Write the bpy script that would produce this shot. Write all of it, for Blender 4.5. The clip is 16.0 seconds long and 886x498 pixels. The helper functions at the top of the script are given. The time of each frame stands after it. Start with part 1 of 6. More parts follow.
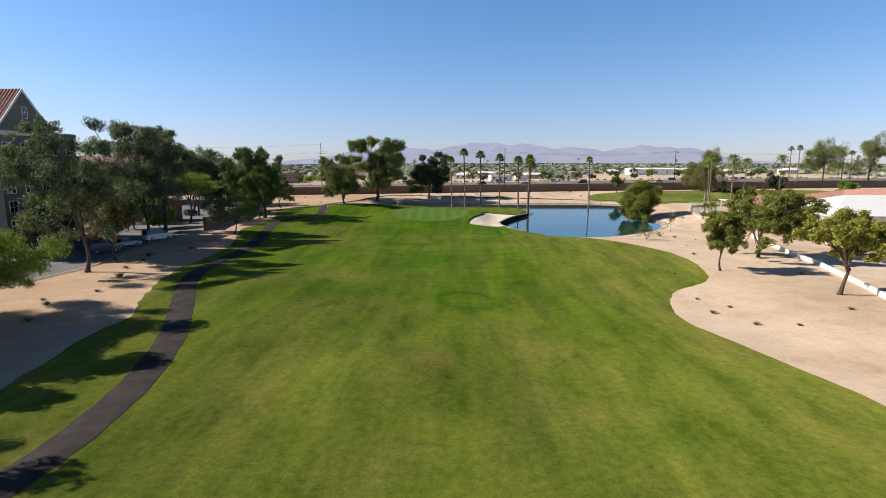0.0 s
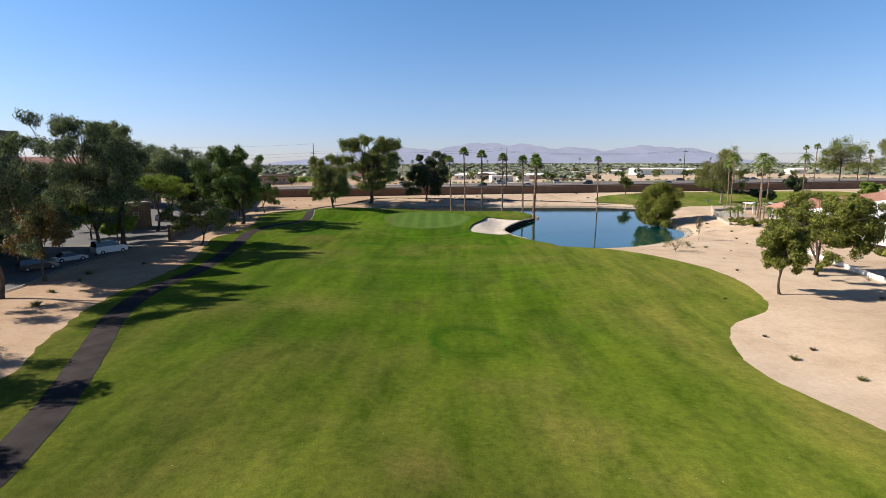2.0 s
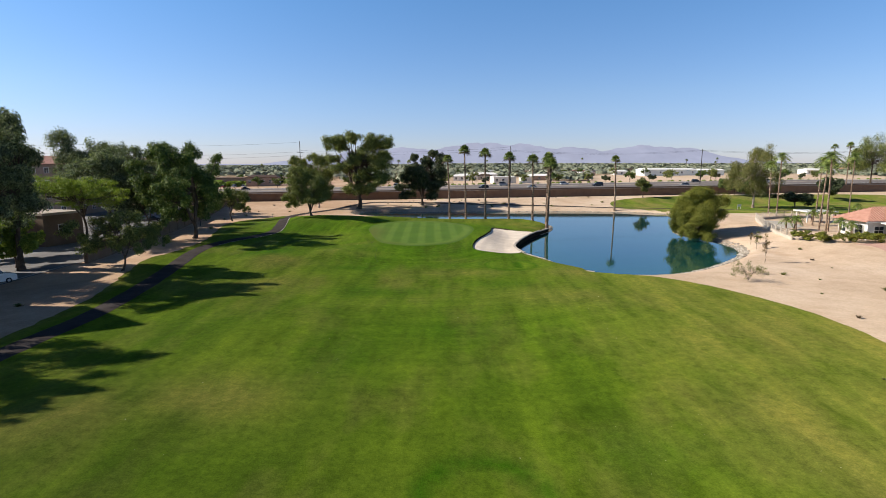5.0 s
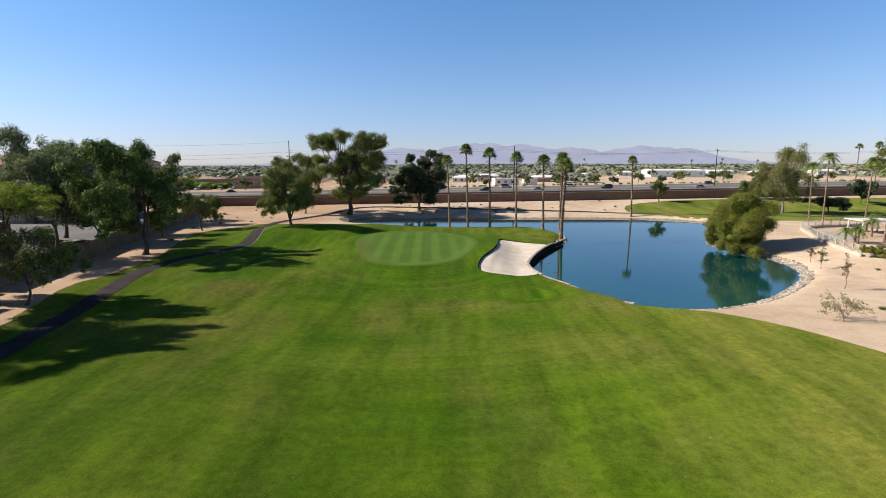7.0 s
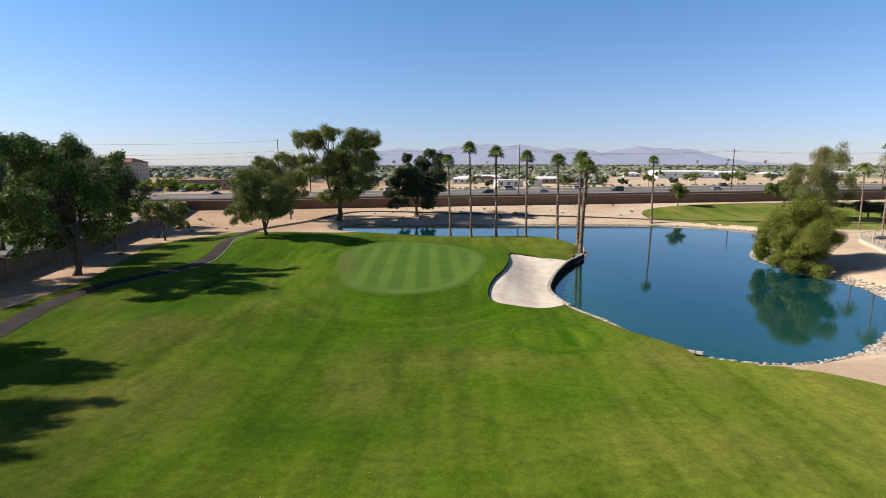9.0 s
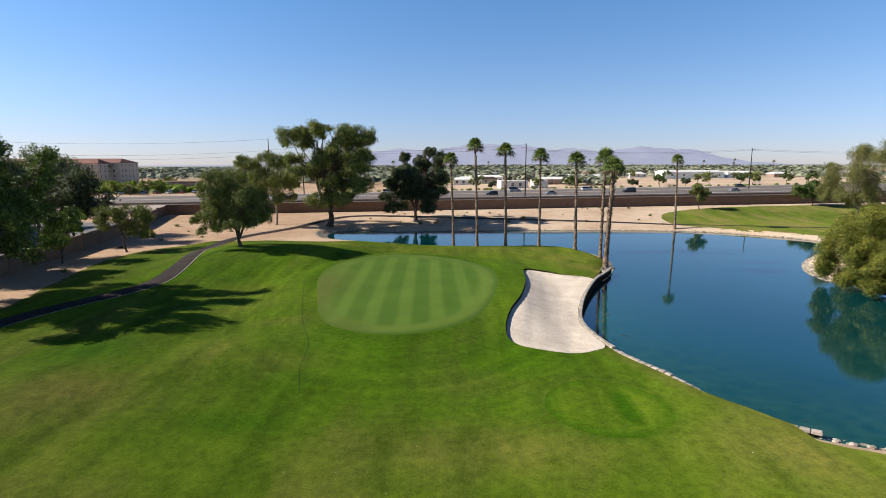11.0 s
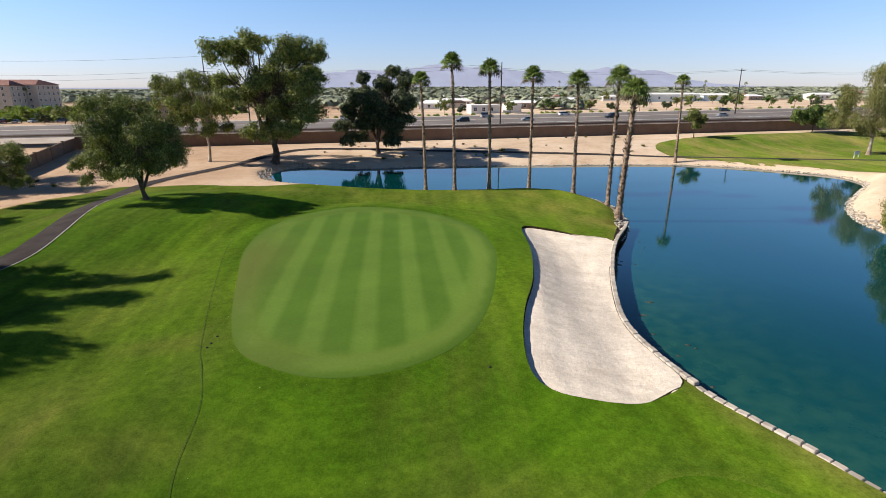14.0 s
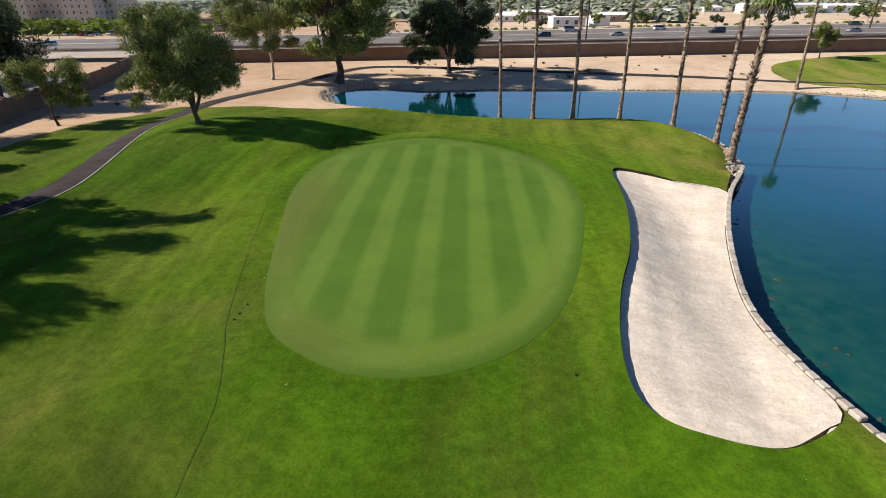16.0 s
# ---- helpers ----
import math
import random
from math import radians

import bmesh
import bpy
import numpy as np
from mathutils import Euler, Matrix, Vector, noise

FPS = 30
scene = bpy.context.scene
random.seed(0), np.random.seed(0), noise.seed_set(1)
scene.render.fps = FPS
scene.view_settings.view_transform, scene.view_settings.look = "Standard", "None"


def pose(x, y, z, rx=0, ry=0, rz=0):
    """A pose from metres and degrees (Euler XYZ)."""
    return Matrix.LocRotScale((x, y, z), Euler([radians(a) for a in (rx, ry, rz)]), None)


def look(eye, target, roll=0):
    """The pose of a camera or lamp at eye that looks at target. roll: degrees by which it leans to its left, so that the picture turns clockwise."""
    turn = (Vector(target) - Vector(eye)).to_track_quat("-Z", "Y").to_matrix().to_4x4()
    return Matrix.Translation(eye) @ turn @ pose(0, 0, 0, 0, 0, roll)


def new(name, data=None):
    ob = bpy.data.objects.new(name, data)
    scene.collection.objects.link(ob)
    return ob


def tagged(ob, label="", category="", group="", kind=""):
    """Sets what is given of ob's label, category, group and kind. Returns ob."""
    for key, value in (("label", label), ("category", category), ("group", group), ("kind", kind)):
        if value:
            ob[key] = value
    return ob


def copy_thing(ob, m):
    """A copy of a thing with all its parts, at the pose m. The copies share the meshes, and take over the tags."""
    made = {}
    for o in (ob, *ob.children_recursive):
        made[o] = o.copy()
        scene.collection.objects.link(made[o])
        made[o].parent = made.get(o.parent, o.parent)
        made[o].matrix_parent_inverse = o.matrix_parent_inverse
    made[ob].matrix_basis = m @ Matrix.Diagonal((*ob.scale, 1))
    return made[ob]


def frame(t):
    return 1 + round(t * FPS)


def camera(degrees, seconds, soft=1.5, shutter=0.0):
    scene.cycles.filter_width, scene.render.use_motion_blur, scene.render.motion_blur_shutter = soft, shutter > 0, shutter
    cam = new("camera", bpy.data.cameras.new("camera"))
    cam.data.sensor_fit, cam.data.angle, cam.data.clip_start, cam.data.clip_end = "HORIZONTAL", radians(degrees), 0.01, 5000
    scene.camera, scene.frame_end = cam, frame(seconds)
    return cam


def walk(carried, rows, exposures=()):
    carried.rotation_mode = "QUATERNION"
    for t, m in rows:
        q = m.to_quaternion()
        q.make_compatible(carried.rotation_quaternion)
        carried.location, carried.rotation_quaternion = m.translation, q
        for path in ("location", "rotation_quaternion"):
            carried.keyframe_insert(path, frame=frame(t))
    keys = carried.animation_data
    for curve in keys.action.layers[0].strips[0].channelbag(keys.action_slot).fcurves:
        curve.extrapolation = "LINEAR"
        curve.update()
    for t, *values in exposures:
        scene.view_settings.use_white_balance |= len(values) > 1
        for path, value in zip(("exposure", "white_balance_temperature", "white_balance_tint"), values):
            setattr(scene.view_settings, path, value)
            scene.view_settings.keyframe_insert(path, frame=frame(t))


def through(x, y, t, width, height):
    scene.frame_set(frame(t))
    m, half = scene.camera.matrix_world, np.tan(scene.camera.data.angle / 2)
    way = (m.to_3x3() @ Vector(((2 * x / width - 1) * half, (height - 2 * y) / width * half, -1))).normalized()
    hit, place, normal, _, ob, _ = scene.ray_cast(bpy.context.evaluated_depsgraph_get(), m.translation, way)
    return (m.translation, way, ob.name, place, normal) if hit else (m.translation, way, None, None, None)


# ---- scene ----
cam = camera(79.7, 16.0, 0.6)
PATH = [
    (0, (4.58, 9.976, 15.168), (4.513, 11.949, 14.849), 0.1),
    (1.5, (4.391, 20.492, 15.146), (4.326, 22.466, 14.828), 0.0),
    (3, (4.372, 31.893, 15.17), (4.309, 33.866, 14.852), 0.0),
    (5.5, (3.82, 51.585, 15.308), (3.762, 53.559, 14.99), -0.0),
    (7, (3.444, 64.499, 15.44), (3.389, 66.473, 15.124), 0.0),
    (9, (2.838, 80.799, 15.419), (2.786, 82.773, 15.105), 0.1),
    (11.5, (1.81, 97.982, 15.336), (1.757, 99.957, 15.024), 0.0),
    (12, (1.514, 101.197, 15.515), (1.461, 103.172, 15.204), 0.0),
    (12.5, (1.295, 104.127, 15.403), (1.243, 106.06, 14.892), 0.0),
    (13, (0.952, 107.221, 15.476), (0.911, 109.132, 14.889), -0.1),
    (13.5, (0.81, 110.209, 15.422), (0.88, 112.121, 14.838), 0.1),
    (14, (0.652, 113.276, 15.41), (0.732, 115.187, 14.826), -0.0),
    (14.5, (0.592, 115.904, 15.381), (0.542, 117.817, 14.799), -0.1),
    (15, (0.505, 117.878, 15.31), (0.364, 119.787, 14.732), -0.0),
    (15.5, (0.407, 119.356, 15.236), (0.248, 121.228, 14.549), -0.1),
    (16, (0.392, 120.47, 15.177), (0.224, 122.269, 14.32), -0.2),
]
walk(cam, [(t, look(eye, target, roll)) for t, eye, target, roll in PATH], [(0, 0.52), (12, 0.52), (13.5, 0.64), (16, 0.67)])

# ---- world, sun ----
world = bpy.data.worlds.new("sky")
scene.world = world
world.use_nodes = True
wn = world.node_tree.nodes
sky = wn.new("ShaderNodeTexSky")
sky.sky_type = "NISHITA"
sky.sun_disc = False
SUN_EL, SUN_TURN = radians(33), radians(-88)
sky.sun_elevation, sky.sun_rotation = SUN_EL, SUN_TURN
sky.altitude, sky.air_density, sky.dust_density, sky.ozone_density = 350, 1.0, 0.25, 1.2
tint = wn.new("ShaderNodeMix")
tint.data_type, tint.blend_type = "RGBA", "MULTIPLY"
tint.inputs[0].default_value = 1.0
where = wn.new("ShaderNodeTexCoord")
split = wn.new("ShaderNodeSeparateXYZ")
world.node_tree.links.new(where.outputs["Generated"], split.inputs[0])
haze = wn.new("ShaderNodeValToRGB")
SKY_TINT = [(0.0, (0.77, 0.84, 1.29)), (0.05, (0.78, 0.87, 1.28)), (0.12, (0.81, 0.96, 1.29)), (0.29, (0.70, 1.07, 1.43)), (0.42, (0.27, 0.38, 0.54))]
while len(haze.color_ramp.elements) < len(SKY_TINT):
    haze.color_ramp.elements.new(0.5)
for stop, (at, tone) in zip(haze.color_ramp.elements, SKY_TINT):
    stop.position, stop.color = at, (*tone, 1)
world.node_tree.links.new(split.outputs[2], haze.inputs[0])
world.node_tree.links.new(haze.outputs[0], tint.inputs[7])
world.node_tree.links.new(sky.outputs[0], tint.inputs[6])
world.node_tree.links.new(tint.outputs[2], wn["Background"].inputs[0])
wn["Background"].inputs[1].default_value = 0.076
sun = new("sun", bpy.data.lights.new("sun", "SUN"))
sun.data.energy, sun.data.angle, sun.data.color = 5.0, radians(0.55), (1.0, 0.93, 0.82)
sun_from = Vector((math.sin(SUN_TURN) * math.cos(SUN_EL), math.cos(SUN_TURN) * math.cos(SUN_EL), math.sin(SUN_EL)))
sun.matrix_world = look(sun_from * 200, (0, 0, 0))

rng = np.random.default_rng(7)


# ---- materials ----
def ramp(nt, fac, stops):
    n = nt.nodes.new("ShaderNodeValToRGB")
    e = n.color_ramp.elements
    while len(e) < len(stops):
        e.new(0.5)
    for k, (p, c) in enumerate(stops):
        e[k].position, e[k].color = p, (*c, 1)
    nt.links.new(fac, n.inputs[0])
    return n.outputs[0]


def tex(nt, scale, detail=4.0, stretch=None, rough=0.55):
    g = nt.nodes.new("ShaderNodeNewGeometry")
    src = g.outputs["Position"]
    if stretch:
        m = nt.nodes.new("ShaderNodeMapping")
        m.inputs["Scale"].default_value = stretch
        nt.links.new(src, m.inputs[0])
        src = m.outputs[0]
    n = nt.nodes.new("ShaderNodeTexNoise")
    n.inputs["Scale"].default_value, n.inputs["Detail"].default_value = scale, detail
    n.inputs["Roughness"].default_value = rough
    nt.links.new(src, n.inputs["Vector"])
    return n.outputs["Fac"]


def mix(nt, a, b, fac, mode="MIX"):
    n = nt.nodes.new("ShaderNodeMix")
    n.data_type, n.blend_type = "RGBA", mode
    for sock, v in ((n.inputs[6], a), (n.inputs[7], b), (n.inputs[0], fac)):
        if isinstance(v, (tuple, float, int)):
            sock.default_value = (*v, 1) if isinstance(v, tuple) else v
        else:
            nt.links.new(v, sock)
    return n.outputs[2]


def bump(nt, height, strength, distance, bsdf):
    b = nt.nodes.new("ShaderNodeBump")
    b.inputs["Strength"].default_value, b.inputs["Distance"].default_value = strength, distance
    nt.links.new(height, b.inputs["Height"])
    nt.links.new(b.outputs[0], bsdf.inputs["Normal"])


def base(name, rough=0.8, metal=0.0, spec=0.3):
    m = bpy.data.materials.new(name)
    m.use_nodes = True
    nt = m.node_tree
    b = nt.nodes["Principled BSDF"]
    b.inputs["Roughness"].default_value, b.inputs["Metallic"].default_value = rough, metal
    b.inputs["Specular IOR Level"].default_value = spec
    return m, nt, b


def plain(name, dark, light, scale=3.0, rough=0.8, metal=0.0, relief=0.15, grain=40.0, spec=0.3, vary=0.0):
    """Two tones in soft blotches, with fine grain in colour and relief."""
    m, nt, b = base(name, rough, metal, spec)
    c = ramp(nt, tex(nt, scale, 5), [(0.3, dark), (0.7, light)])
    g = tex(nt, grain, 3)
    c = mix(nt, c, ramp(nt, g, [(0.25, (0.72, 0.72, 0.72)), (0.75, (1.15, 1.15, 1.15))]), 0.5, "MULTIPLY")
    if vary:
        o = nt.nodes.new("ShaderNodeObjectInfo")
        c = mix(nt, c, ramp(nt, o.outputs["Random"], [(0.0, (1 - vary,) * 3), (1.0, (1 + vary,) * 3)]), 1.0, "MULTIPLY")
    nt.links.new(c, b.inputs["Base Color"])
    if relief:
        bump(nt, g, relief, 0.02, b)
    return m


def grass(name, dark, mid, light, dry, dry_at=0.62, streak=0.35):
    m, nt, b = base(name, 0.95, spec=0.03)
    b.inputs["Diffuse Roughness"].default_value = 0.5
    big = tex(nt, 0.045, 4)
    c = ramp(nt, big, [(0.32, dark), (0.5, mid), (0.68, light)])
    patch = tex(nt, 0.13, 6, (1.0, 0.45, 1), 0.6)
    c = mix(nt, c, dry, ramp(nt, patch, [(dry_at - 0.1, (0, 0, 0)), (dry_at + 0.1, (0.8, 0.8, 0.8))]))
    spots = tex(nt, 0.36, 6, (1.0, 0.4, 1), 0.65)
    for attr, colour, much in (("fresh_or_lit", (0.078, 0.172, 0.009), 1.0), ("lush", (0.40 * mid[0], 0.74 * mid[1], 0.33 * mid[2]), 1.0), ("dry", dry, 0.95)):
        at = nt.nodes.new("ShaderNodeAttribute")
        at.attribute_name = attr
        edge = nt.nodes.new("ShaderNodeMath")
        edge.operation = "MULTIPLY"
        nt.links.new(at.outputs["Fac"], edge.inputs[0])
        nt.links.new(ramp(nt, spots, [(0.3, (0.6 * much - 0.25,) * 3), (0.55, (much, much, much))]), edge.inputs[1])
        c = mix(nt, c, colour, edge.outputs[0])
    c = mix(nt, c, ramp(nt, spots, [(0.3, (0.55, 0.62, 0.5)), (0.48, (1, 1, 1)), (0.68, (1.32, 1.22, 1.1))]), 0.68, "MULTIPLY")
    wide = tex(nt, 0.16, 3, (1.3, 0.12, 1))
    c = mix(nt, c, ramp(nt, wide, [(0.38, (0.80, 0.85, 0.80)), (0.62, (1.16, 1.12, 1.1))]), 0.75, "MULTIPLY")
    lines = tex(nt, 0.5, 3, (1.6, 0.07, 1))
    c = mix(nt, c, ramp(nt, lines, [(0.35, (0.80, 0.83, 0.80)), (0.65, (1.17, 1.14, 1.1))]), streak, "MULTIPLY")
    # mowing bands that run round the putting green
    far = nt.nodes.new("ShaderNodeAttribute")
    far.attribute_name = "band"
    hoop = nt.nodes.new("ShaderNodeTexNoise")
    hoop.noise_dimensions = "1D"
    hoop.inputs["Scale"].default_value, hoop.inputs["Detail"].default_value = 0.55, 3.0
    nt.links.new(far.outputs["Fac"], hoop.inputs["W"])
    part_of = nt.nodes.new("ShaderNodeAttribute")
    part_of.attribute_name = "fresh_or_lit"
    hooped = mix(nt, c, ramp(nt, hoop.outputs["Fac"], [(0.36, (0.76, 0.80, 0.76)), (0.64, (1.24, 1.18, 1.15))]), 1.0, "MULTIPLY")
    c = mix(nt, c, hooped, part_of.outputs["Fac"])
    clump = tex(nt, 1.7, 6, rough=0.75)
    c = mix(nt, c, ramp(nt, clump, [(0.32, (0.58, 0.63, 0.56)), (0.68, (1.36, 1.30, 1.2))]), 0.75, "MULTIPLY")
    blade = tex(nt, 9.0, 6, rough=0.8)
    c = mix(nt, c, ramp(nt, blade, [(0.32, (0.5, 0.55, 0.46)), (0.68, (1.42, 1.36, 1.3))]), 0.68, "MULTIPLY")
    nt.links.new(c, b.inputs["Base Color"])
    bump(nt, blade, 0.6, 0.06, b)
    return m


M_FAIRWAY = grass("fairway_grass", (0.074, 0.120, 0.009), (0.102, 0.156, 0.013), (0.136, 0.186, 0.019), (0.180, 0.172, 0.045), 0.58, 0.5)
M_FAR_GREEN = grass("far_fairway_grass", (0.085, 0.135, 0.02), (0.12, 0.17, 0.025), (0.15, 0.19, 0.03), (0.21, 0.19, 0.07), 0.5)


def green_material(name, a, b_, period, turn, rim):
    m, nt, b = base(name, 0.8, spec=0.15)
    g = nt.nodes.new("ShaderNodeNewGeometry")
    mp = nt.nodes.new("ShaderNodeMapping")
    mp.inputs["Rotation"].default_value = (0, 0, turn)
    nt.links.new(g.outputs["Position"], mp.inputs[0])
    w = nt.nodes.new("ShaderNodeTexWave")
    w.bands_direction = "X"
    w.inputs["Scale"].default_value = 0.3142 / period
    w.inputs["Distortion"].default_value, w.inputs["Detail"].default_value = 0.5, 1.0
    w.inputs["Detail Scale"].default_value = 0.6
    nt.links.new(mp.outputs[0], w.inputs["Vector"])
    c = ramp(nt, w.outputs["Fac"], [(0.38, a), (0.82, b_)])
    soft = tex(nt, 0.25, 5)
    c = mix(nt, c, ramp(nt, soft, [(0.3, (0.86, 0.88, 0.84)), (0.7, (1.12, 1.1, 1.12))]), 1.0, "MULTIPLY")
    at = nt.nodes.new("ShaderNodeAttribute")
    at.attribute_name = "rim"
    c = mix(nt, c, rim, at.outputs["Fac"])
    worn = nt.nodes.new("ShaderNodeAttribute")
    worn.attribute_name = "worn"
    c = mix(nt, c, (0.094, 0.112, 0.019), worn.outputs["Fac"])
    fresh_or_lit = nt.nodes.new("ShaderNodeAttribute")
    fresh_or_lit.attribute_name = "fresh_or_lit"
    c = mix(nt, c, (0.118, 0.182, 0.026), fresh_or_lit.outputs["Fac"])
    fine = tex(nt, 5.0, 6, rough=0.75)
    c = mix(nt, c, ramp(nt, fine, [(0.3, (0.82, 0.84, 0.8)), (0.7, (1.14, 1.12, 1.1))]), 0.7, "MULTIPLY")
    nt.links.new(c, b.inputs["Base Color"])
    bump(nt, fine, 0.25, 0.02, b)
    return m


M_GREEN = green_material("putting_green_stripes", (0.068, 0.132, 0.011), (0.098, 0.168, 0.020), 3.1, radians(-3), (0.092, 0.144, 0.015))
M_COLLAR = green_material("putting_green_collar", (0.082, 0.138, 0.014), (0.096, 0.152, 0.020), 5.0, radians(60), (0.056, 0.114, 0.008))



def sand_ground():
    m, nt, b = base("desert_soil", 0.95, spec=0.1)
    c = ramp(nt, tex(nt, 0.05, 6), [(0.3, (0.52, 0.385, 0.27)), (0.5, (0.63, 0.478, 0.345)), (0.7, (0.71, 0.565, 0.43))])
    rust = tex(nt, 0.09, 5)
    c = mix(nt, c, (0.42, 0.22, 0.10), ramp(nt, rust, [(0.6, (0, 0, 0)), (0.78, (0.5, 0.5, 0.5))]))
    peb = tex(nt, 3.0, 8, rough=0.8)
    c = mix(nt, c, ramp(nt, peb, [(0.3, (0.62, 0.58, 0.54)), (0.7, (1.18, 1.18, 1.18))]), 0.5, "MULTIPLY")
    # redder soil to the west, scrubby olive ground far off
    g = nt.nodes.new("ShaderNodeNewGeometry")
    s = nt.nodes.new("ShaderNodeSeparateXYZ")
    nt.links.new(g.outputs["Position"], s.inputs[0])
    west = nt.nodes.new("ShaderNodeMapRange")
    west.inputs[1].default_value, west.inputs[2].default_value = -12, -36
    west.inputs[4].default_value = 0.9
    nt.links.new(s.outputs[0], west.inputs[0])
    c = mix(nt, c, (0.78, 0.70, 0.645), west.outputs[0], "MULTIPLY")
    litter = tex(nt, 0.35, 7, rough=0.7)
    c = mix(nt, c, ramp(nt, litter, [(0.35, (0.72, 0.66, 0.6)), (0.55, (1, 1, 1)), (0.75, (1.12, 1.1, 1.08))]), 0.45, "MULTIPLY")
    mr = nt.nodes.new("ShaderNodeMapRange")
    mr.inputs[1].default_value, mr.inputs[2].default_value = 500, 950
    nt.links.new(s.outputs[1], mr.inputs[0])
    c = mix(nt, c, ramp(nt, tex(nt, 0.01, 5), [(0.35, (0.17, 0.18, 0.11)), (0.65, (0.28, 0.26, 0.18))]), mr.outputs[0])
    nt.links.new(c, b.inputs["Base Color"])
    bump(nt, peb, 0.5, 0.05, b)
    return m


M_SAND = sand_ground()


def bunker_sand():
    """Warm white sand with rake marks."""
    m, nt, b = base("bunker_sand", 0.95, spec=0.1)
    c = ramp(nt, tex(nt, 0.4, 6, rough=0.65), [(0.35, (0.66, 0.56, 0.46)), (0.65, (0.80, 0.695, 0.585))])
    rake = tex(nt, 2.2, 5, (0.35, 2.2, 1), 0.7)
    c = mix(nt, c, ramp(nt, rake, [(0.3, (0.74, 0.72, 0.70)), (0.7, (1.16, 1.16, 1.16))]), 0.3, "MULTIPLY")
    grain = tex(nt, 4.5, 8, rough=0.85)
    c = mix(nt, c, ramp(nt, grain, [(0.3, (0.75, 0.74, 0.72)), (0.7, (1.15, 1.15, 1.15))]), 1.0, "MULTIPLY")
    nt.links.new(c, b.inputs["Base Color"])
    lump = tex(nt, 1.1, 5, rough=0.7)
    both = nt.nodes.new("ShaderNodeMath")
    both.operation = "MULTIPLY_ADD"
    both.inputs[1].default_value = 2.5
    nt.links.new(lump, both.inputs[0])
    nt.links.new(grain, both.inputs[2])
    bump(nt, both.outputs[0], 0.8, 0.035, b)
    return m


M_BUNKER = bunker_sand()
M_SOIL_SHADE = plain("lip_soil_wall_shade", (0.022, 0.015, 0.009), (0.055, 0.040, 0.024), 2.0, 1.0, spec=0.02)
M_PATH = plain("cart_path_asphalt", (0.042, 0.035, 0.034), (0.070, 0.060, 0.057), 0.6, 1.0, relief=0.5, grain=12, spec=0.04)
M_ROAD = plain("road_asphalt", (0.135, 0.115, 0.105), (0.20, 0.175, 0.16), 0.08, 0.9, relief=0.2, grain=4)
M_LOT = plain("parking_asphalt", (0.13, 0.12, 0.12), (0.20, 0.19, 0.185), 0.15, 0.9, relief=0.3, grain=8)
M_GRAVEL = plain("verge_gravel", (0.34, 0.28, 0.23), (0.46, 0.39, 0.33), 0.2, 0.95, relief=0.3, grain=6)
M_BALLAST = plain("track_ballast", (0.06, 0.045, 0.04), (0.12, 0.095, 0.085), 0.6, 0.95, relief=0.5, grain=9)
M_WALL = plain("tan_block_wall", (0.155, 0.098, 0.066), (0.20, 0.132, 0.092), 0.4, 0.9, relief=0.3, grain=12)
M_WALL_L = plain("plastered_wall", (0.15, 0.098, 0.064), (0.20, 0.138, 0.095), 0.4, 0.9, relief=0.3, grain=12)
M_WHITE = plain("white_stucco", (0.68, 0.64, 0.58), (0.80, 0.77, 0.72), 0.8, 0.85, relief=0.2, grain=18)
M_STUCCO_D = plain("grey_olive_stucco", (0.16, 0.145, 0.12), (0.21, 0.19, 0.16), 0.5, 0.9, relief=0.2, grain=15)
M_STUCCO_L = plain("cream_stucco", (0.46, 0.40, 0.33), (0.55, 0.48, 0.40), 0.5, 0.9, relief=0.2, grain=15)
M_STUCCO_P = plain("pinkish_stucco", (0.28, 0.20, 0.155), (0.36, 0.27, 0.21), 0.4, 0.9, relief=0.2, grain=15)
M_TILE = plain("terracotta_roof_tile", (0.34, 0.16, 0.11), (0.46, 0.25, 0.19), 1.2, 0.75, relief=0.3, grain=9, vary=0.12)
# darker, duller tile colour for roofs farther off
M_TILE_D = plain("maroon_roof_tile", (0.20, 0.09, 0.07), (0.30, 0.15, 0.12), 0.5, 0.8, relief=0.2, grain=6)
M_ROOFW = plain("white_coated_roof", (0.74, 0.72, 0.70), (0.84, 0.82, 0.80), 0.3, 0.8, relief=0.2, grain=4)
M_METALW = plain("pale_metal_cladding", (0.62, 0.68, 0.66), (0.74, 0.79, 0.77), 0.2, 0.5, 0.1, relief=0.1, grain=4)
M_TRIM = plain("white_trim", (0.66, 0.64, 0.60), (0.78, 0.76, 0.72), 1.0, 0.6)
M_BARK = plain("tree_bark", (0.05, 0.035, 0.026), (0.13, 0.10, 0.074), 1.5, 0.95, relief=0.8, grain=6)
M_BARK_PALE = plain("eucalyptus_bark", (0.24, 0.17, 0.12), (0.48, 0.40, 0.32), 0.8, 0.9, relief=0.5, grain=5)
M_PALM = plain("palm_trunk_bark", (0.075, 0.043, 0.028), (0.40, 0.29, 0.21), 2.6, 0.95, relief=0.9, grain=5)
M_POLE = plain("dark_timber_pole", (0.035, 0.028, 0.024), (0.07, 0.055, 0.045), 1.0, 0.9)
M_WIRE = plain("wire", (0.05, 0.05, 0.05), (0.08, 0.08, 0.08), 1.0, 0.6, relief=0)
M_STEEL = plain("galvanised_steel", (0.35, 0.35, 0.35), (0.5, 0.5, 0.5), 2, 0.4, 0.8)
M_TYRE = plain("tyre_rubber", (0.015, 0.015, 0.015), (0.03, 0.03, 0.03), 5, 0.9)
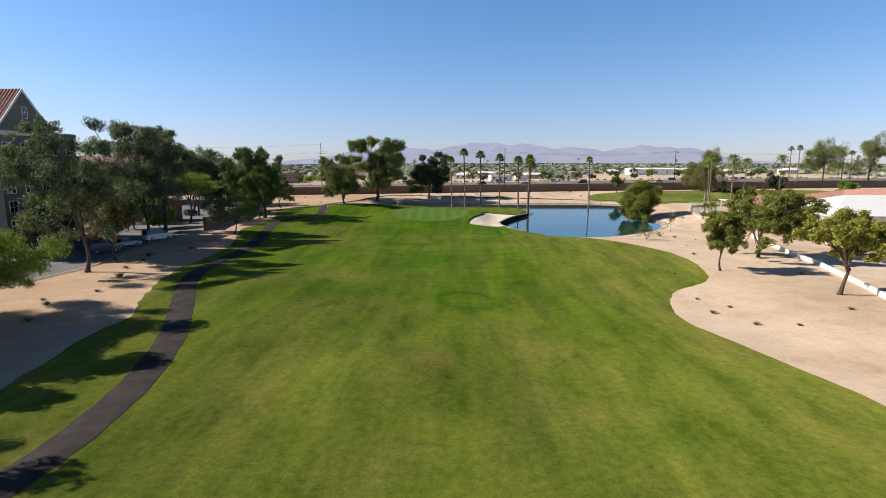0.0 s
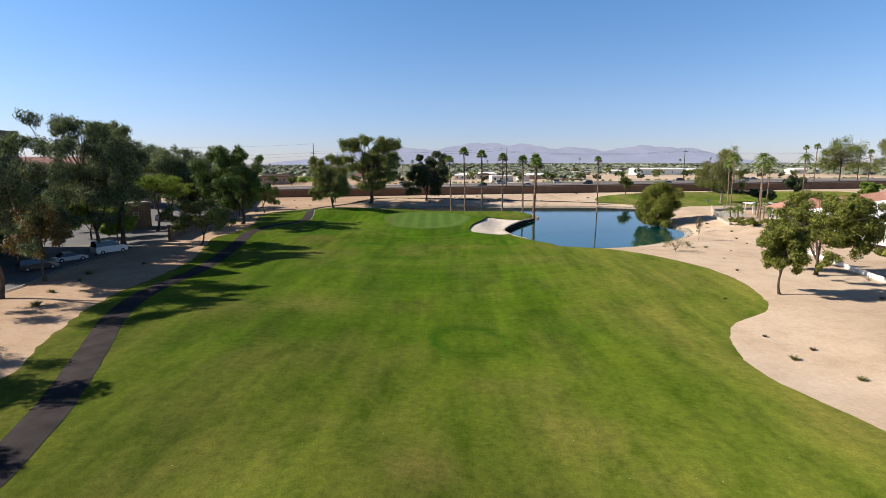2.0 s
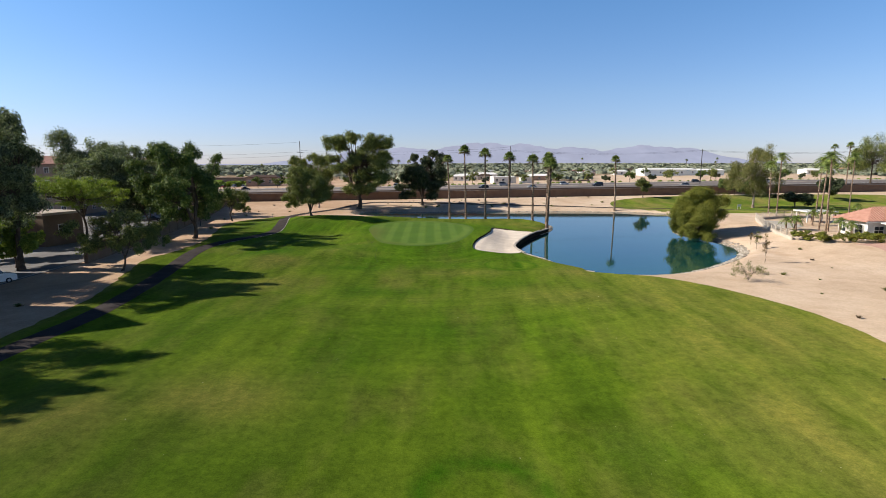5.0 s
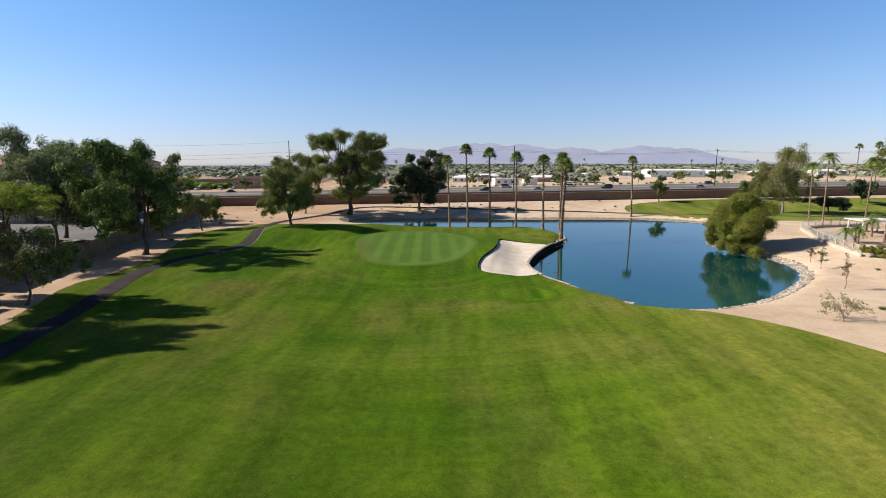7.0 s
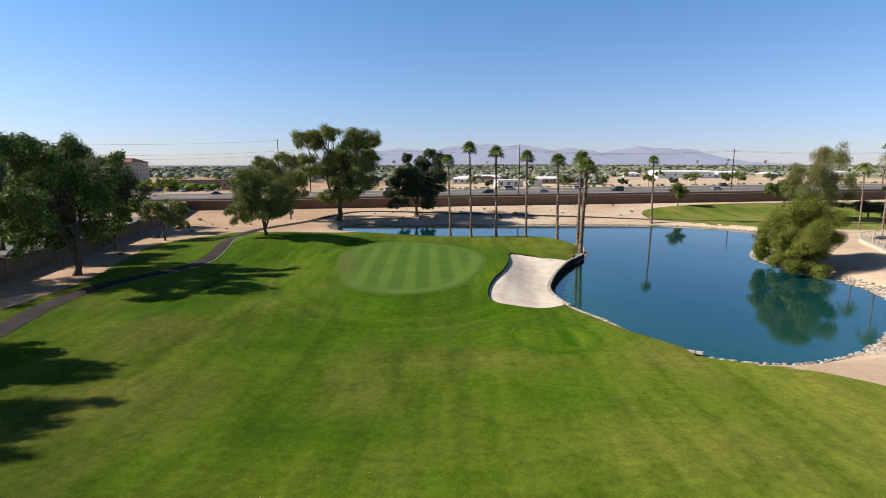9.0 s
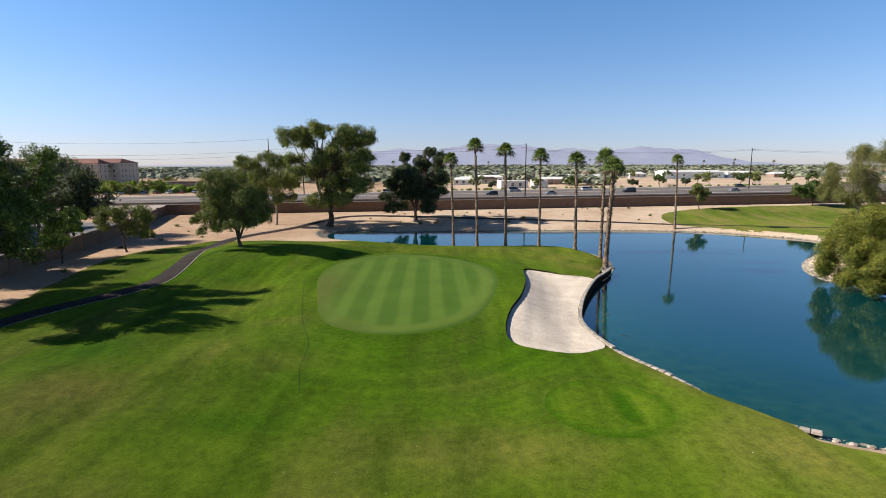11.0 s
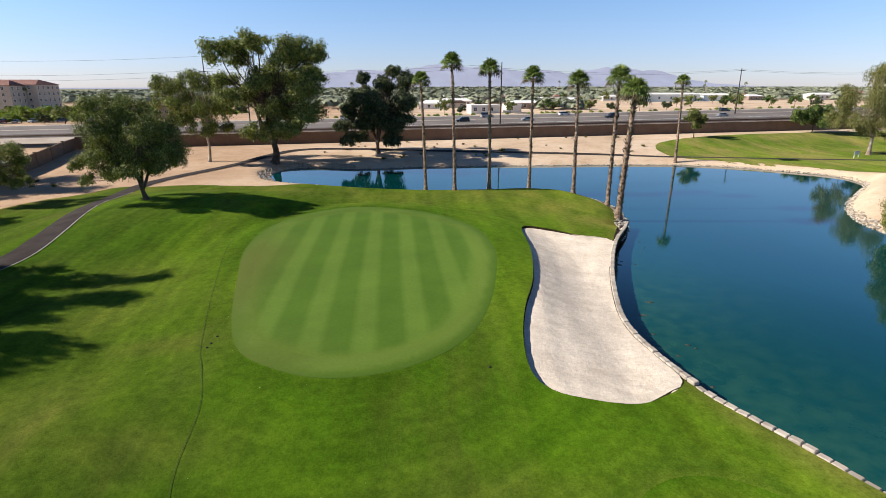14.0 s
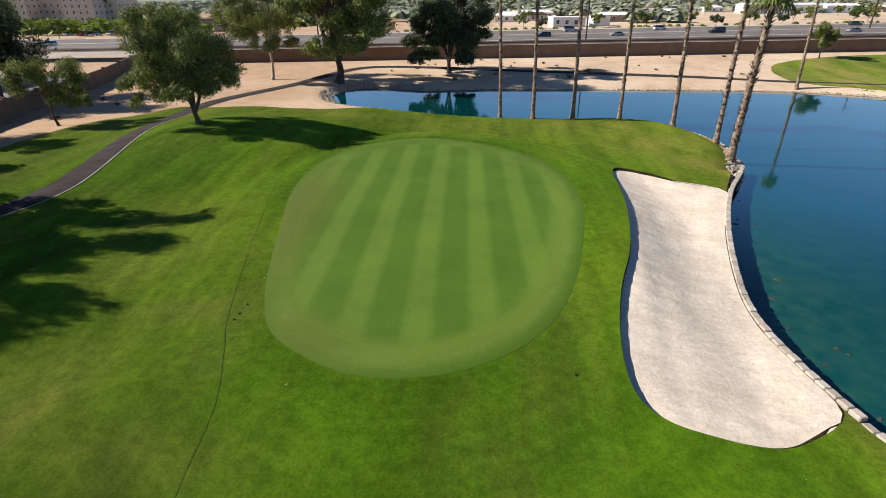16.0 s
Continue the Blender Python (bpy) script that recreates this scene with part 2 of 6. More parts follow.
M_RUST = plain("rusted_rail", (0.06, 0.035, 0.025), (0.11, 0.07, 0.05), 2, 0.7, 0.3)
M_BLOCK = plain("concrete_block", (0.34, 0.29, 0.24), (0.48, 0.42, 0.36), 1.5, 0.9, relief=0.5, grain=14, vary=0.15)
M_KERB = plain("concrete_kerb", (0.34, 0.31, 0.26), (0.48, 0.44, 0.38), 1.5, 0.9)
M_PAVER = plain("pink_paver", (0.46, 0.27, 0.21), (0.56, 0.35, 0.28), 1.0, 0.9)


def rocks_material():
    m, nt, b = base("shore_stone", 0.9, spec=0.2)
    g = nt.nodes.new("ShaderNodeNewGeometry")
    c = ramp(nt, g.outputs["Random Per Island"], [(0.0, (0.22, 0.18, 0.14)), (0.5, (0.40, 0.345, 0.28)), (1.0, (0.60, 0.54, 0.46))])
    f = tex(nt, 9, 4)
    c = mix(nt, c, ramp(nt, f, [(0.3, (0.75, 0.75, 0.75)), (0.7, (1.1, 1.1, 1.1))]), 1.0, "MULTIPLY")
    nt.links.new(c, b.inputs["Base Color"])
    bump(nt, f, 0.5, 0.04, b)
    return m


M_ROCK = rocks_material()


def glass_material(name, colour):
    m, nt, b = base(name, 0.06, spec=0.6)
    c = ramp(nt, tex(nt, 0.7, 2), [(0.3, colour), (0.7, tuple(1.6 * v for v in colour))])
    nt.links.new(c, b.inputs["Base Color"])
    return m


M_GLASS = glass_material("dark_window_glass", (0.025, 0.03, 0.035))


def water_material():
    m, nt, b = base("pond_water", 0.03, spec=0.4)
    b.inputs["IOR"].default_value = 1.95
    b.inputs["Specular Tint"].default_value = (0.045, 0.52, 0.72, 1)
    c = ramp(nt, tex(nt, 0.04, 4), [(0.35, (0.0006, 0.036, 0.040)), (0.65, (0.001, 0.046, 0.050))])
    at = nt.nodes.new("ShaderNodeAttribute")
    at.attribute_name = "shallow"
    bed = ramp(nt, tex(nt, 0.9, 6), [(0.35, (0.006, 0.060, 0.052)), (0.65, (0.022, 0.088, 0.060))])
    c = mix(nt, c, bed, at.outputs["Fac"])
    nt.links.new(c, b.inputs["Base Color"])
    r = tex(nt, 1.4, 5, (1.0, 1.8, 1), 0.6)
    bump(nt, r, 0.05, 0.05, b)
    return m


M_WATER = water_material()


def paint(name, colour):
    m, nt, b = base(name, 0.3, spec=0.5)
    c = ramp(nt, tex(nt, 2, 3), [(0.3, tuple(0.85 * v for v in colour)), (0.7, colour)])
    nt.links.new(c, b.inputs["Base Color"])
    b.inputs["Coat Weight"].default_value = 0.5
    return m


CAR_PAINT = {k: paint(k + "_car_paint", v) for k, v in dict(white=(0.75, 0.75, 0.74), silver=(0.38, 0.39, 0.40), black=(0.02, 0.02, 0.022),
                                                          red=(0.32, 0.03, 0.025), blue=(0.05, 0.09, 0.2), grey=(0.12, 0.12, 0.125)).items()}


def leaves(name, dark, mid, light, through=0.18):
    m, nt, b = base(name, 0.6, spec=0.25)
    g = nt.nodes.new("ShaderNodeNewGeometry")
    c = ramp(nt, g.outputs["Random Per Island"], [(0.0, dark), (0.55, mid), (1.0, light)])
    blot = tex(nt, 0.5, 3)
    c = mix(nt, c, ramp(nt, blot, [(0.3, (0.75, 0.78, 0.75)), (0.7, (1.2, 1.16, 1.1))]), 1.0, "MULTIPLY")
    nt.links.new(c, b.inputs["Base Color"])
    t = nt.nodes.new("ShaderNodeBsdfTranslucent")
    nt.links.new(mix(nt, c, (1.2, 1.3, 0.6), 1.0, "MULTIPLY"), t.inputs[0])
    ms = nt.nodes.new("ShaderNodeMixShader")
    ms.inputs[0].default_value = through
    nt.links.new(b.outputs[0], ms.inputs[1])
    nt.links.new(t.outputs[0], ms.inputs[2])
    nt.links.new(ms.outputs[0], nt.nodes["Material Output"].inputs[0])
    return m


L_EUC = leaves("eucalyptus_leaves", (0.062, 0.083, 0.025), (0.166, 0.195, 0.054), (0.358, 0.374, 0.104))
L_GREY = leaves("grey_eucalyptus_leaves", (0.052, 0.068, 0.042), (0.130, 0.158, 0.094), (0.28, 0.32, 0.185), 0.28)
L_DARK = leaves("dark_leaves", (0.026, 0.038, 0.019), (0.064, 0.086, 0.042), (0.15, 0.17, 0.085), 0.2)
L_PEPPER = leaves("pepper_tree_leaves", (0.062, 0.080, 0.022), (0.150, 0.176, 0.050), (0.31, 0.32, 0.105))
L_PALO = leaves("palo_verde_leaves", (0.120, 0.178, 0.028), (0.205, 0.275, 0.045), (0.32, 0.37, 0.085), 0.3)
L_YELLOW = leaves("yellowing_leaves", (0.123, 0.136, 0.019), (0.271, 0.271, 0.040), (0.487, 0.447, 0.101), 0.3)
L_CITRUS = leaves("glossy_green_leaves", (0.036, 0.066, 0.015), (0.088, 0.140, 0.034), (0.215, 0.260, 0.072))
L_BUSH = leaves("dense_bush_leaves", (0.075, 0.088, 0.013), (0.165, 0.180, 0.026), (0.30, 0.30, 0.05), 0.2)
L_OLIVE = leaves("olive_green_leaves", (0.066, 0.082, 0.014), (0.160, 0.176, 0.030), (0.32, 0.32, 0.070), 0.25)
L_BROWN = leaves("russet_leaves", (0.102, 0.072, 0.036), (0.189, 0.123, 0.058), (0.246, 0.189, 0.072), 0.25)
L_WILLOW = leaves("willow_leaves", (0.116, 0.131, 0.043), (0.203, 0.203, 0.072), (0.304, 0.275, 0.131), 0.3)
L_PALM = leaves("palm_frond", (0.055, 0.085, 0.020), (0.130, 0.185, 0.045), (0.29, 0.34, 0.10), 0.2)
L_DEAD = leaves("dead_palm_frond", (0.05, 0.035, 0.022), (0.12, 0.085, 0.055), (0.23, 0.17, 0.115), 0.1)
# paler, greyer and flatter than nearer leaves: distance haze put into the colour
L_FAR = leaves("hazed_distant_foliage", (0.20, 0.222, 0.160), (0.265, 0.285, 0.200), (0.34, 0.35, 0.25), 0.0)


# ---- plan: outlines in metres ----
def smooth(points, closed=True, steps=6):
    """A rounded line through the points."""
    p = np.array(points, float)
    n, out = len(p), []
    for k in range(n if closed else n - 1):
        a, b, c, d = (p[(k + j) % n] if closed else p[min(max(k + j, 0), n - 1)] for j in (-1, 0, 1, 2))
        for t in np.linspace(0, 1, steps, endpoint=False):
            out.append(0.5 * (2 * b + (c - a) * t + (2 * a - 5 * b + 4 * c - d) * t**2 + (3 * b - a - 3 * c + d) * t**3))
    if not closed:
        out.append(p[-1])
    return np.array(out)


def signed(x, y, poly):
    """Distance to the outline, positive inside."""
    x, y = np.asarray(x, float), np.asarray(y, float)
    best, inside = np.full(x.shape, 1e9), np.zeros(x.shape, bool)
    for (ax, ay), (bx, by) in zip(poly, np.roll(poly, -1, 0)):
        ex, ey = bx - ax, by - ay
        t = np.clip(((x - ax) * ex + (y - ay) * ey) / (ex * ex + ey * ey + 1e-12), 0, 1)
        best = np.minimum(best, np.hypot(x - ax - t * ex, y - ay - t * ey))
        if ay != by:
            inside ^= ((ay > y) != (by > y)) & (x < ex * (y - ay) / ey + ax)
    return np.where(inside, best, -best)


def step(a, b, v):
    t = np.clip((v - a) / (b - a), 0, 1)
    return t * t * (3 - 2 * t)


POND = smooth([(27.3, 180), (25.2, 173.5), (21, 165.5), (17.6, 157), (15.2, 149), (14.5, 144.5), (15, 140), (16, 136.3), (17.9, 132.9), (19.4, 129.8),
               (21.2, 127.4), (24, 125), (28, 123.6), (32.5, 123.8), (37.5, 126), (43, 130.2), (48.7, 135.8), (53.4, 141.5), (56.5, 148), (57.3, 154),
               (57.2, 160), (55.5, 166), (54.5, 172), (57, 179), (62, 186), (70, 194), (77, 201), (79, 206), (78.5, 211.5), (73, 217.5), (66, 223),
               (58, 226), (48, 227.3), (26, 227), (10, 226.5), (0, 225.9), (-8, 224), (-14, 223.5), (-20, 225.5), (-25.5, 225), (-28, 220),
               (-27.5, 214), (-23, 206.5), (-10, 201), (1.4, 198.2), (11, 198.4), (18, 199), (24.5, 196), (28, 187)], steps=4)
BUNKER = smooth([(11.9, 169.6), (10.9, 160), (9.3, 151), (7.7, 145.7), (6.8, 141.6), (6.6, 138.2), (7.4, 136.6), (9.1, 135.9), (11, 135.7), (12.6, 136.35),
                 (14.7, 138.15), (14.45, 141), (14.1, 144.5), (14.8, 149), (17.2, 157), (20.5, 165.3), (17.3, 168), (14.4, 170.2)], steps=4)
BUNKER[:, 0] -= np.where(BUNKER[:, 0] < 10.2 + 0.23 * (BUNKER[:, 1] - 135), 0.2, 0.0)
GREEN = smooth([(-6.7, 177.4), (-12.2, 174.2), (-15.2, 168), (-15.3, 160), (-13.2, 151), (-11.4, 144.5), (-9.6, 140.3), (-7.2, 138.3), (-4.8, 137.3),
                (-2.2, 137.4), (0.4, 138.5), (2.8, 140.7), (4.5, 144), (5.9, 149.1), (7.1, 157.4), (6.5, 165.5), (4.1, 170.8), (0, 175)], steps=4)
FAIRWAY = smooth([(40, -40), (35, 20), (32.1, 43.1), (30.7, 50.6), (29.6, 57.5), (28.4, 62.2), (28.4, 67.4), (30.0, 73.1), (32.4, 77.0), (36.9, 79.9), (39.1, 83.5),
                  (41.1, 92.5), (41.2, 97.6), (40.5, 103.0), (38.6, 108.5), (35.6, 114.5), (31.5, 119), (27, 121.6), (23.2, 124), (20.8, 127.2), (19.05, 129.6), (17.5, 132.7),
                  (15.75, 136.1), (15.0, 138.5), (14.3, 141), (14, 144.5), (14.7, 149), (17.1, 157), (20.4, 165.3), (23.8, 173), (26, 179), (26.8, 185),
                  (24, 194.6), (18, 197.8), (11, 197.2), (1.4, 197), (-10, 199.6), (-17, 201.5), (-26, 198.5), (-36, 200), (-42, 198.5), (-47, 199), (-49, 193), (-53, 186),
                  (-53, 174), (-48.2, 159), (-44.5, 146.8), (-43.5, 135), (-44.5, 127), (-42.6, 119.6), (-38.6, 108), (-36.8, 95), (-36, 82), (-32.4, 69), (-28.5, 60),
                  (-28.6, 54), (-26.5, 43), (-25, 30), (-31, 0), (-36, -40)], steps=3)
rim_pts = []
for a, b in zip(FAIRWAY, np.roll(FAIRWAY, -1, 0)):
    n = max(1, int(np.hypot(*(b - a)) / 1.2))
    for k in range(n):
        p = a + (b - a) * k / n
        away = 0.0 if p[0] > 4 and 112 < p[1] < 200 else 1.0
        push = 0.45 * noise.noise(Vector((p[0] * 0.5, p[1] * 0.5, 1.0))) + 0.3 * noise.noise(Vector((p[0] * 1.7, p[1] * 1.7, 5.0)))
        push *= 0.35 if p[0] > 0 else 1.0
        rim_pts.append(p + (b - a)[::-1] * np.array([1, -1]) / (np.hypot(*(b - a)) + 1e-9) * push * away)
FAIRWAY = np.array(rim_pts)
PATH_LINE = smooth([(-30, -38), (-22, 4), (-18, 24), (-16.9, 34), (-17.1, 38.9), (-17.9, 44.4), (-20.6, 53.8), (-25.2, 64.1), (-29.9, 74.3), (-32.2, 82), (-32.9, 90), (-33, 98),
                    (-34.5, 108), (-36.5, 118), (-38, 124.5), (-39.7, 132), (-40.4, 139), (-39.2, 146), (-36.7, 153), (-35.5, 159), (-36.5, 166), (-38.4, 174), (-42, 188), (-44, 199), (-43, 208), (-38, 223),
                    (-33, 238), (-26, 245), (-10, 244.6), (2, 242.8), (25.6, 240.6), (44, 238.2), (58, 234), (75, 230.5), (100, 226), (150, 220)], False, 6)
FAR_GREEN = smooth([(61, 250), (66, 256), (76, 262), (95, 268), (130, 272), (190, 270), (190, 205), (130, 200), (100, 196), (80, 214), (72, 221), (60, 231), (59, 240)], steps=4)


def wall_y(x):
    return 261 + 0.14 * np.asarray(x, float)


def land(x, y):
    """Height of the ground without pond and bunker."""
    x, y = np.asarray(x, float), np.asarray(y, float)
    z = 1.35 * step(-11, 1.5, signed(x, y, GREEN))
    bell = lambda cx, cy, sx, sy: np.exp(-(((x - cx) / sx) ** 2 + ((y - cy) / sy) ** 2))
    z = np.maximum(z, 2.2 * np.exp(-np.abs((x + 27) / 14) ** 3 - ((y - 178) / 14) ** 2))
    z += 0.9 * bell(-46, 150, 16, 40) + 1.1 * bell(-24, 142, 4.5, 8) + 0.8 * bell(-16, 134, 4.5, 4) + 0.8 * bell(-26, 128, 4.5, 5) + 0.7 * bell(-14, 96, 8, 7) + 0.5 * bell(-22, 104, 5, 5) + 0.8 * bell(-20, 74, 6, 6) - 0.25 * bell(0, 118, 12, 14)
    z += 0.55 * bell(9, 150, 3.5, 16) + 0.22 * bell(11, 134, 5, 3.5) + 0.25 * bell(17, 172, 6, 5)
    z += 0.5 * bell(-13, 60, 9, 9) + 1.3 * bell(-1, 45.5, 6, 5) - 1.05 * bell(16, 74, 16, 17) - 0.9 * bell(33, 64, 8, 16) + 0.2 * bell(22, 102, 9, 9)
    north = step(0, 30, y - (wall_y(x) - 33))
    z = z * (1 - north) + north * (1.4 + 0.009 * np.clip(x, -160, 200))
    z += step(4, 30, y - wall_y(x)) * (1.6 + 0.002 * np.clip(x, -160, 200))
    z += 1.6 * step(57, 72, x) * step(120, 140, y) * (1 - step(196, 212, y))
    return z


def ground_z(x, y):
    x, y = np.asarray(x, float), np.asarray(y, float)
    z = land(x, y)
    walled = step(24.5, 21.5, x) * step(125.5, 128, y) * (1 - step(166, 171, y))
    sd = signed(x, y, POND)
    bank = 3.6 - 3.1 * walled
    out = step(0, 1, (-sd + 0.35 * (1 - walled) - 0.2 * walled) / bank)
    shore = -0.92 - 0.32 * np.clip(sd, 0, 6) - 0.6 * walled * step(-0.1, 0.6, sd)
    z = np.where(sd > -bank - 1, shore * (1 - out) + z * out, z)
    sb = signed(x, y, BUNKER)
    return np.where(sb > -0.6, np.minimum(z, z * (1 - step(-0.6, 0.3, sb)) + step(-0.6, 0.3, sb) * (bunker_z(x, y) - 0.25)), z)


def bunker_z(x, y):
    x, y = np.asarray(x, float), np.asarray(y, float)
    s = signed(x, y, BUNKER)
    dish = 0.14 * step(0.4, 2.5, s) * step(0, 3, -signed(x, y, POND))
    trodden = 0.05 * np.sin(3.1 * x + 1.7 * y) * np.sin(2.3 * y - 1.1 * x) * step(0.1, 0.6, s) * step(3.6, 1.2, s) * step(0.2, 4, -signed(x, y, POND))
    return np.maximum(0.14, 0.92 * land(x, y) - 0.10) - dish + trodden


# ---- building blocks ----
def mesh_from(name, verts, faces, material, smooth_shade=False):
    me = bpy.data.meshes.new(name)
    verts = np.asarray(verts, np.float32)
    faces = np.asarray(faces, np.int32)
    k = faces.shape[1]
    me.vertices.add(len(verts))
    me.vertices.foreach_set("co", verts.ravel())
    me.loops.add(faces.size)
    me.loops.foreach_set("vertex_index", faces.ravel())
    me.polygons.add(len(faces))
    me.polygons.foreach_set("loop_start", np.arange(0, faces.size, k, dtype=np.int32))
    me.polygons.foreach_set("use_smooth", np.full(len(faces), smooth_shade))
    me.update(calc_edges=True)
    me.validate()
    me.materials.append(material)
    return me


def thing(name, x, y, z, turn=0.0, label="", category="", group="", kind=""):
    ob = new(name)
    ob.empty_display_size = 0.2
    ob.matrix_basis = pose(x, y, z, 0, 0, turn)
    return tagged(ob, label, category, group, kind)


def part(name, data, material, parent, label="", at=None):
    """Links a bmesh or a mesh as one object under a thing or a part."""
    if isinstance(data, bmesh.types.BMesh):
        me = bpy.data.meshes.new(name)
        data.to_mesh(me)
        data.free()
        me.materials.append(material)
    else:
        me = data
    ob = new(name, me)
    ob.parent = parent
    if at is not None:
        ob.matrix_basis = at
    return tagged(ob, label)


def box(x0, x1, y0, y1, z0, z1, bevel=0.0, bm=None):
    bm = bm or bmesh.new()
    vs = [bm.verts.new((x, y, z)) for x in (x0, x1) for y in (y0, y1) for z in (z0, z1)]
    fs = [bm.faces.new([vs[i] for i in f]) for f in ((0, 1, 3, 2), (4, 6, 7, 5), (0, 4, 5, 1), (2, 3, 7, 6), (0, 2, 6, 4), (1, 5, 7, 3))]
    if bevel:
        es = list({e for f in fs for e in f.edges})
        bmesh.ops.bevel(bm, geom=es, offset=bevel, segments=1, affect="EDGES")
    return bm


def tube(points, radii, sides=8):
    """Rings along a line: vertices and quads."""
    p = np.array(points, float)
    d = np.gradient(p, axis=0)
    d /= np.linalg.norm(d, axis=1)[:, None] + 1e-9
    up = np.where(np.abs(d[:, 2:3]) > 0.9, [[1.0, 0, 0]], [[0, 0, 1.0]])
    a = np.cross(d, up)
    a /= np.linalg.norm(a, axis=1)[:, None] + 1e-9
    b = np.cross(d, a)
    th = np.linspace(0, 2 * np.pi, sides, endpoint=False)
    ring = np.cos(th)[None, :, None] * a[:, None] + np.sin(th)[None, :, None] * b[:, None]
    v = p[:, None] + ring * np.asarray(radii, float)[:, None, None]
    n = len(p)
    i, j = np.meshgrid(np.arange(n - 1), np.arange(sides), indexing="ij")
    f = np.stack([i * sides + j, i * sides + (j + 1) % sides, (i + 1) * sides + (j + 1) % sides, (i + 1) * sides + j], -1).reshape(-1, 4)
    return v.reshape(-1, 3), f


def gather(pieces):
    vs, fs, off = [], [], 0
    for v, f in pieces:
        vs.append(v), fs.append(f + off)
        off += len(v)
    return np.concatenate(vs), np.concatenate(fs)


# ---- ground, grass, pond ----
def graded(lo, hi, fine, far_lo, far_hi):
    core = np.arange(lo, hi + 1e-6, fine)
    left, right, s, v = [], [], fine, lo
    while v > far_lo:
        s *= 1.22
        v -= s
        left.append(max(v, far_lo))
    s, v = fine, core[-1]
    while v < far_hi:
        s *= 1.22
        v += s
        right.append(min(v, far_hi))
    return np.concatenate([left[::-1], core, right])


gx, gy = graded(-72, 96, 0.85, -4600, 4600), graded(-20, 285, 0.85, -1500, 4700)
GX, GY = np.meshgrid(gx, gy, indexing="ij")
GZ = ground_z(GX.ravel(), GY.ravel())
ni, nj = len(gx), len(gy)
I, J = np.meshgrid(np.arange(ni - 1), np.arange(nj - 1), indexing="ij")
gf = np.stack([I * nj + J, (I + 1) * nj + J, (I + 1) * nj + J + 1, I * nj + J + 1], -1).reshape(-1, 4)
tagged(new("ground", mesh_from("ground", np.stack([GX.ravel(), GY.ravel(), GZ], -1), gf, M_SAND, True)),
       "pale tan desert soil with rusty patches and fine gravel", "ground", kind="structure")


ZG = GZ.reshape(ni, nj)


def gz(x, y):
    """Height of the ground as built, at one place."""
    i = min(max(int(np.searchsorted(gx, x)) - 1, 0), ni - 2)
    j = min(max(int(np.searchsorted(gy, y)) - 1, 0), nj - 2)
    u, w = (x - gx[i]) / (gx[i + 1] - gx[i]), (y - gy[j]) / (gy[j + 1] - gy[j])
    return float((ZG[i, j] * (1 - u) + ZG[i + 1, j] * u) * (1 - w) + (ZG[i, j + 1] * (1 - u) + ZG[i + 1, j + 1] * u) * w)


def sheet(name, outline, material, step_m, lift, height, holes=(), edge=0.0, inner=None):
    """A surface inside an outline that follows the land, its rim let into the ground."""
    from mathutils.geometry import delaunay_2d_cdt
    lo, hi = outline.min(0), outline.max(0)
    xs, ys = np.meshgrid(np.arange(lo[0], hi[0], step_m), np.arange(lo[1], hi[1], step_m), indexing="ij")
    xs, ys = xs.ravel() + np.resize([0.0, 0.13 * step_m], xs.size), ys.ravel()
    keep = signed(xs, ys, outline) > 0.45 * step_m
    for h in holes:
        keep &= signed(xs, ys, h) < -0.45 * step_m
    loops = [outline, *holes]
    pts = [Vector(p) for p in np.stack([xs[keep], ys[keep]], -1)]
    edges = []
    for lp in loops:
        n0 = len(pts)
        pts += [Vector(p) for p in lp]
        edges += [(n0 + k, n0 + (k + 1) % len(lp)) for k in range(len(lp))]
    vs, _, fs, *_ = delaunay_2d_cdt(pts, edges, [], 0, 1e-4)
    v = np.array([(p.x, p.y) for p in vs])
    f = np.array([t for t in fs if len(t) == 3])
    c = v[f].mean(1)
    ok = signed(c[:, 0], c[:, 1], outline) > 0
    rim = np.abs(signed(v[:, 0], v[:, 1], outline)) < 1e-3
    for h in holes:
        ok &= signed(c[:, 0], c[:, 1], h) < 0
    f = f[ok]
    a, b, d = v[f[:, 0]], v[f[:, 1]], v[f[:, 2]]
    flip = np.cross(b - a, d - a) < 0
    f[flip] = f[flip][:, ::-1]
    z = height(v[:, 0], v[:, 1]) + np.where(rim, edge, lift)
    return mesh_from(name, np.column_stack([v, z]), f, material, True)


def edge_land(x, y):
    """Land for the turf: the wall's crest is kept level up to its stones."""
    s = signed(x, y, BUNKER)
    walled = (np.asarray(x) < 24) & (np.asarray(y) > 125) & (np.asarray(y) < 172)
    return np.where((s > -1.2) | walled, land(x, y), np.maximum(ground_z(x, y), np.minimum(-0.7, land(x, y))))


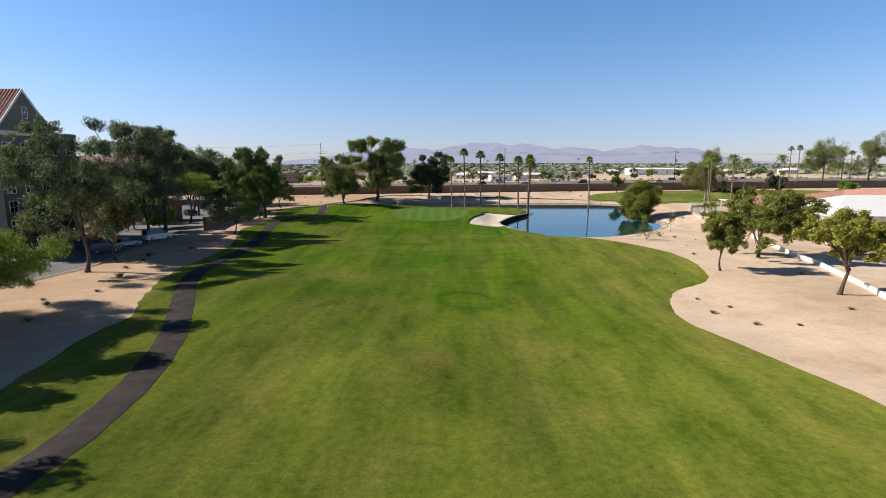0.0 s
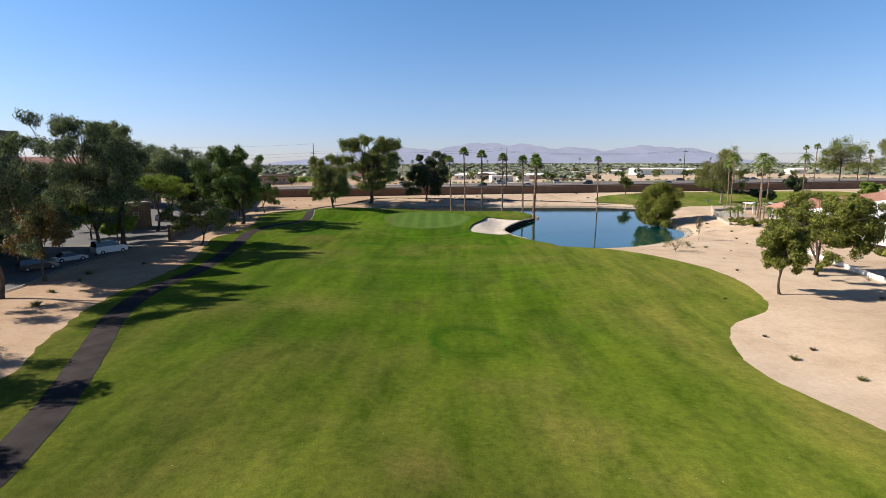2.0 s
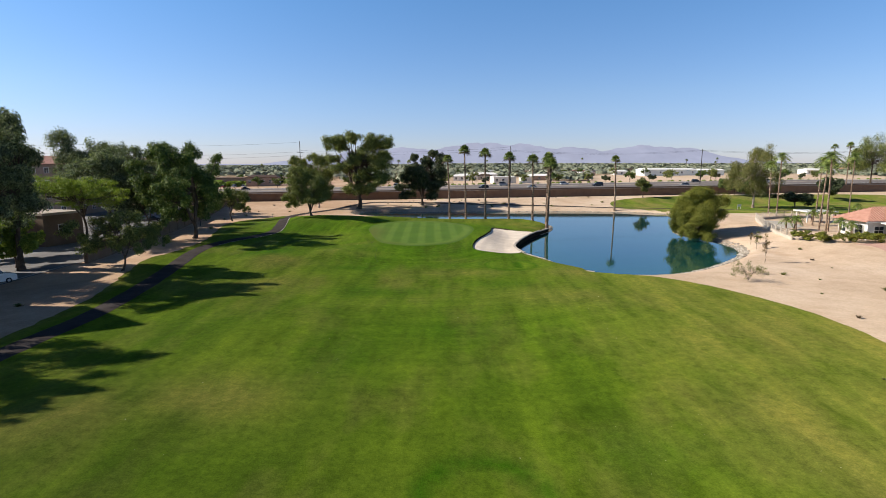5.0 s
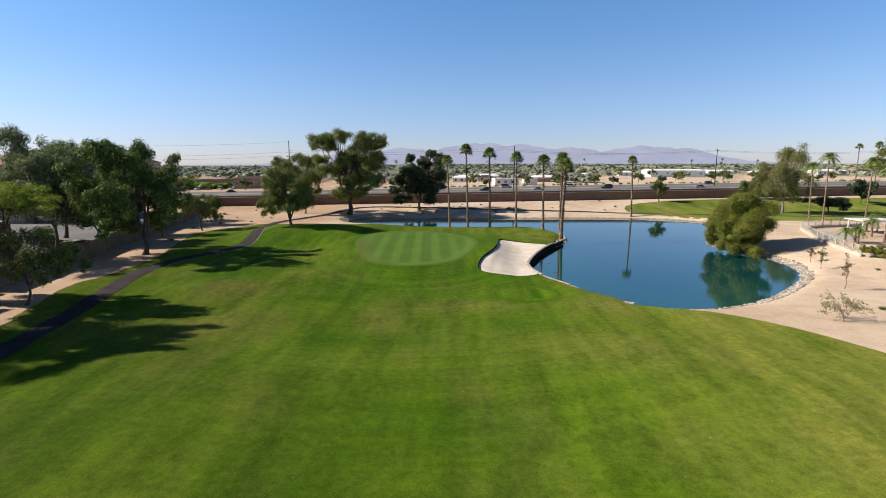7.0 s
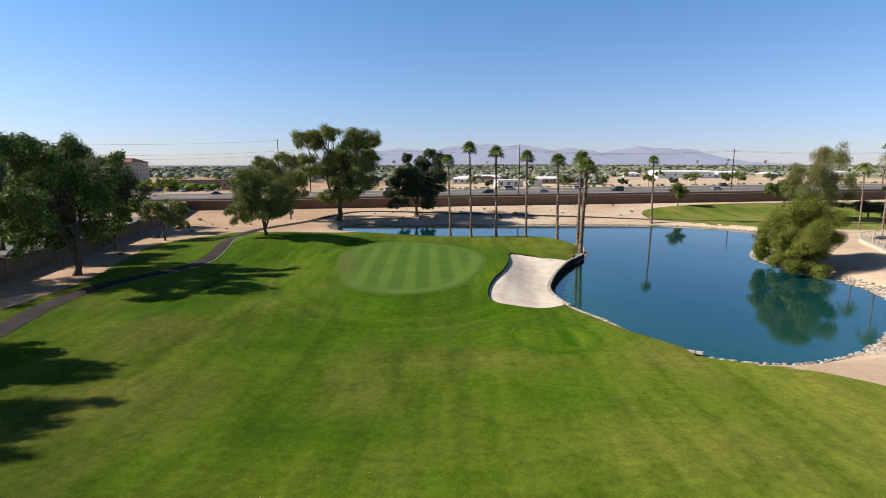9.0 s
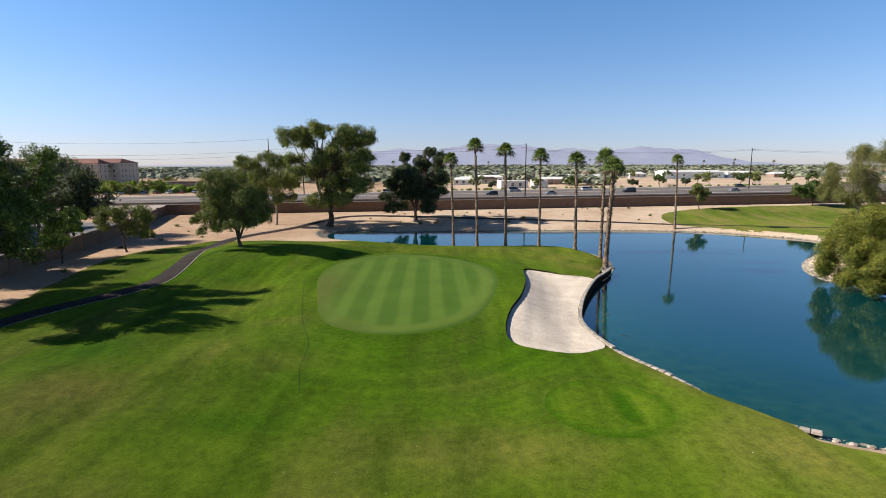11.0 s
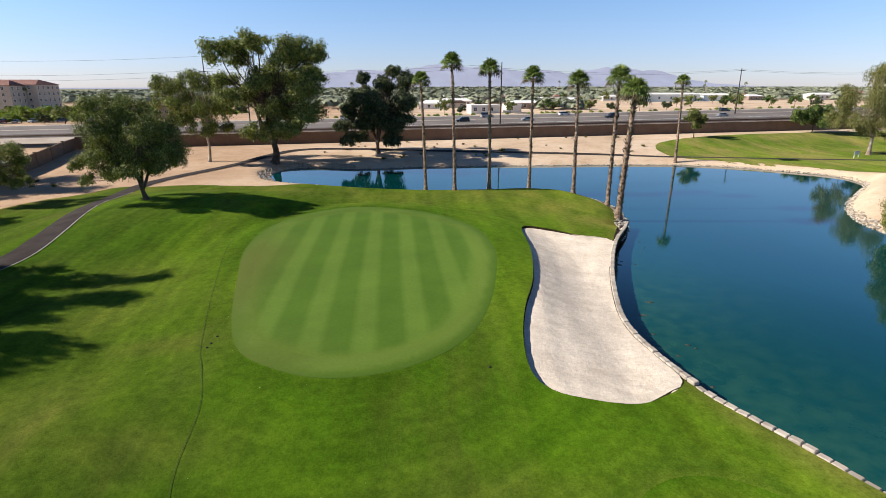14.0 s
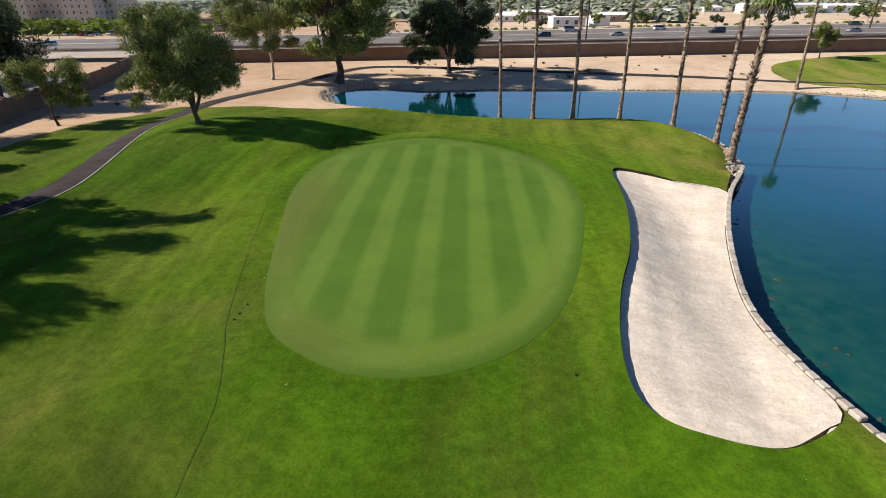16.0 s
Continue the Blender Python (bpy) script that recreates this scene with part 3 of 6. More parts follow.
def spots_of(me, name, bells):
    """Worn, lush, fresh or painted-lit patches of the turf, as soft ovals."""
    co = np.empty(len(me.vertices) * 3, np.float32)
    me.vertices.foreach_get("co", co)
    co = co.reshape(-1, 3)
    v = np.zeros(len(co))
    for cx, cy, sx, sy, k in bells:
        v = np.maximum(v, k * np.exp(-(((co[:, 0] - cx) / sx) ** 2 + ((co[:, 1] - cy) / sy) ** 2)))
    if name == "dry":
        # the turf thins out along its rim
        d = -np.minimum(0, -np.maximum(0, signed(co[:, 0], co[:, 1], FAIRWAY)))
        v = np.maximum(v, 0.85 * np.exp(-((d / 1.1) ** 2)))
        v = np.maximum(v, 0.6 * step(-17, -25, co[:, 0]) * step(90, 60, co[:, 1]))
        v = np.maximum(v, 0.62 * step(12, 32, co[:, 0]) * step(140, 115, co[:, 1]))
        v = np.maximum(v, 0.42 * step(75, 42, co[:, 1]))
    if name == "lush":
        d = np.hypot((co[:, 0] - 5.4) / 3.3, (co[:, 1] - 70) / 4.0)
        v = np.maximum(v, 1.0 * np.exp(-(((d - 1) / 0.2) ** 2)))
        d = np.hypot((co[:, 0] - 11.6) / 4.2, (co[:, 1] - 127.4) / 4.2)
        v = np.maximum(v, 1.0 * np.exp(-(((d - 1) / 0.14) ** 2)))
    me.attributes.new(name, "FLOAT", "POINT").data.foreach_set("value", v.astype(np.float32))


fair = sheet("fairway", FAIRWAY, M_FAIRWAY, 0.9, 0.06, edge_land, [BUNKER], -0.01)
spots_of(fair, "dry", [(2.3, 47.4, 2.4, 2.0, 1.0), (1, 35.5, 4, 3, 0.8), (13.6, 41, 5, 3, 0.7), (-19.8, 76, 4, 5, 0.9), (7.1, 59.7, 3, 2, 0.8), (-3.8, 52.8, 4, 2.5, 0.6), (-12, 80, 5, 4, 0.8),
                       (25.5, 92, 6, 8, 0.7), (22, 174, 3.5, 4, 1.0), (18.5, 182, 7, 6, 0.7), (-21.7, 113, 6, 4, 0.7), (15, 108, 8, 5, 0.6), (3.4, 122, 8, 2.5, 0.7), (-23.6, 127, 5, 3, 0.8),
                       (30, 112, 8, 5, 0.7), (20, 122, 5, 3, 0.8), (-8, 63, 5, 4, 0.6), (-17, 134, 1.0, 6, 0.6), (-15, 142, 4, 1.2, 0.5), (-31, 172, 4, 5, 0.25), (-40, 185, 5, 8, 0.25), (-28, 66, 3, 8, 0.7), (24, 62, 4, 12, 0.4), (11.6, 127.4, 3.4, 3.4, 0.85), (-18, 136, 3, 5, 0.38), (-21, 146, 3, 6, 0.3), (-12, 133, 5, 1.6, 0.3), (4, 130, 6, 1.2, 0.3), (-24, 154, 4, 5, 0.4), (4, 190, 22, 6, 0.4)])
# the oval at (-30, 170) paints the mound's sunlit slope into the turf colour
spots_of(fair, "fresh_or_lit", [(-4, 166, 26, 24, 0.95), (-24, 148, 16, 22, 0.7), (-30, 170, 16, 18, 0.85), (0, 134, 26, 16, 0.7), (4, 98, 26, 26, 0.4)])
spots_of(fair, "lush", [(0, 136, 15, 9, 0.6), (-15, 71, 8, 11, 0.4), (-22, 92, 5, 9, 0.35), (14.5, 37.7, 4, 2, 0.9), (2.3, 41.4, 5, 1.5, 0.6), (-3.4, 43, 3, 2.5, 0.6), (-27, 135, 4, 3, 0.9), (-11, 124.3, 4, 1.5, 0.8), (-2.2, 110, 3, 2, 0.6), (-7.7, 110, 4, 2.5, 0.7), (10, 114.5, 5, 2, 0.6),
                        (-8, 131, 9, 3, 0.5), (11, 132.5, 6, 2, 0.5), (4, 95, 6, 3, 0.5), (-6, 88, 4, 6, 0.5), (12.4, 127, 0.8, 2.2, 1.0), (15.2, 126.6, 0.8, 2.0, 0.9), (16, 76, 5, 3, 0.5), (0, 176, 14, 3, 0.4)])
co = np.empty(len(fair.vertices) * 3, np.float32)
fair.vertices.foreach_get("co", co)
co = co.reshape(-1, 3)
fair.attributes.new("band", "FLOAT", "POINT").data.foreach_set("value", signed(co[:, 0], co[:, 1], GREEN).astype(np.float32))
tagged(new("fairway", fair),
       "mown green fairway turf with dry yellowish patches", "lawn", kind="structure")
def rim_of(me, outline, wide):
    co = np.empty(len(me.vertices) * 3, np.float32)
    me.vertices.foreach_get("co", co)
    co = co.reshape(-1, 3)
    d = np.abs(signed(co[:, 0], co[:, 1], outline))
    me.attributes.new("rim", "FLOAT", "POINT").data.foreach_set("value", np.clip(1 - d / wide, 0, 1).astype(np.float32))
    # dull worn turf on the west flank, a pale fresh-cut band on the south-east
    x, y = co[:, 0], co[:, 1]
    dull = 0.8 * np.exp(-(((x + 13.6) / 2.6) ** 2)) * step(168, 156, y) + 0.45 * np.exp(-(((x + 8.5) / 3.0) ** 2 + ((y - 139) / 2.4) ** 2))
    me.attributes.new("worn", "FLOAT", "POINT").data.foreach_set("value", np.clip(dull, 0, 1).astype(np.float32))
    g = signed(x, y, GREEN)
    band = step(0.5, 0.9, g) * step(2.6, 1.9, g) * step(-9, -1, x) * step(170, 158, y)
    me.attributes.new("fresh_or_lit", "FLOAT", "POINT").data.foreach_set("value", (0.55 * band).astype(np.float32))
    return me


tagged(new("putting_green", rim_of(sheet("putting_green", GREEN, M_COLLAR, 0.45, 0.085, land, (), 0.066), GREEN, 0.9)),
       "pale close-cut collar round the putting green", "lawn", kind="structure")
centre = GREEN.mean(0)
INNER = centre + (GREEN - centre) * 0.885
tagged(new("putting_green_middle", rim_of(sheet("putting_green_middle", INNER, M_GREEN, 0.45, 0.094, land, (), 0.0885), INNER, 0.7)),
       "striped close-cut putting green", "lawn", kind="structure")
turn = np.linspace(0, 2 * np.pi, 40, endpoint=False)
DISC = np.column_stack([11.8 + 4.0 * np.cos(turn), 127.0 + 3.9 * np.sin(turn)])
disc = sheet("mown_disc", DISC, M_FAIRWAY, 0.6, 0.082, edge_land, (), 0.062)
co = np.empty(len(disc.vertices) * 3, np.float32)
disc.vertices.foreach_get("co", co)
co = co.reshape(-1, 3)
ring = np.clip(1 - signed(co[:, 0], co[:, 1], DISC) / 1.1, 0, 1)
strip = step(0.9, 0.5, np.abs(co[:, 0] - 12.8)) * step(2.5, 1.9, np.abs(co[:, 1] - 127.0))
disc.attributes.new("lush", "FLOAT", "POINT").data.foreach_set("value", np.maximum(0.8 * ring, 0.9 * strip).astype(np.float32))
disc.attributes.new("fresh_or_lit", "FLOAT", "POINT").data.foreach_set("value", np.full(len(co), 0.45, np.float32))
tagged(new("mown_disc", disc), "round close-cut patch of turf by the pond", "lawn", kind="structure")
tagged(new("bunker", sheet("bunker", BUNKER, M_BUNKER, 0.45, 0.0, bunker_z)), "white raked sand bunker beside the pond", "bunker", kind="structure")
by_wall = signed(BUNKER[:, 0], BUNKER[:, 1], POND) > -1.4
lip_top = np.column_stack([BUNKER, np.where(by_wall, bunker_z(BUNKER[:, 0], BUNKER[:, 1]) + 0.02, land(BUNKER[:, 0], BUNKER[:, 1]))])
inward = BUNKER + (BUNKER.mean(0) - BUNKER) * np.where(by_wall, 0.002, 0.015)[:, None]
lip_low = np.column_stack([inward, bunker_z(inward[:, 0], inward[:, 1]) + np.where(by_wall, -0.12, 0.015)])
nb = len(BUNKER)
kb = np.arange(nb)
tagged(new("bunker_edge", mesh_from("bunker_edge", np.concatenate([lip_top, lip_low]), np.stack([kb, (kb + 1) % nb, nb + (kb + 1) % nb, nb + kb], -1), M_SOIL_SHADE)),
       "dark cut soil edge of the bunker", "edge", kind="structure")
tagged(new("far_fairway", sheet("far_fairway", FAR_GREEN, M_FAR_GREEN, 2.0, 0.10, ground_z, (), -0.02)),
       "green turf across the pond", "lawn", kind="structure")


def ribbon(name, line, width, material, lift, label, category, height=ground_z, thick=0.0):
    t = np.gradient(line, axis=0)
    t /= np.linalg.norm(t, axis=1)[:, None]
    nrm = np.stack([-t[:, 1], t[:, 0]], -1)
    cols = np.linspace(-0.5, 0.5, 5)
    wob = 1 + 0.03 * np.sin(np.arange(len(line)) * 1.7)
    v = line[:, None] + nrm[:, None] * (cols[None, :, None] * width * wob[:, None, None])
    v = v.reshape(-1, 2)
    z = height(v[:, 0], v[:, 1]) + lift
    z = z.reshape(-1, 5)
    z[:, 0] -= min(0.05, width * 0.1)
    z[:, 4] -= min(0.05, width * 0.1)
    i, j = np.meshgrid(np.arange(len(line) - 1), np.arange(4), indexing="ij")
    f = np.stack([i * 5 + j, i * 5 + j + 1, (i + 1) * 5 + j + 1, (i + 1) * 5 + j], -1).reshape(-1, 4)[:, ::-1]
    return tagged(new(name, mesh_from(name, np.column_stack([v, z.ravel()]), f, material, True)), label, category, kind="structure")


dense = []
for a, b in zip(PATH_LINE[:-1], PATH_LINE[1:]):
    n = max(1, int(np.hypot(*(b - a)) / 0.9))
    dense += [a + (b - a) * k / n for k in range(n)]
PATH_FINE = np.array(dense + [PATH_LINE[-1]])
ribbon("cart_path", PATH_FINE, 2.4, M_PATH, 0.13, "dark asphalt cart path winding beside the fairway", "path")
# a pale concrete strip along the far stretch of the path
near = PATH_FINE[(PATH_FINE[:, 1] > 140) & (PATH_FINE[:, 1] < 192) & (PATH_FINE[:, 0] < -30)]
tt = np.gradient(near, axis=0)
tt /= np.linalg.norm(tt, axis=1)[:, None]
ribbon("path_kerb", near + np.stack([tt[:, 1], -tt[:, 0]], -1) * 1.25, 0.11, M_KERB, 0.125, "pale concrete kerb along the cart path", "kerb")

seam = smooth([(-8.6, 128.5), (-9.5, 131.7), (-9.9, 135.5), (-11.1, 138.9), (-12.2, 141.7), (-15.0, 151.7), (-17.6, 163), (-17.5, 172)], False, 6)
ribbon("turf_seam", seam, 0.024, plain("seam_turf", (0.025, 0.042, 0.008), (0.045, 0.065, 0.014), 2.0, 0.95), 0.095, "thin dark seam across the turf", "seam", edge_land)
def turf_z(x, y):
    return edge_land(np.atleast_1d(x), np.atleast_1d(y)) + 0.06


rl = np.random.default_rng(77)
lx, ly = rl.uniform(-30, 30, 300), rl.uniform(36, 172, 300)
ok = (signed(lx, ly, FAIRWAY) > 2) & (signed(lx, ly, BUNKER) < -1) & (signed(lx, ly, POND) < -3) & (signed(lx, ly, GREEN) < 0)
lx, ly = lx[ok], ly[ok]
bits = []
for x, y, z in zip(lx, ly, turf_z(lx, ly)):
    a, q = rl.random() * 6.28, 0.02 + 0.03 * rl.random()
    c, d = np.array([np.cos(a), np.sin(a), 0.25]) * q, np.array([-np.sin(a), np.cos(a), 0.1]) * q * 0.6
    p = np.array([x, y, z + 0.03])
    bits.append((np.array([p - c, p + d, p + c, p - d]), np.array([[0, 1, 2, 3]])))
v, f = gather(bits)
tagged(new("fallen_leaves", mesh_from("fallen_leaves", v, f, plain("dry_leaf", (0.30, 0.26, 0.16), (0.62, 0.58, 0.44), 3.0, 0.8, relief=0))), "pale dry leaves strewn on the turf", "leaves", kind="stuff")
M_LID = plain("dark_plastic_lid", (0.012, 0.014, 0.012), (0.03, 0.032, 0.028), 4.0, 0.6)
for x, y in ((-11.6, 141.0), (-11.55, 141.5), (-11.5, 142.3), (4.2, 138.4), (13.7, 126.3), (9.2, 69.6)):
    bm = bmesh.new()
    bmesh.ops.create_cone(bm, cap_ends=True, segments=14, radius1=0.065, radius2=0.055, depth=0.07)
    lid = new("sprinkler_head", bpy.data.meshes.new("sprinkler_head"))
    bm.to_mesh(lid.data)
    bm.free()
    lid.data.materials.append(M_LID)
    lid.matrix_basis = pose(x, y, float(turf_z(x, y)[0]) + 0.02)
    tagged(lid, "small dark round sprinkler head set in turf", "sprinkler", "sprinkler heads")
wx, wy = np.meshgrid(np.arange(-40, 93, 1.5), np.arange(118, 238, 1.5), indexing="ij")
nw = wx.shape[1]
I, J = np.meshgrid(np.arange(wx.shape[0] - 1), np.arange(nw - 1), indexing="ij")
wf = np.stack([I * nw + J, (I + 1) * nw + J, (I + 1) * nw + J + 1, I * nw + J + 1], -1).reshape(-1, 4)
water = mesh_from("pond_water", np.column_stack([wx.ravel(), wy.ravel(), np.full(wx.size, -0.85)]), wf, M_WATER, True)
depth = np.clip(1.0 - signed(wx.ravel(), wy.ravel(), POND) / 17.0, 0, 1) ** 1.5 * step(60, 40, wx.ravel()) * step(175, 150, wy.ravel())
water.attributes.new("shallow", "FLOAT", "POINT").data.foreach_set("value", depth.astype(np.float32))
tagged(new("pond_water", water),
       "still blue pond water mirroring palms and sky", "water", kind="structure")


# ---- trees ----
def unit(n, r):
    v = r.normal(size=(n, 3))
    return v / np.linalg.norm(v, axis=1)[:, None]


def leaf_mesh(name, centres, radii, count, size, material, r, droop=0.0, ratio=0.5, flat=0.0, fill=0.35):
    """Many small leaves in clumps round the centres."""
    centres, radii = np.asarray(centres, float), np.asarray(radii, float)
    w = radii[:, 0] * radii[:, 1] + radii[:, 0] * radii[:, 2]
    pick = r.choice(len(centres), size=count, p=w / w.sum())
    d = unit(count, r)
    dist = fill + (1 - fill) * r.random(count) ** 0.6 * (0.85 + 0.3 * r.random(count))
    pos = centres[pick] + d * radii[pick] * dist[:, None]
    pos[:, 2] -= droop * r.random(count) ** 2 * radii[pick][:, 2] * 1.4
    n = d * 0.9 + unit(count, r) * 0.6 + np.array([0, 0, 0.35 - 0.2 * droop])
    n /= np.linalg.norm(n, axis=1)[:, None]
    long = unit(count, r)
    long[:, 2] = long[:, 2] * (1 - flat) - droop * 1.6
    long -= n * (long * n).sum(1)[:, None]
    long /= np.linalg.norm(long, axis=1)[:, None] + 1e-9
    side = np.cross(n, long)
    s = size * (0.6 + 0.8 * r.random(count))[:, None]
    a, b = long * s, side * s * ratio
    v = np.stack([pos - a, pos + b * 0.9 - a * 0.1 + n * s * 0.12, pos + a, pos - b * 0.9 - a * 0.1 + n * s * 0.12], 1).reshape(-1, 3)
    f = np.arange(count * 4).reshape(-1, 4)
    return mesh_from(name, v, f, material)


def limb(a, b, ra, rb, r, bend=0.12, sag=0.0, sides=6, n=6):
    a, b = np.array(a, float), np.array(b, float)
    t = np.linspace(0, 1, n)[:, None]
    off = unit(1, r)[0] * np.linalg.norm(b - a) * bend
    p = a + (b - a) * t + off * np.sin(t * np.pi) + np.array([0, 0, sag]) * np.sin(t * np.pi)
    return tube(p, ra + (rb - ra) * t[:, 0], sides)


def tree(name, x, y, height, spread, bare, label, leaf, bark=None, seed=1, leaves_n=9000, size=0.3, droop=0.0, clumps=26, lean=(0, 0), fork=2,
         girth=None, flat=0.75, offset=(0, 0), category="tree", ratio=0.5, group="", low=0.0, fill=0.35, clump_size=0.30, z=None, solid=False, shape=None, depth=0.7):
    """A tapered trunk with limbs, and a crown of leaf clumps of uneven outline."""
    r = np.random.default_rng(seed)
    z0 = gz(x, y) if z is None else z
    ob = thing(name, x, y, z0 - 0.05, 0, label, category, group)
    girth = girth or height * 0.019
    half = spread * 0.54
    height *= 1.04
    ch = height - bare
    mid = np.array([offset[0], offset[1], bare + ch * 0.5])
    cs, rs = [], []
    if shape is None:
        # uneven lobes over the crown, each of several clumps, and a few clumps near the limbs
        ctr = []
        env = np.array([half, half, ch * 0.5])
        mean = np.cbrt(half * half * ch * 0.5)
        ph = r.random(3) * 20
        n_lobe = max(7, clumps // (2 if solid else 3))
        for _ in range(n_lobe):
            best, far = None, -1.0
            for _ in range(6):
                d = unit(1, r)[0]
                bulge = 1 + (0.22 if solid else 0.5) * noise.noise(Vector(d * 1.6 + ph))
                p = d * bulge * (0.66 + 0.16 * r.random() if solid else 0.38 + 0.42 * r.random()) * env
                gap = min([np.linalg.norm((p - q) / env) for q in ctr] or [9.0])
                if gap > far:
                    best, far = p, gap
            ctr.append(best)
        for p in ctr:
            R = mean * clump_size * (1.35 if solid else 1.4) * (0.6 + 0.65 * r.random())
            for k in range(9 if not solid else 7):
                o = unit(1, r)[0] * R * (0.3 + 0.7 * r.random()) * np.array([1, 1, 0.85])
                q = R * (0.34 + 0.26 * r.random())
                cs.append(p + o)
                rs.append((q * (0.85 + 0.4 * r.random()), q * (0.85 + 0.4 * r.random()), q * flat * (0.9 + 0.5 * r.random())))
            cs.append(p * 0.6)
            rs.append((R * 0.7, R * 0.7, R * 0.6))
        cs, rs = np.array(cs), np.array(rs)
        lo, hi = (cs - rs).min(0), (cs + rs).max(0)
        floor = bare * (1 - low)
        want_lo, want_hi = np.array([-half, -half, floor]), np.array([half, half, height])
        k = (want_hi - want_lo) / (hi - lo)
        cs = want_lo + (cs - lo) * k
        cs[:, :2] += offset
        rs = rs * np.minimum(k, 1.25)
    else:
        # lobes across and up, (dx, dz, half-width, half-height), spread through the crown's depth
        wide = max(abs(q[0]) + q[2] for q in shape)
        for dx, dz, rx, rz in shape:
            dx, rx, rz = 0.94 * dx, 0.86 * rx, 0.92 * rz
            room = wide * depth * math.sqrt(max(0.1, 1 - (dx / (wide + 0.5)) ** 2))
            for k in range(3):
                q = (0.9, 1.0, 0.9)[k]
                c = np.array([dx + (0.0 if k == 1 else 0.25 * rx * r.normal()), room * ((k - 1) * 0.72 + 0.25 * r.normal()), dz - 0.1 * abs(k - 1) * rz])
                for _ in range(8):
                    o = unit(1, r)[0] * np.array([rx, (rx + rz) * 0.5, rz]) * q * (0.25 + 0.6 * r.random())
                    w = 0.5 * (rx + rz) * q * (0.36 + 0.26 * r.random()) * (1.3 if solid else 1.0)
                    cs.append(c + o)
                    rs.append((w * (0.9 + 0.4 * r.random()), w * (0.9 + 0.4 * r.random()), w * flat * (0.9 + 0.5 * r.random())))
        cs, rs = np.array(cs), np.array(rs)
    pieces = []
    top = np.array([lean[0], lean[1], bare * 0.95])
    base_pt = np.zeros(3)
    t = np.linspace(0, 1, 7)[:, None]
    bow = np.array([r.normal() * 0.06 * bare, r.normal() * 0.06 * bare, 0])
    trunk_line = base_pt + (top - base_pt) * t + bow * np.sin(t * np.pi)
    rad = girth * (1.0 - 0.35 * t[:, 0])
    rad[0] *= 1.5
    rad[1] *= 1.1
    pieces.append(tube(trunk_line, rad, 9))
    forks = []
    for k in range(fork):
        an = 2 * np.pi * (k + 0.3 * r.random()) / fork + r.random()
        e = mid + np.array([np.cos(an) * half * 0.28, np.sin(an) * half * 0.28, ch * (0.02 + 0.16 * r.random())])
        pieces.append(limb(trunk_line[-2], e, girth * 0.6, girth * 0.3, r, 0.1, sides=7))
        forks.append(e)
    for c in cs if shape is None else cs[::4]:
        e = forks[int(np.argmin([np.linalg.norm(c - q) for q in forks]))] if forks else top
        s = trunk_line[-1] + (e - trunk_line[-1]) * (0.35 + 0.5 * r.random())
        pieces.append(limb(s, c, girth * 0.24, girth * 0.06, r, 0.14, sides=5, n=5))
    v, f = gather(pieces)
    part("trunk", mesh_from("trunk", v, f, bark or M_BARK, True), None, ob)
    part("crown", leaf_mesh("crown", cs, rs, int(leaves_n * 1.2), size * 0.82, leaf, r, droop, ratio, fill=fill * 0.5), None, ob)
    return ob


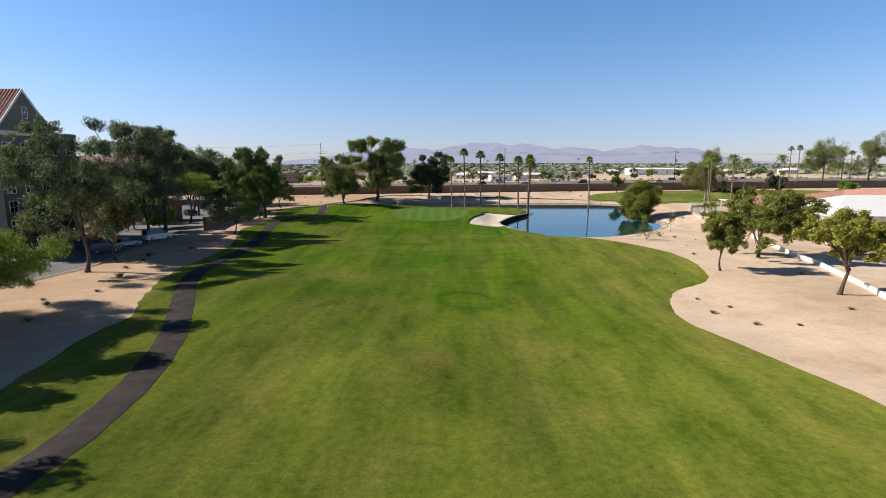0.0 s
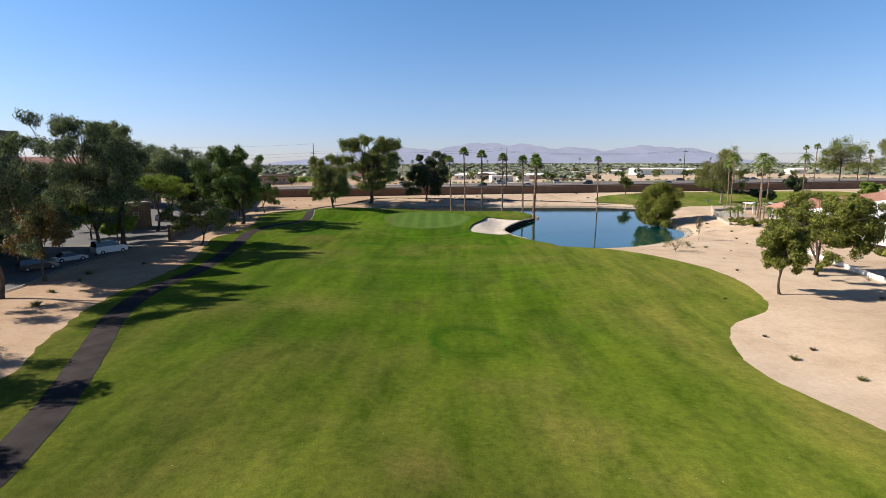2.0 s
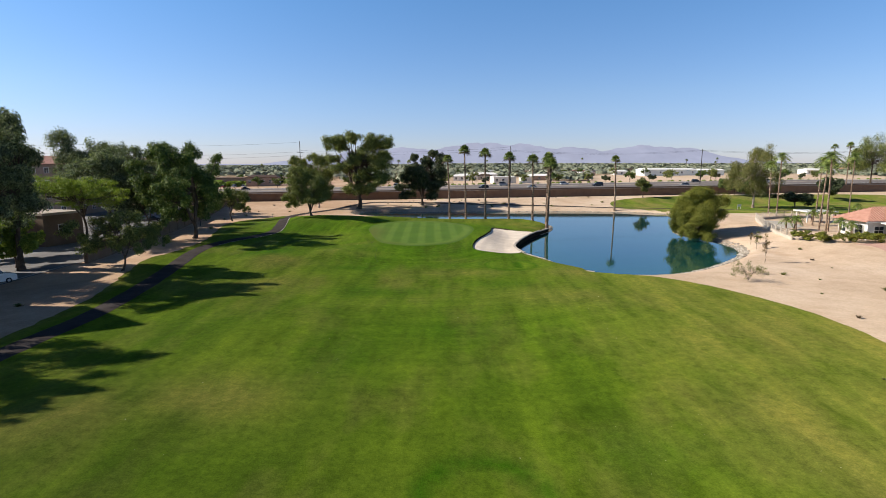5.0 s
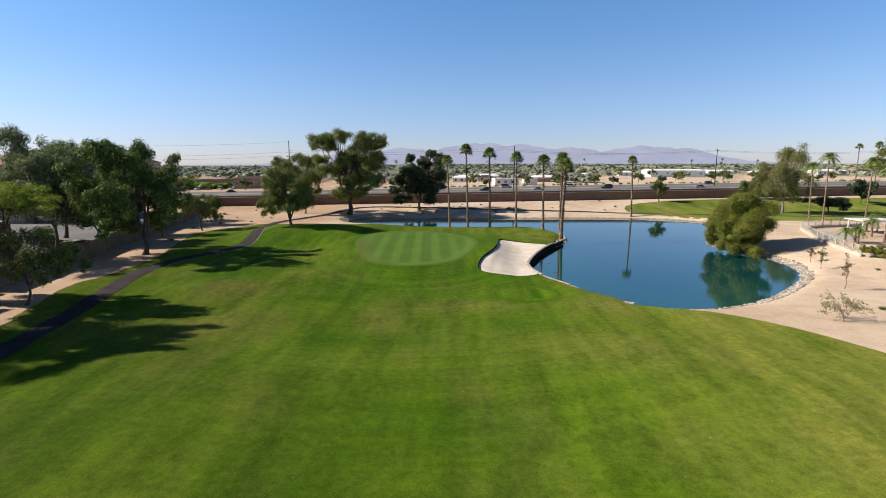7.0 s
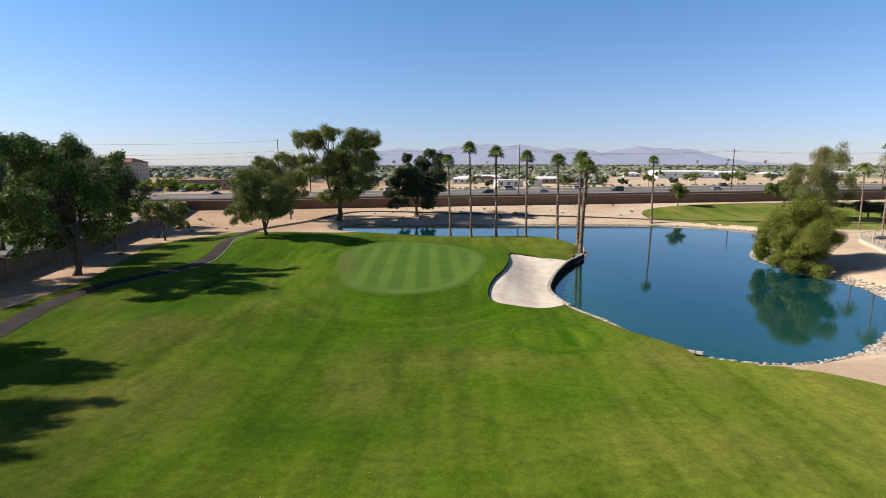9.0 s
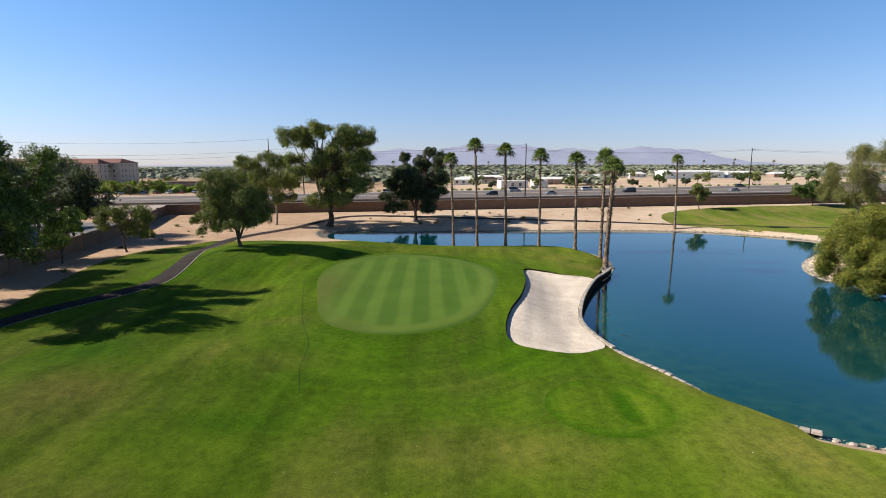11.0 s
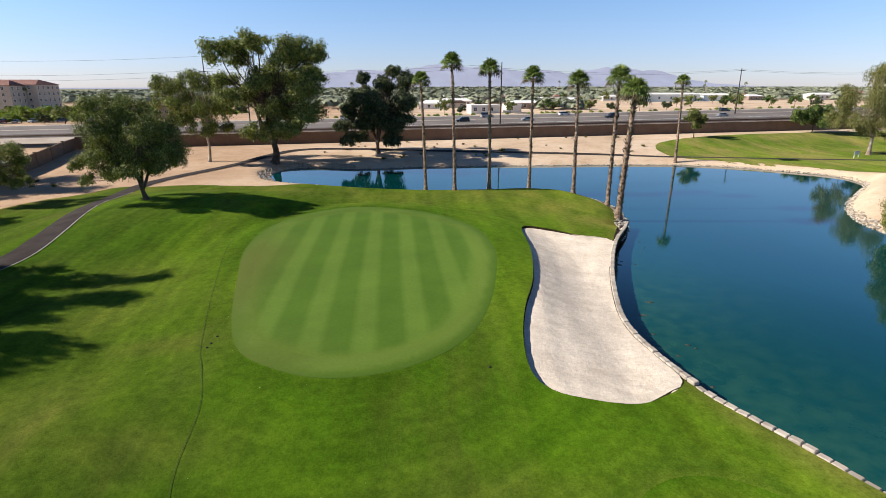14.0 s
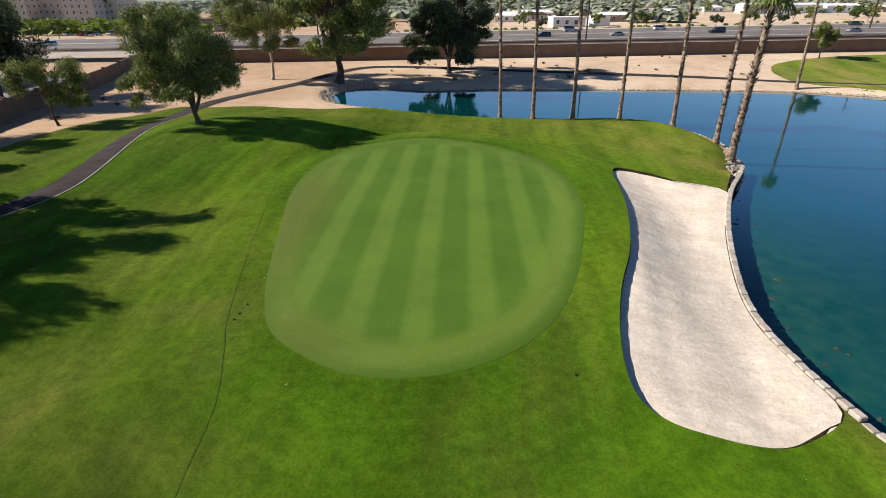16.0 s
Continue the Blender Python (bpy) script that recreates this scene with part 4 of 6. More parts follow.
def fan_palm(name, x, y, height, seed, label, trunk_r=0.24, crown=1.75, shaggy=0.0, lean=(0.0, 0.0), group="", drooping=0.6, fronds=40, z=None):
    r = np.random.default_rng(seed)
    z0 = gz(x, y) if z is None else z
    ob = thing(name, x, y, z0 - 0.08, 0, label, "palm tree", group)
    n = int(height * 4.5)
    t = np.linspace(0, 1, n)
    line = np.stack([lean[0] * t**1.4, lean[1] * t**1.4, t * height], -1)
    rad = 0.95 * trunk_r * (1.25 - 0.5 * t**0.5 + 0.5 * np.exp(-t * 22)) * (1 + 0.09 * np.where(np.arange(n) % 2, 1, -1) * r.random(n))
    v, f = tube(line, rad, 10)
    v[:, :2] += r.normal(size=(len(v), 2)) * 0.012
    part("trunk", mesh_from("trunk", v, f, M_PALM, False), None, ob, "ringed grey-brown trunk")
    pcs = []
    for _ in range(int((0.45 + shaggy) * 220)):
        h = (0.12 + 0.87 * r.random()) * height
        an = r.random() * 2 * np.pi
        o = np.array([lean[0] * (h / height) ** 1.4, lean[1] * (h / height) ** 1.4, h])
        d = np.array([np.cos(an), np.sin(an), 0])
        s = np.array([-d[1], d[0], 0])
        a = o + d * trunk_r * 0.72
        L = (0.2 + 0.25 * r.random()) * (0.7 + 0.6 * shaggy)
        q = np.array([a - s * 0.10, a + s * 0.10, a + d * L * 0.7 + s * 0.05 + [0, 0, L * 0.55], a + d * L * 0.7 - s * 0.05 + [0, 0, L * 0.55]])
        q2 = np.concatenate([q, q - d * 0.05 - [0, 0, 0.06]])
        pcs.append((q2, np.array([[0, 1, 2, 3], [7, 6, 5, 4], [0, 4, 5, 1], [2, 6, 7, 3]])))
    v, f = gather(pcs)
    tagged(part("leaf_base", mesh_from("leaf_base", v, f, L_DEAD), None, ob, "split dry leaf bases"), kind="stuff")
    head = line[-1]
    green, dead = [], []
    for k in range(fronds):
        an = k * 2.39996 + r.normal() * 0.15
        u = (k + 0.5) / fronds
        el = radians(86 - 98 * u**0.9) + r.normal() * 0.09
        d = np.array([np.cos(an) * np.cos(el), np.sin(an) * np.cos(el), np.sin(el)])
        s = np.array([-np.sin(an), np.cos(an), 0])
        up = np.cross(s, d) * -1.0
        L = crown * 1.16 * (0.85 + 0.25 * r.random())
        st = head + np.array([0, 0, -0.35 * u])
        stem = L * 0.42
        bag = dead if u > 0.86 else green
        c = st + d * stem
        w = 0.03
        bag.append((np.array([st - s * w, st + s * w, c + s * w, c - s * w]), np.array([[0, 1, 2, 3]])))
        m = 13
        for j in range(m):
            ph = radians(-100 + 200 * j / (m - 1))
            dd = d * np.cos(ph) + s * np.sin(ph)
            ll = L * 0.62 * (0.62 + 0.38 * np.cos(ph * 0.8))
            sag = np.array([0, 0, -drooping * ll * (0.4 + 0.6 * u)])
            wd = np.cross(dd, up) * 0.075
            p1, p2 = c + dd * ll * 0.55 + up * 0.05, c + dd * ll + sag
            bag.append((np.array([c, p1 - wd, p2, p1 + wd]), np.array([[0, 1, 2, 3]])))
    v, f = gather(green)
    part("crown", mesh_from("crown", v, f, L_PALM), None, ob, "stiff green fan fronds")
    if dead:
        v, f = gather(dead)
        part("dry_fronds", mesh_from("dry_fronds", v, f, L_DEAD), None, ob, "brown hanging fronds")
    return ob


def feather_palm(name, x, y, height, seed, label, trunk_r=0.2, crown=2.6, lean=(0.0, 0.0), group="", fronds=30, z=None):
    r = np.random.default_rng(seed)
    z0 = gz(x, y) if z is None else z
    ob = thing(name, x, y, z0 - 0.08, 0, label, "palm tree", group)
    n = max(6, int(height * 3))
    t = np.linspace(0, 1, n)
    line = np.stack([lean[0] * t**1.4, lean[1] * t**1.4, t * height], -1)
    rad = trunk_r * (1.2 - 0.35 * t + 0.4 * np.exp(-t * 20)) * (1 + 0.05 * np.where(np.arange(n) % 2, 1, -1))
    v, f = tube(line, rad, 9)
    part("trunk", mesh_from("trunk", v, f, M_PALM), None, ob)
    pcs = []
    for k in range(fronds):
        an = k * 2.39996 + r.normal() * 0.1
        u = (k + 0.5) / fronds
        el = radians(80 - 95 * u)
        s = np.array([-np.sin(an), np.cos(an), 0])
        h = np.array([np.cos(an), np.sin(an), 0])
        L = crown * (0.9 + 0.2 * r.random())
        q = np.linspace(0, 1, 13)
        arc = line[-1] + h * (np.cos(el) * q * L)[:, None] + np.array([0, 0, 1]) * ((np.sin(el) * q - 0.62 * q**2.2) * L)[:, None]
        for j in range(1, 12):
            for sg in (-1, 1):
                ll = 0.62 * L * 0.36 * (np.sin(np.pi * (0.12 + 0.82 * j / 12)) + 0.25)
                tip = arc[j] + s * sg * ll * 0.9 + (arc[j + 1] - arc[j]) * 0.9 + [0, 0, -0.25 * ll]
                w = (arc[j + 1] - arc[j]) * 0.72
                pcs.append((np.array([arc[j], arc[j] + w, tip, tip - w * 0.2]), np.array([[0, 1, 2, 3]])))
    v, f = gather(pcs)
    part("crown", mesh_from("crown", v, f, L_PALM), None, ob, "arching feathery fronds")
    return ob


ROW = "fan palms round the pond"
TALL = "tall slender fan palm at the pond's edge"
fan_palm("palm", 1.4, 196, 16.6, 11, TALL + " with white-splashed trunk", 0.25, 1.55, 0.1, (-0.6, 0), ROW)
fan_palm("palm", 5.9, 195, 18.8, 12, TALL, 0.25, 1.75, 0.1, (-0.5, 0.5), ROW)
fan_palm("palm", 11.4, 196, 18.1, 13, "slender fan palm by water, trunk dark below its crown", 0.27, 1.75, 0.15, (-0.3, 0.3), ROW)
fan_palm("palm", 18.0, 197.2, 17.3, 14, TALL, 0.25, 1.8, 0.15, (-0.1, 0.2), ROW)
fan_palm("palm", 24.2, 193.6, 16.7, 15, TALL, 0.27, 1.85, 0.3, (-0.3, 0.3), ROW)
fan_palm("palm", 26.5, 184.6, 16.9, 16, TALL + " beside a thicker one", 0.26, 1.9, 0.5, (0.2, 0.2), ROW)
fan_palm("palm", 25.5, 177.6, 15.4, 17, "thick shaggy fan palm on stones at the pond's corner", 0.36, 2.0, 1.0, (0.5, -0.3), ROW, fronds=54)
fan_palm("palm", 56.4, 228.0, 17.1, 18, "lone slender fan palm on the far sandy bank", 0.26, 1.6, 0.2, (-0.4, 0), ROW)

# crowns as lobes: across, up, half-width, half-height
EUC_BIG = [(-7.3, 22.6, 4.2, 3.6), (-0.9, 23.8, 2.9, 2.4), (4.6, 22, 4.3, 3.8), (10, 22.4, 2.9, 2.7), (10.2, 18, 2.8, 2.3), (0, 17.7, 5, 3.8), (-5.2, 14.6, 3.4, 2.8), (-8.2, 17.2, 2.2, 2.2), (6.7, 15.9, 4.4, 3.8), (7.6, 11, 3.8, 3.2), (2.7, 11.6, 3.8, 2.8), (0.3, 7.3, 3.4, 2.8), (4, 8, 3, 2.4)]
EUC_BANK = [(-8.5, 16.4, 2, 2.4), (-7.2, 13, 1.9, 2.8), (-5, 15.6, 2.1, 1.8), (0, 17.4, 3.2, 2.1), (2.4, 16.2, 2.5, 2.3), (-2, 12.7, 3.2, 2.8), (1.7, 12, 3.5, 3), (-1.4, 9, 2.4, 2.4), (2.4, 7.7, 2.4, 2.6), (-4.5, 10, 2, 2.8)]
DARK = [(-3, 17.2, 2, 1.6), (4.4, 18.6, 2.3, 1.9), (1.7, 16, 2.9, 2.1), (7, 16.6, 2.9, 2.5), (-3.7, 13.4, 3.3, 2.5), (1, 12, 4, 3.2), (7, 12, 3.5, 2.9), (-7, 10, 2.5, 2.6), (-2.3, 7.4, 4, 2.8), (5, 7.4, 4.3, 2.8), (-7.7, 6.7, 2.3, 1.9), (-5, 4, 2.8, 1.8), (3.7, 3.7, 3.2, 1.6), (1.7, 9.4, 3.8, 2.8)]
PEPPER = [(-2.7, 11.4, 2.2, 1.8), (-0.3, 10.8, 1.9, 1.5), (-4, 9.8, 1.7, 1.8), (-1.4, 9, 2.5, 1.9), (2, 8.8, 2.3, 2.1), (-4.7, 7, 2, 2), (-5.7, 5, 1.5, 1.8), (-2.5, 6.2, 2.3, 1.9), (0.5, 6.2, 2.3, 2.1), (3.1, 6.2, 1.9, 1.8), (3.8, 4.7, 1.3, 1.5), (-4.9, 3.4, 1.4, 1.2), (-1.7, 4.4, 2, 1.3), (1.2, 4.4, 1.9, 1.5)]
GREAT = [(-4, 16.6, 2.7, 2.4), (-0.7, 16.7, 2.3, 2.2), (2.1, 15.6, 1.8, 1.9), (-6.5, 14, 2.7, 2.4), (-3, 14, 2.9, 2.4), (0.9, 13.2, 2.6, 2.4), (2.8, 10.9, 2.2, 2.3), (-7.9, 11.2, 2.7, 2.4), (-4.4, 10.9, 2.9, 2.4), (-0.5, 10.5, 2.7, 2.4), (-8.6, 8.4, 2.4, 2.1), (-5.8, 8, 2.7, 2.3), (-2, 7.7, 2.7, 2.3), (2, 8.4, 2.3, 2.1), (0.5, 5.8, 2.3, 1.7), (-4, 5.4, 2.3, 1.8), (-1.6, 4.2, 1.5, 1.3), (3.4, 8.8, 1.4, 1.6)]
EUC_LOT = [(-5, 20.1, 1.5, 1.6), (-3.8, 17.7, 2.3, 2.3), (-0.6, 18.1, 1.6, 1.4), (-8.4, 16.3, 2.4, 1.8), (-5.5, 14.3, 2.8, 2.4), (-1.7, 14.8, 2.8, 2.6), (1.3, 14.3, 2.5, 2.6), (3.8, 14.3, 1.9, 2.1), (-3.4, 11, 2.8, 2.4), (0.4, 11, 2.8, 2.4), (-1.7, 8, 2.6, 1.9), (2.5, 11.6, 2.1, 2.3), (-0.4, 5.5, 1.9, 1.5)]
EUC_TALL = [(-4, 21.6, 2.2, 1.8), (-1.2, 20.6, 2.6, 2), (2.9, 20.4, 2, 1.6), (-4, 17.7, 2.6, 2.3), (0.6, 17.7, 3, 2.5), (5.2, 17.8, 2.5, 2.1), (7, 16.4, 1.7, 1.9), (-2.3, 14.2, 3, 2.5), (2.3, 14.2, 3.3, 2.7), (6.4, 13.7, 2.1, 2.3), (-1.7, 10.2, 2.9, 2.3), (2.9, 10.2, 2.9, 2.5), (0, 6.3, 2.5, 1.9), (5.2, 10.2, 1.9, 1.9)]
WILLOW = [(0.8, 19, 4, 4.2), (-3.3, 14.9, 3.4, 3.2), (-6.6, 13, 2.8, 3.2), (-7.4, 9.1, 2.6, 2.8), (-1.6, 9.9, 3, 3.8), (2.9, 12.4, 2.8, 3.4), (4.1, 8.3, 2.2, 2.8), (0, 6.6, 2.4, 2.8)]
SLIM = [(-0.2, 7.8, 1.6, 1.5), (-1.7, 6.6, 1.4, 1.4), (0.9, 6.3, 1.5, 1.6), (-0.2, 5.1, 1.9, 1.3), (-1.3, 4.4, 1.1, 1.1), (0.3, 3.7, 1.3, 1.1), (1.9, 7.3, 1.1, 1.3)]
BROAD = [(-2, 8.8, 1.9, 1.8), (0.9, 10.1, 2.5, 1.5), (4.3, 10.3, 2.5, 1.5), (6.4, 8.8, 1.8, 1.8), (-2.9, 6.3, 2.1, 2), (0.5, 7.1, 2.8, 2.2), (4.3, 7.1, 2.8, 2.2), (6.9, 6.7, 1.5, 1.7), (-1.6, 3.6, 1.8, 1.6), (1.8, 4.8, 2.2, 1.5), (3.9, 4.4, 1.3, 1), (-2.5, 2, 0.9, 0.9)]
CROOKED = [(-0.4, 9.4, 1.6, 1.1), (-2.2, 8.2, 1.6, 1.2), (0.5, 8.3, 1.9, 1.3), (-3.4, 7.1, 1.3, 1.1), (-1, 6.9, 1.8, 1.3), (2, 8.5, 1.7, 1.3), (3.9, 8.2, 1.6, 1.3), (5.1, 7.4, 1.5, 1.3), (1.5, 6, 1.7, 1.4), (3.6, 6.3, 1.7, 1.4), (1.5, 4.7, 1.1, 1), (5.4, 6.5, 1.3, 1.1)]
DOME = [(-2.0, 9.4, 2.32, 2), (0.6, 10.2, 2.55, 1.7), (2.9, 8.9, 1.93, 2), (-3.2, 7.2, 2.09, 1.9), (0.0, 7.2, 2.7, 2.5), (3.2, 6.3, 1.78, 1.7), (-4.1, 3.7, 1.78, 1.5), (-2.0, 4.6, 1.93, 1.7), (1.3, 4.6, 2.01, 1.6), (-3.2, 1.9, 1.7, 1.3), (0.4, 1.8, 2.24, 1.5), (1.6, 5.4, 2.32, 2), (2.6, 3.2, 1.86, 1.6), (-1.3, 2.2, 1.86, 1.4), (-4.3, 5.6, 1.47, 1.3)]
MESQUITE = [(-2.8, 7, 1.9, 1.5), (0.4, 7.5, 2.3, 1.5), (3, 6.5, 1.7, 1.7), (-1.2, 4.7, 1.9, 1.3), (2, 4.2, 1.7, 1.3), (4, 3.5, 0.8, 1.2), (-3.9, 5.6, 1.3, 1.5)]
LEANING = [(-2, 6.8, 1.7, 1.5), (1.4, 7.7, 1.9, 1.3), (4, 6, 1.7, 1.5), (-2, 4.2, 1.7, 1.3), (1.4, 4.8, 1.7, 1.4), (4.9, 4.2, 1.1, 1.3), (-3.3, 4.8, 1.1, 1.3)]
EUC = dict(leaf=L_GREY, bark=M_BARK, droop=0.55, ratio=0.32, size=0.27)
tree("eucalyptus_tree", -47.6, 81, 20.5, 13, 5, "tall thin-leaved eucalyptus by the parking lot", seed=21, leaves_n=30000, shape=EUC_LOT, fork=4, girth=0.28, **EUC)
tree("eucalyptus_tree", -55.2, 108.5, 23.0, 15.0, 5, "tall airy eucalyptus by the parking lot", seed=22, leaves_n=42000, shape=EUC_TALL, fork=4, girth=0.34, **EUC)
tree("tree", -49.5, 90, 10.8, 8, 3, "russet-leaved tree by the parking lot", L_BROWN, seed=23, leaves_n=7000, size=0.25)
tree("palo_verde_tree", -63, 139.5, 12.8, 17, 7, "spreading palo verde with an umbrella crown", L_PALO, seed=24, leaves_n=17000, size=0.22, flat=0.5, fork=5, clumps=40, ratio=0.35)
tree("tree", -47.3, 148.3, 18.8, 14, 3.4, "large dense dark green pepper tree", L_CITRUS, seed=25, leaves_n=52000, size=0.27, droop=0.5, ratio=0.4, girth=0.42, shape=GREAT, fork=4)
tree("tree", -42.8, 118.6, 9.4, 10, 2.4, "small two-stemmed mesquite leaning over the path", L_PEPPER, seed=26, leaves_n=15000, size=0.2, droop=0.5, lean=(0.5, 0), fork=3, girth=0.16, ratio=0.35, shape=LEANING)
tree("tree", -55.4, 184.5, 9.2, 9, 2.4, "small drooping mesquite on sandy ground", L_PEPPER, seed=27, leaves_n=15000, size=0.19, droop=0.6, ratio=0.35, lean=(-0.5, 0), girth=0.17, shape=MESQUITE, fork=3)
tree("tree", -58.6, 173.4, 7.8, 6.5, 2.2, "small bright green tree by the block wall", L_PALO, seed=28, leaves_n=5000, size=0.2, girth=0.12)
tree("tree", -32.6, 178.0, 13.2, 10, 1.5, "pepper tree with drooping branches beside the cart path", L_PEPPER, seed=29, leaves_n=60000, size=0.17, droop=0.65, ratio=0.35, lean=(-0.35, 0), fork=4, girth=0.33, shape=PEPPER)
tree("eucalyptus_tree", -44.2, 228.8, 19, 12, 6, "drooping grey-green eucalyptus on the sandy bank", L_EUC, M_BARK_PALE, seed=30, leaves_n=26000, size=0.3, droop=0.7, ratio=0.32, girth=0.3, shape=EUC_BANK, fork=4)
tree("eucalyptus_tree", -29.8, 226.0, 26, 22, 5.0, "large spreading eucalyptus at the pond's end", L_EUC, M_BARK, seed=31, leaves_n=64000, size=0.34, droop=0.45, ratio=0.36, fork=6, girth=0.78, shape=EUC_BIG)
tree("tree", -9.3, 239.5, 20.0, 17, 2.2, "dark dense tree between pond and wall", L_DARK, seed=32, leaves_n=52000, size=0.32, droop=0.4, girth=0.5, fork=5, shape=DARK)
tree("palo_verde_tree", -42.0, 59.5, 9.0, 14, 1.0, "low feathery green palo verde", L_PALO, seed=33, leaves_n=20000, size=0.22, ratio=0.3, low=0.8, clumps=34)
tree("tree", -45, 52, 14.2, 16, 2.5, "broad shade tree beside the cart path", L_CITRUS, seed=34, leaves_n=26000, size=0.36, solid=True)
tree("tree", -43, 44, 14.2, 16, 2.5, "dense shade tree beside the cart path", L_CITRUS, seed=36, leaves_n=26000, size=0.36, solid=True)
tree("tree", -36, 33, 15, 8, 3.5, "shade tree near the cart path", L_CITRUS, seed=35, leaves_n=5000, size=0.3)
tree("tree", 42.0, 86.4, 9.2, 6.2, 3.0, "slim green tree on bare sand", L_OLIVE, seed=41, leaves_n=20000, size=0.17, girth=0.15, shape=SLIM, fork=3)
tree("tree", 53.3, 97.4, 11.6, 12, 2.6, "broad deep green tree on bare sand", L_OLIVE, seed=42, leaves_n=46000, size=0.19, girth=0.26, shape=BROAD, fork=4)
tree("tree", 49.2, 72.4, 10.4, 11.5, 3.4, "crooked yellow-green tree on bare sand", L_YELLOW, seed=43, leaves_n=28000, size=0.19, girth=0.24, lean=(0.8, 0), shape=CROOKED, fork=4)
tree("pond_bush", 55.8, 163.4, 11.8, 12.0, 1.0, "dense olive-green rounded bush leaning over the water", L_BUSH, seed=44, leaves_n=120000, size=0.135, flat=0.8, girth=0.3, category="bush", fill=0.6, shape=DOME, depth=0.8, solid=True)
tree("willow_tree", 106, 235, 23, 14, 5, "tall straggly pale willow", L_WILLOW, M_BARK_PALE, seed=45, leaves_n=26000, size=0.32, droop=1.0, ratio=0.28, girth=0.45, shape=WILLOW, fork=4)
tree("tree", 77.2, 261.5, 8.0, 6.5, 2.2, "small round tree before the long wall", L_PEPPER, seed=46, leaves_n=5000, size=0.25, girth=0.16)
tree("tree", 121, 236, 5.6, 14, 0.9, "low spreading dark tree on the far turf", L_DARK, seed=47, leaves_n=8000, size=0.3, girth=0.25)
for k, (x, y, hh, c) in enumerate([(90, 197.5, 13.5, 2.6), (84.3, 184, 15.5, 2.6), (79.2, 160, 13.2, 2.4), (76.0, 153.2, 15.0, 2.8), (123, 213, 17.5, 3.0), (98, 190, 14.5, 2.6)]):
    feather_palm("palm", x, y, hh, 50 + k, "slender palm with a feathery crown in a garden", 0.15, c, group="garden palms", lean=(0.4 * (k % 3 - 1), 0))


# ---- boundary walls ----
def wall_run(name, pts, height, thick, material, label, base_fn=None, cap=None, piers=0.0, category="wall"):
    ob = thing(name, 0, 0, 0, 0, label, category, kind="structure")
    base_fn = base_fn or gz
    for (ax, ay), (bx, by) in zip(pts[:-1], pts[1:]):
        L = math.hypot(bx - ax, by - ay)
        z0, z1 = base_fn(ax, ay), base_fn(bx, by)
        bm = bmesh.new()
        rise = z1 - z0
        vs = []
        for u, zz in ((0, 0), (L, rise)):
            for w in (-thick / 2, thick / 2):
                for h in (-0.8, height):
                    vs.append(bm.verts.new((u, w, zz + h)))
        for f in ((0, 1, 3, 2), (4, 6, 7, 5), (0, 4, 5, 1), (2, 3, 7, 6), (0, 2, 6, 4), (1, 5, 7, 3)):
            bm.faces.new([vs[i] for i in f])
        bmesh.ops.recalc_face_normals(bm, faces=bm.faces)
        m = pose(ax, ay, z0, 0, 0, math.degrees(math.atan2(by - ay, bx - ax)))
        sec = part("panel", bm, material, ob, at=m)
        if cap:
            cb = bmesh.new()
            vs = [cb.verts.new((u, w, zz + h)) for u, zz in ((0, 0), (L, rise)) for w in (-thick / 2 - 0.05, thick / 2 + 0.05) for h in (height + 0.002, height + 0.12)]
            for f in ((0, 1, 3, 2), (4, 6, 7, 5), (0, 4, 5, 1), (2, 3, 7, 6), (0, 2, 6, 4), (1, 5, 7, 3)):
                cb.faces.new([vs[i] for i in f])
            bmesh.ops.recalc_face_normals(cb, faces=cb.faces)
            part("coping", cb, cap, sec)
        if piers:
            part("pier", box(-0.28, 0.28, -thick / 2 - 0.12, thick / 2 + 0.12, -0.8, height + 0.22, 0.03), material, ob, at=m)
    return ob


def line_pts(a, b, n):
    return [(a[0] + (b[0] - a[0]) * k / n, a[1] + (b[1] - a[1]) * k / n) for k in range(n + 1)]


wall_run("wall_north", [(x, float(wall_y(x))) for x in range(-84, 320, 12)], 2.9, 0.3, M_WALL, "long brown block wall beside the railway", piers=0.0, cap=M_WALL)
WEST = line_pts((-51.6, 124), (-55, 146), 3) + line_pts((-55, 146), (-61.8, 172), 4)[1:] + line_pts((-61.8, 172), (-70.8, 206), 4)[1:] + line_pts((-70.8, 206), (-84, 248.9), 5)[1:]
wall_run("wall_west", WEST, 2.75, 0.3, M_WALL_L, "tan plastered wall stepping along the sand", piers=1)

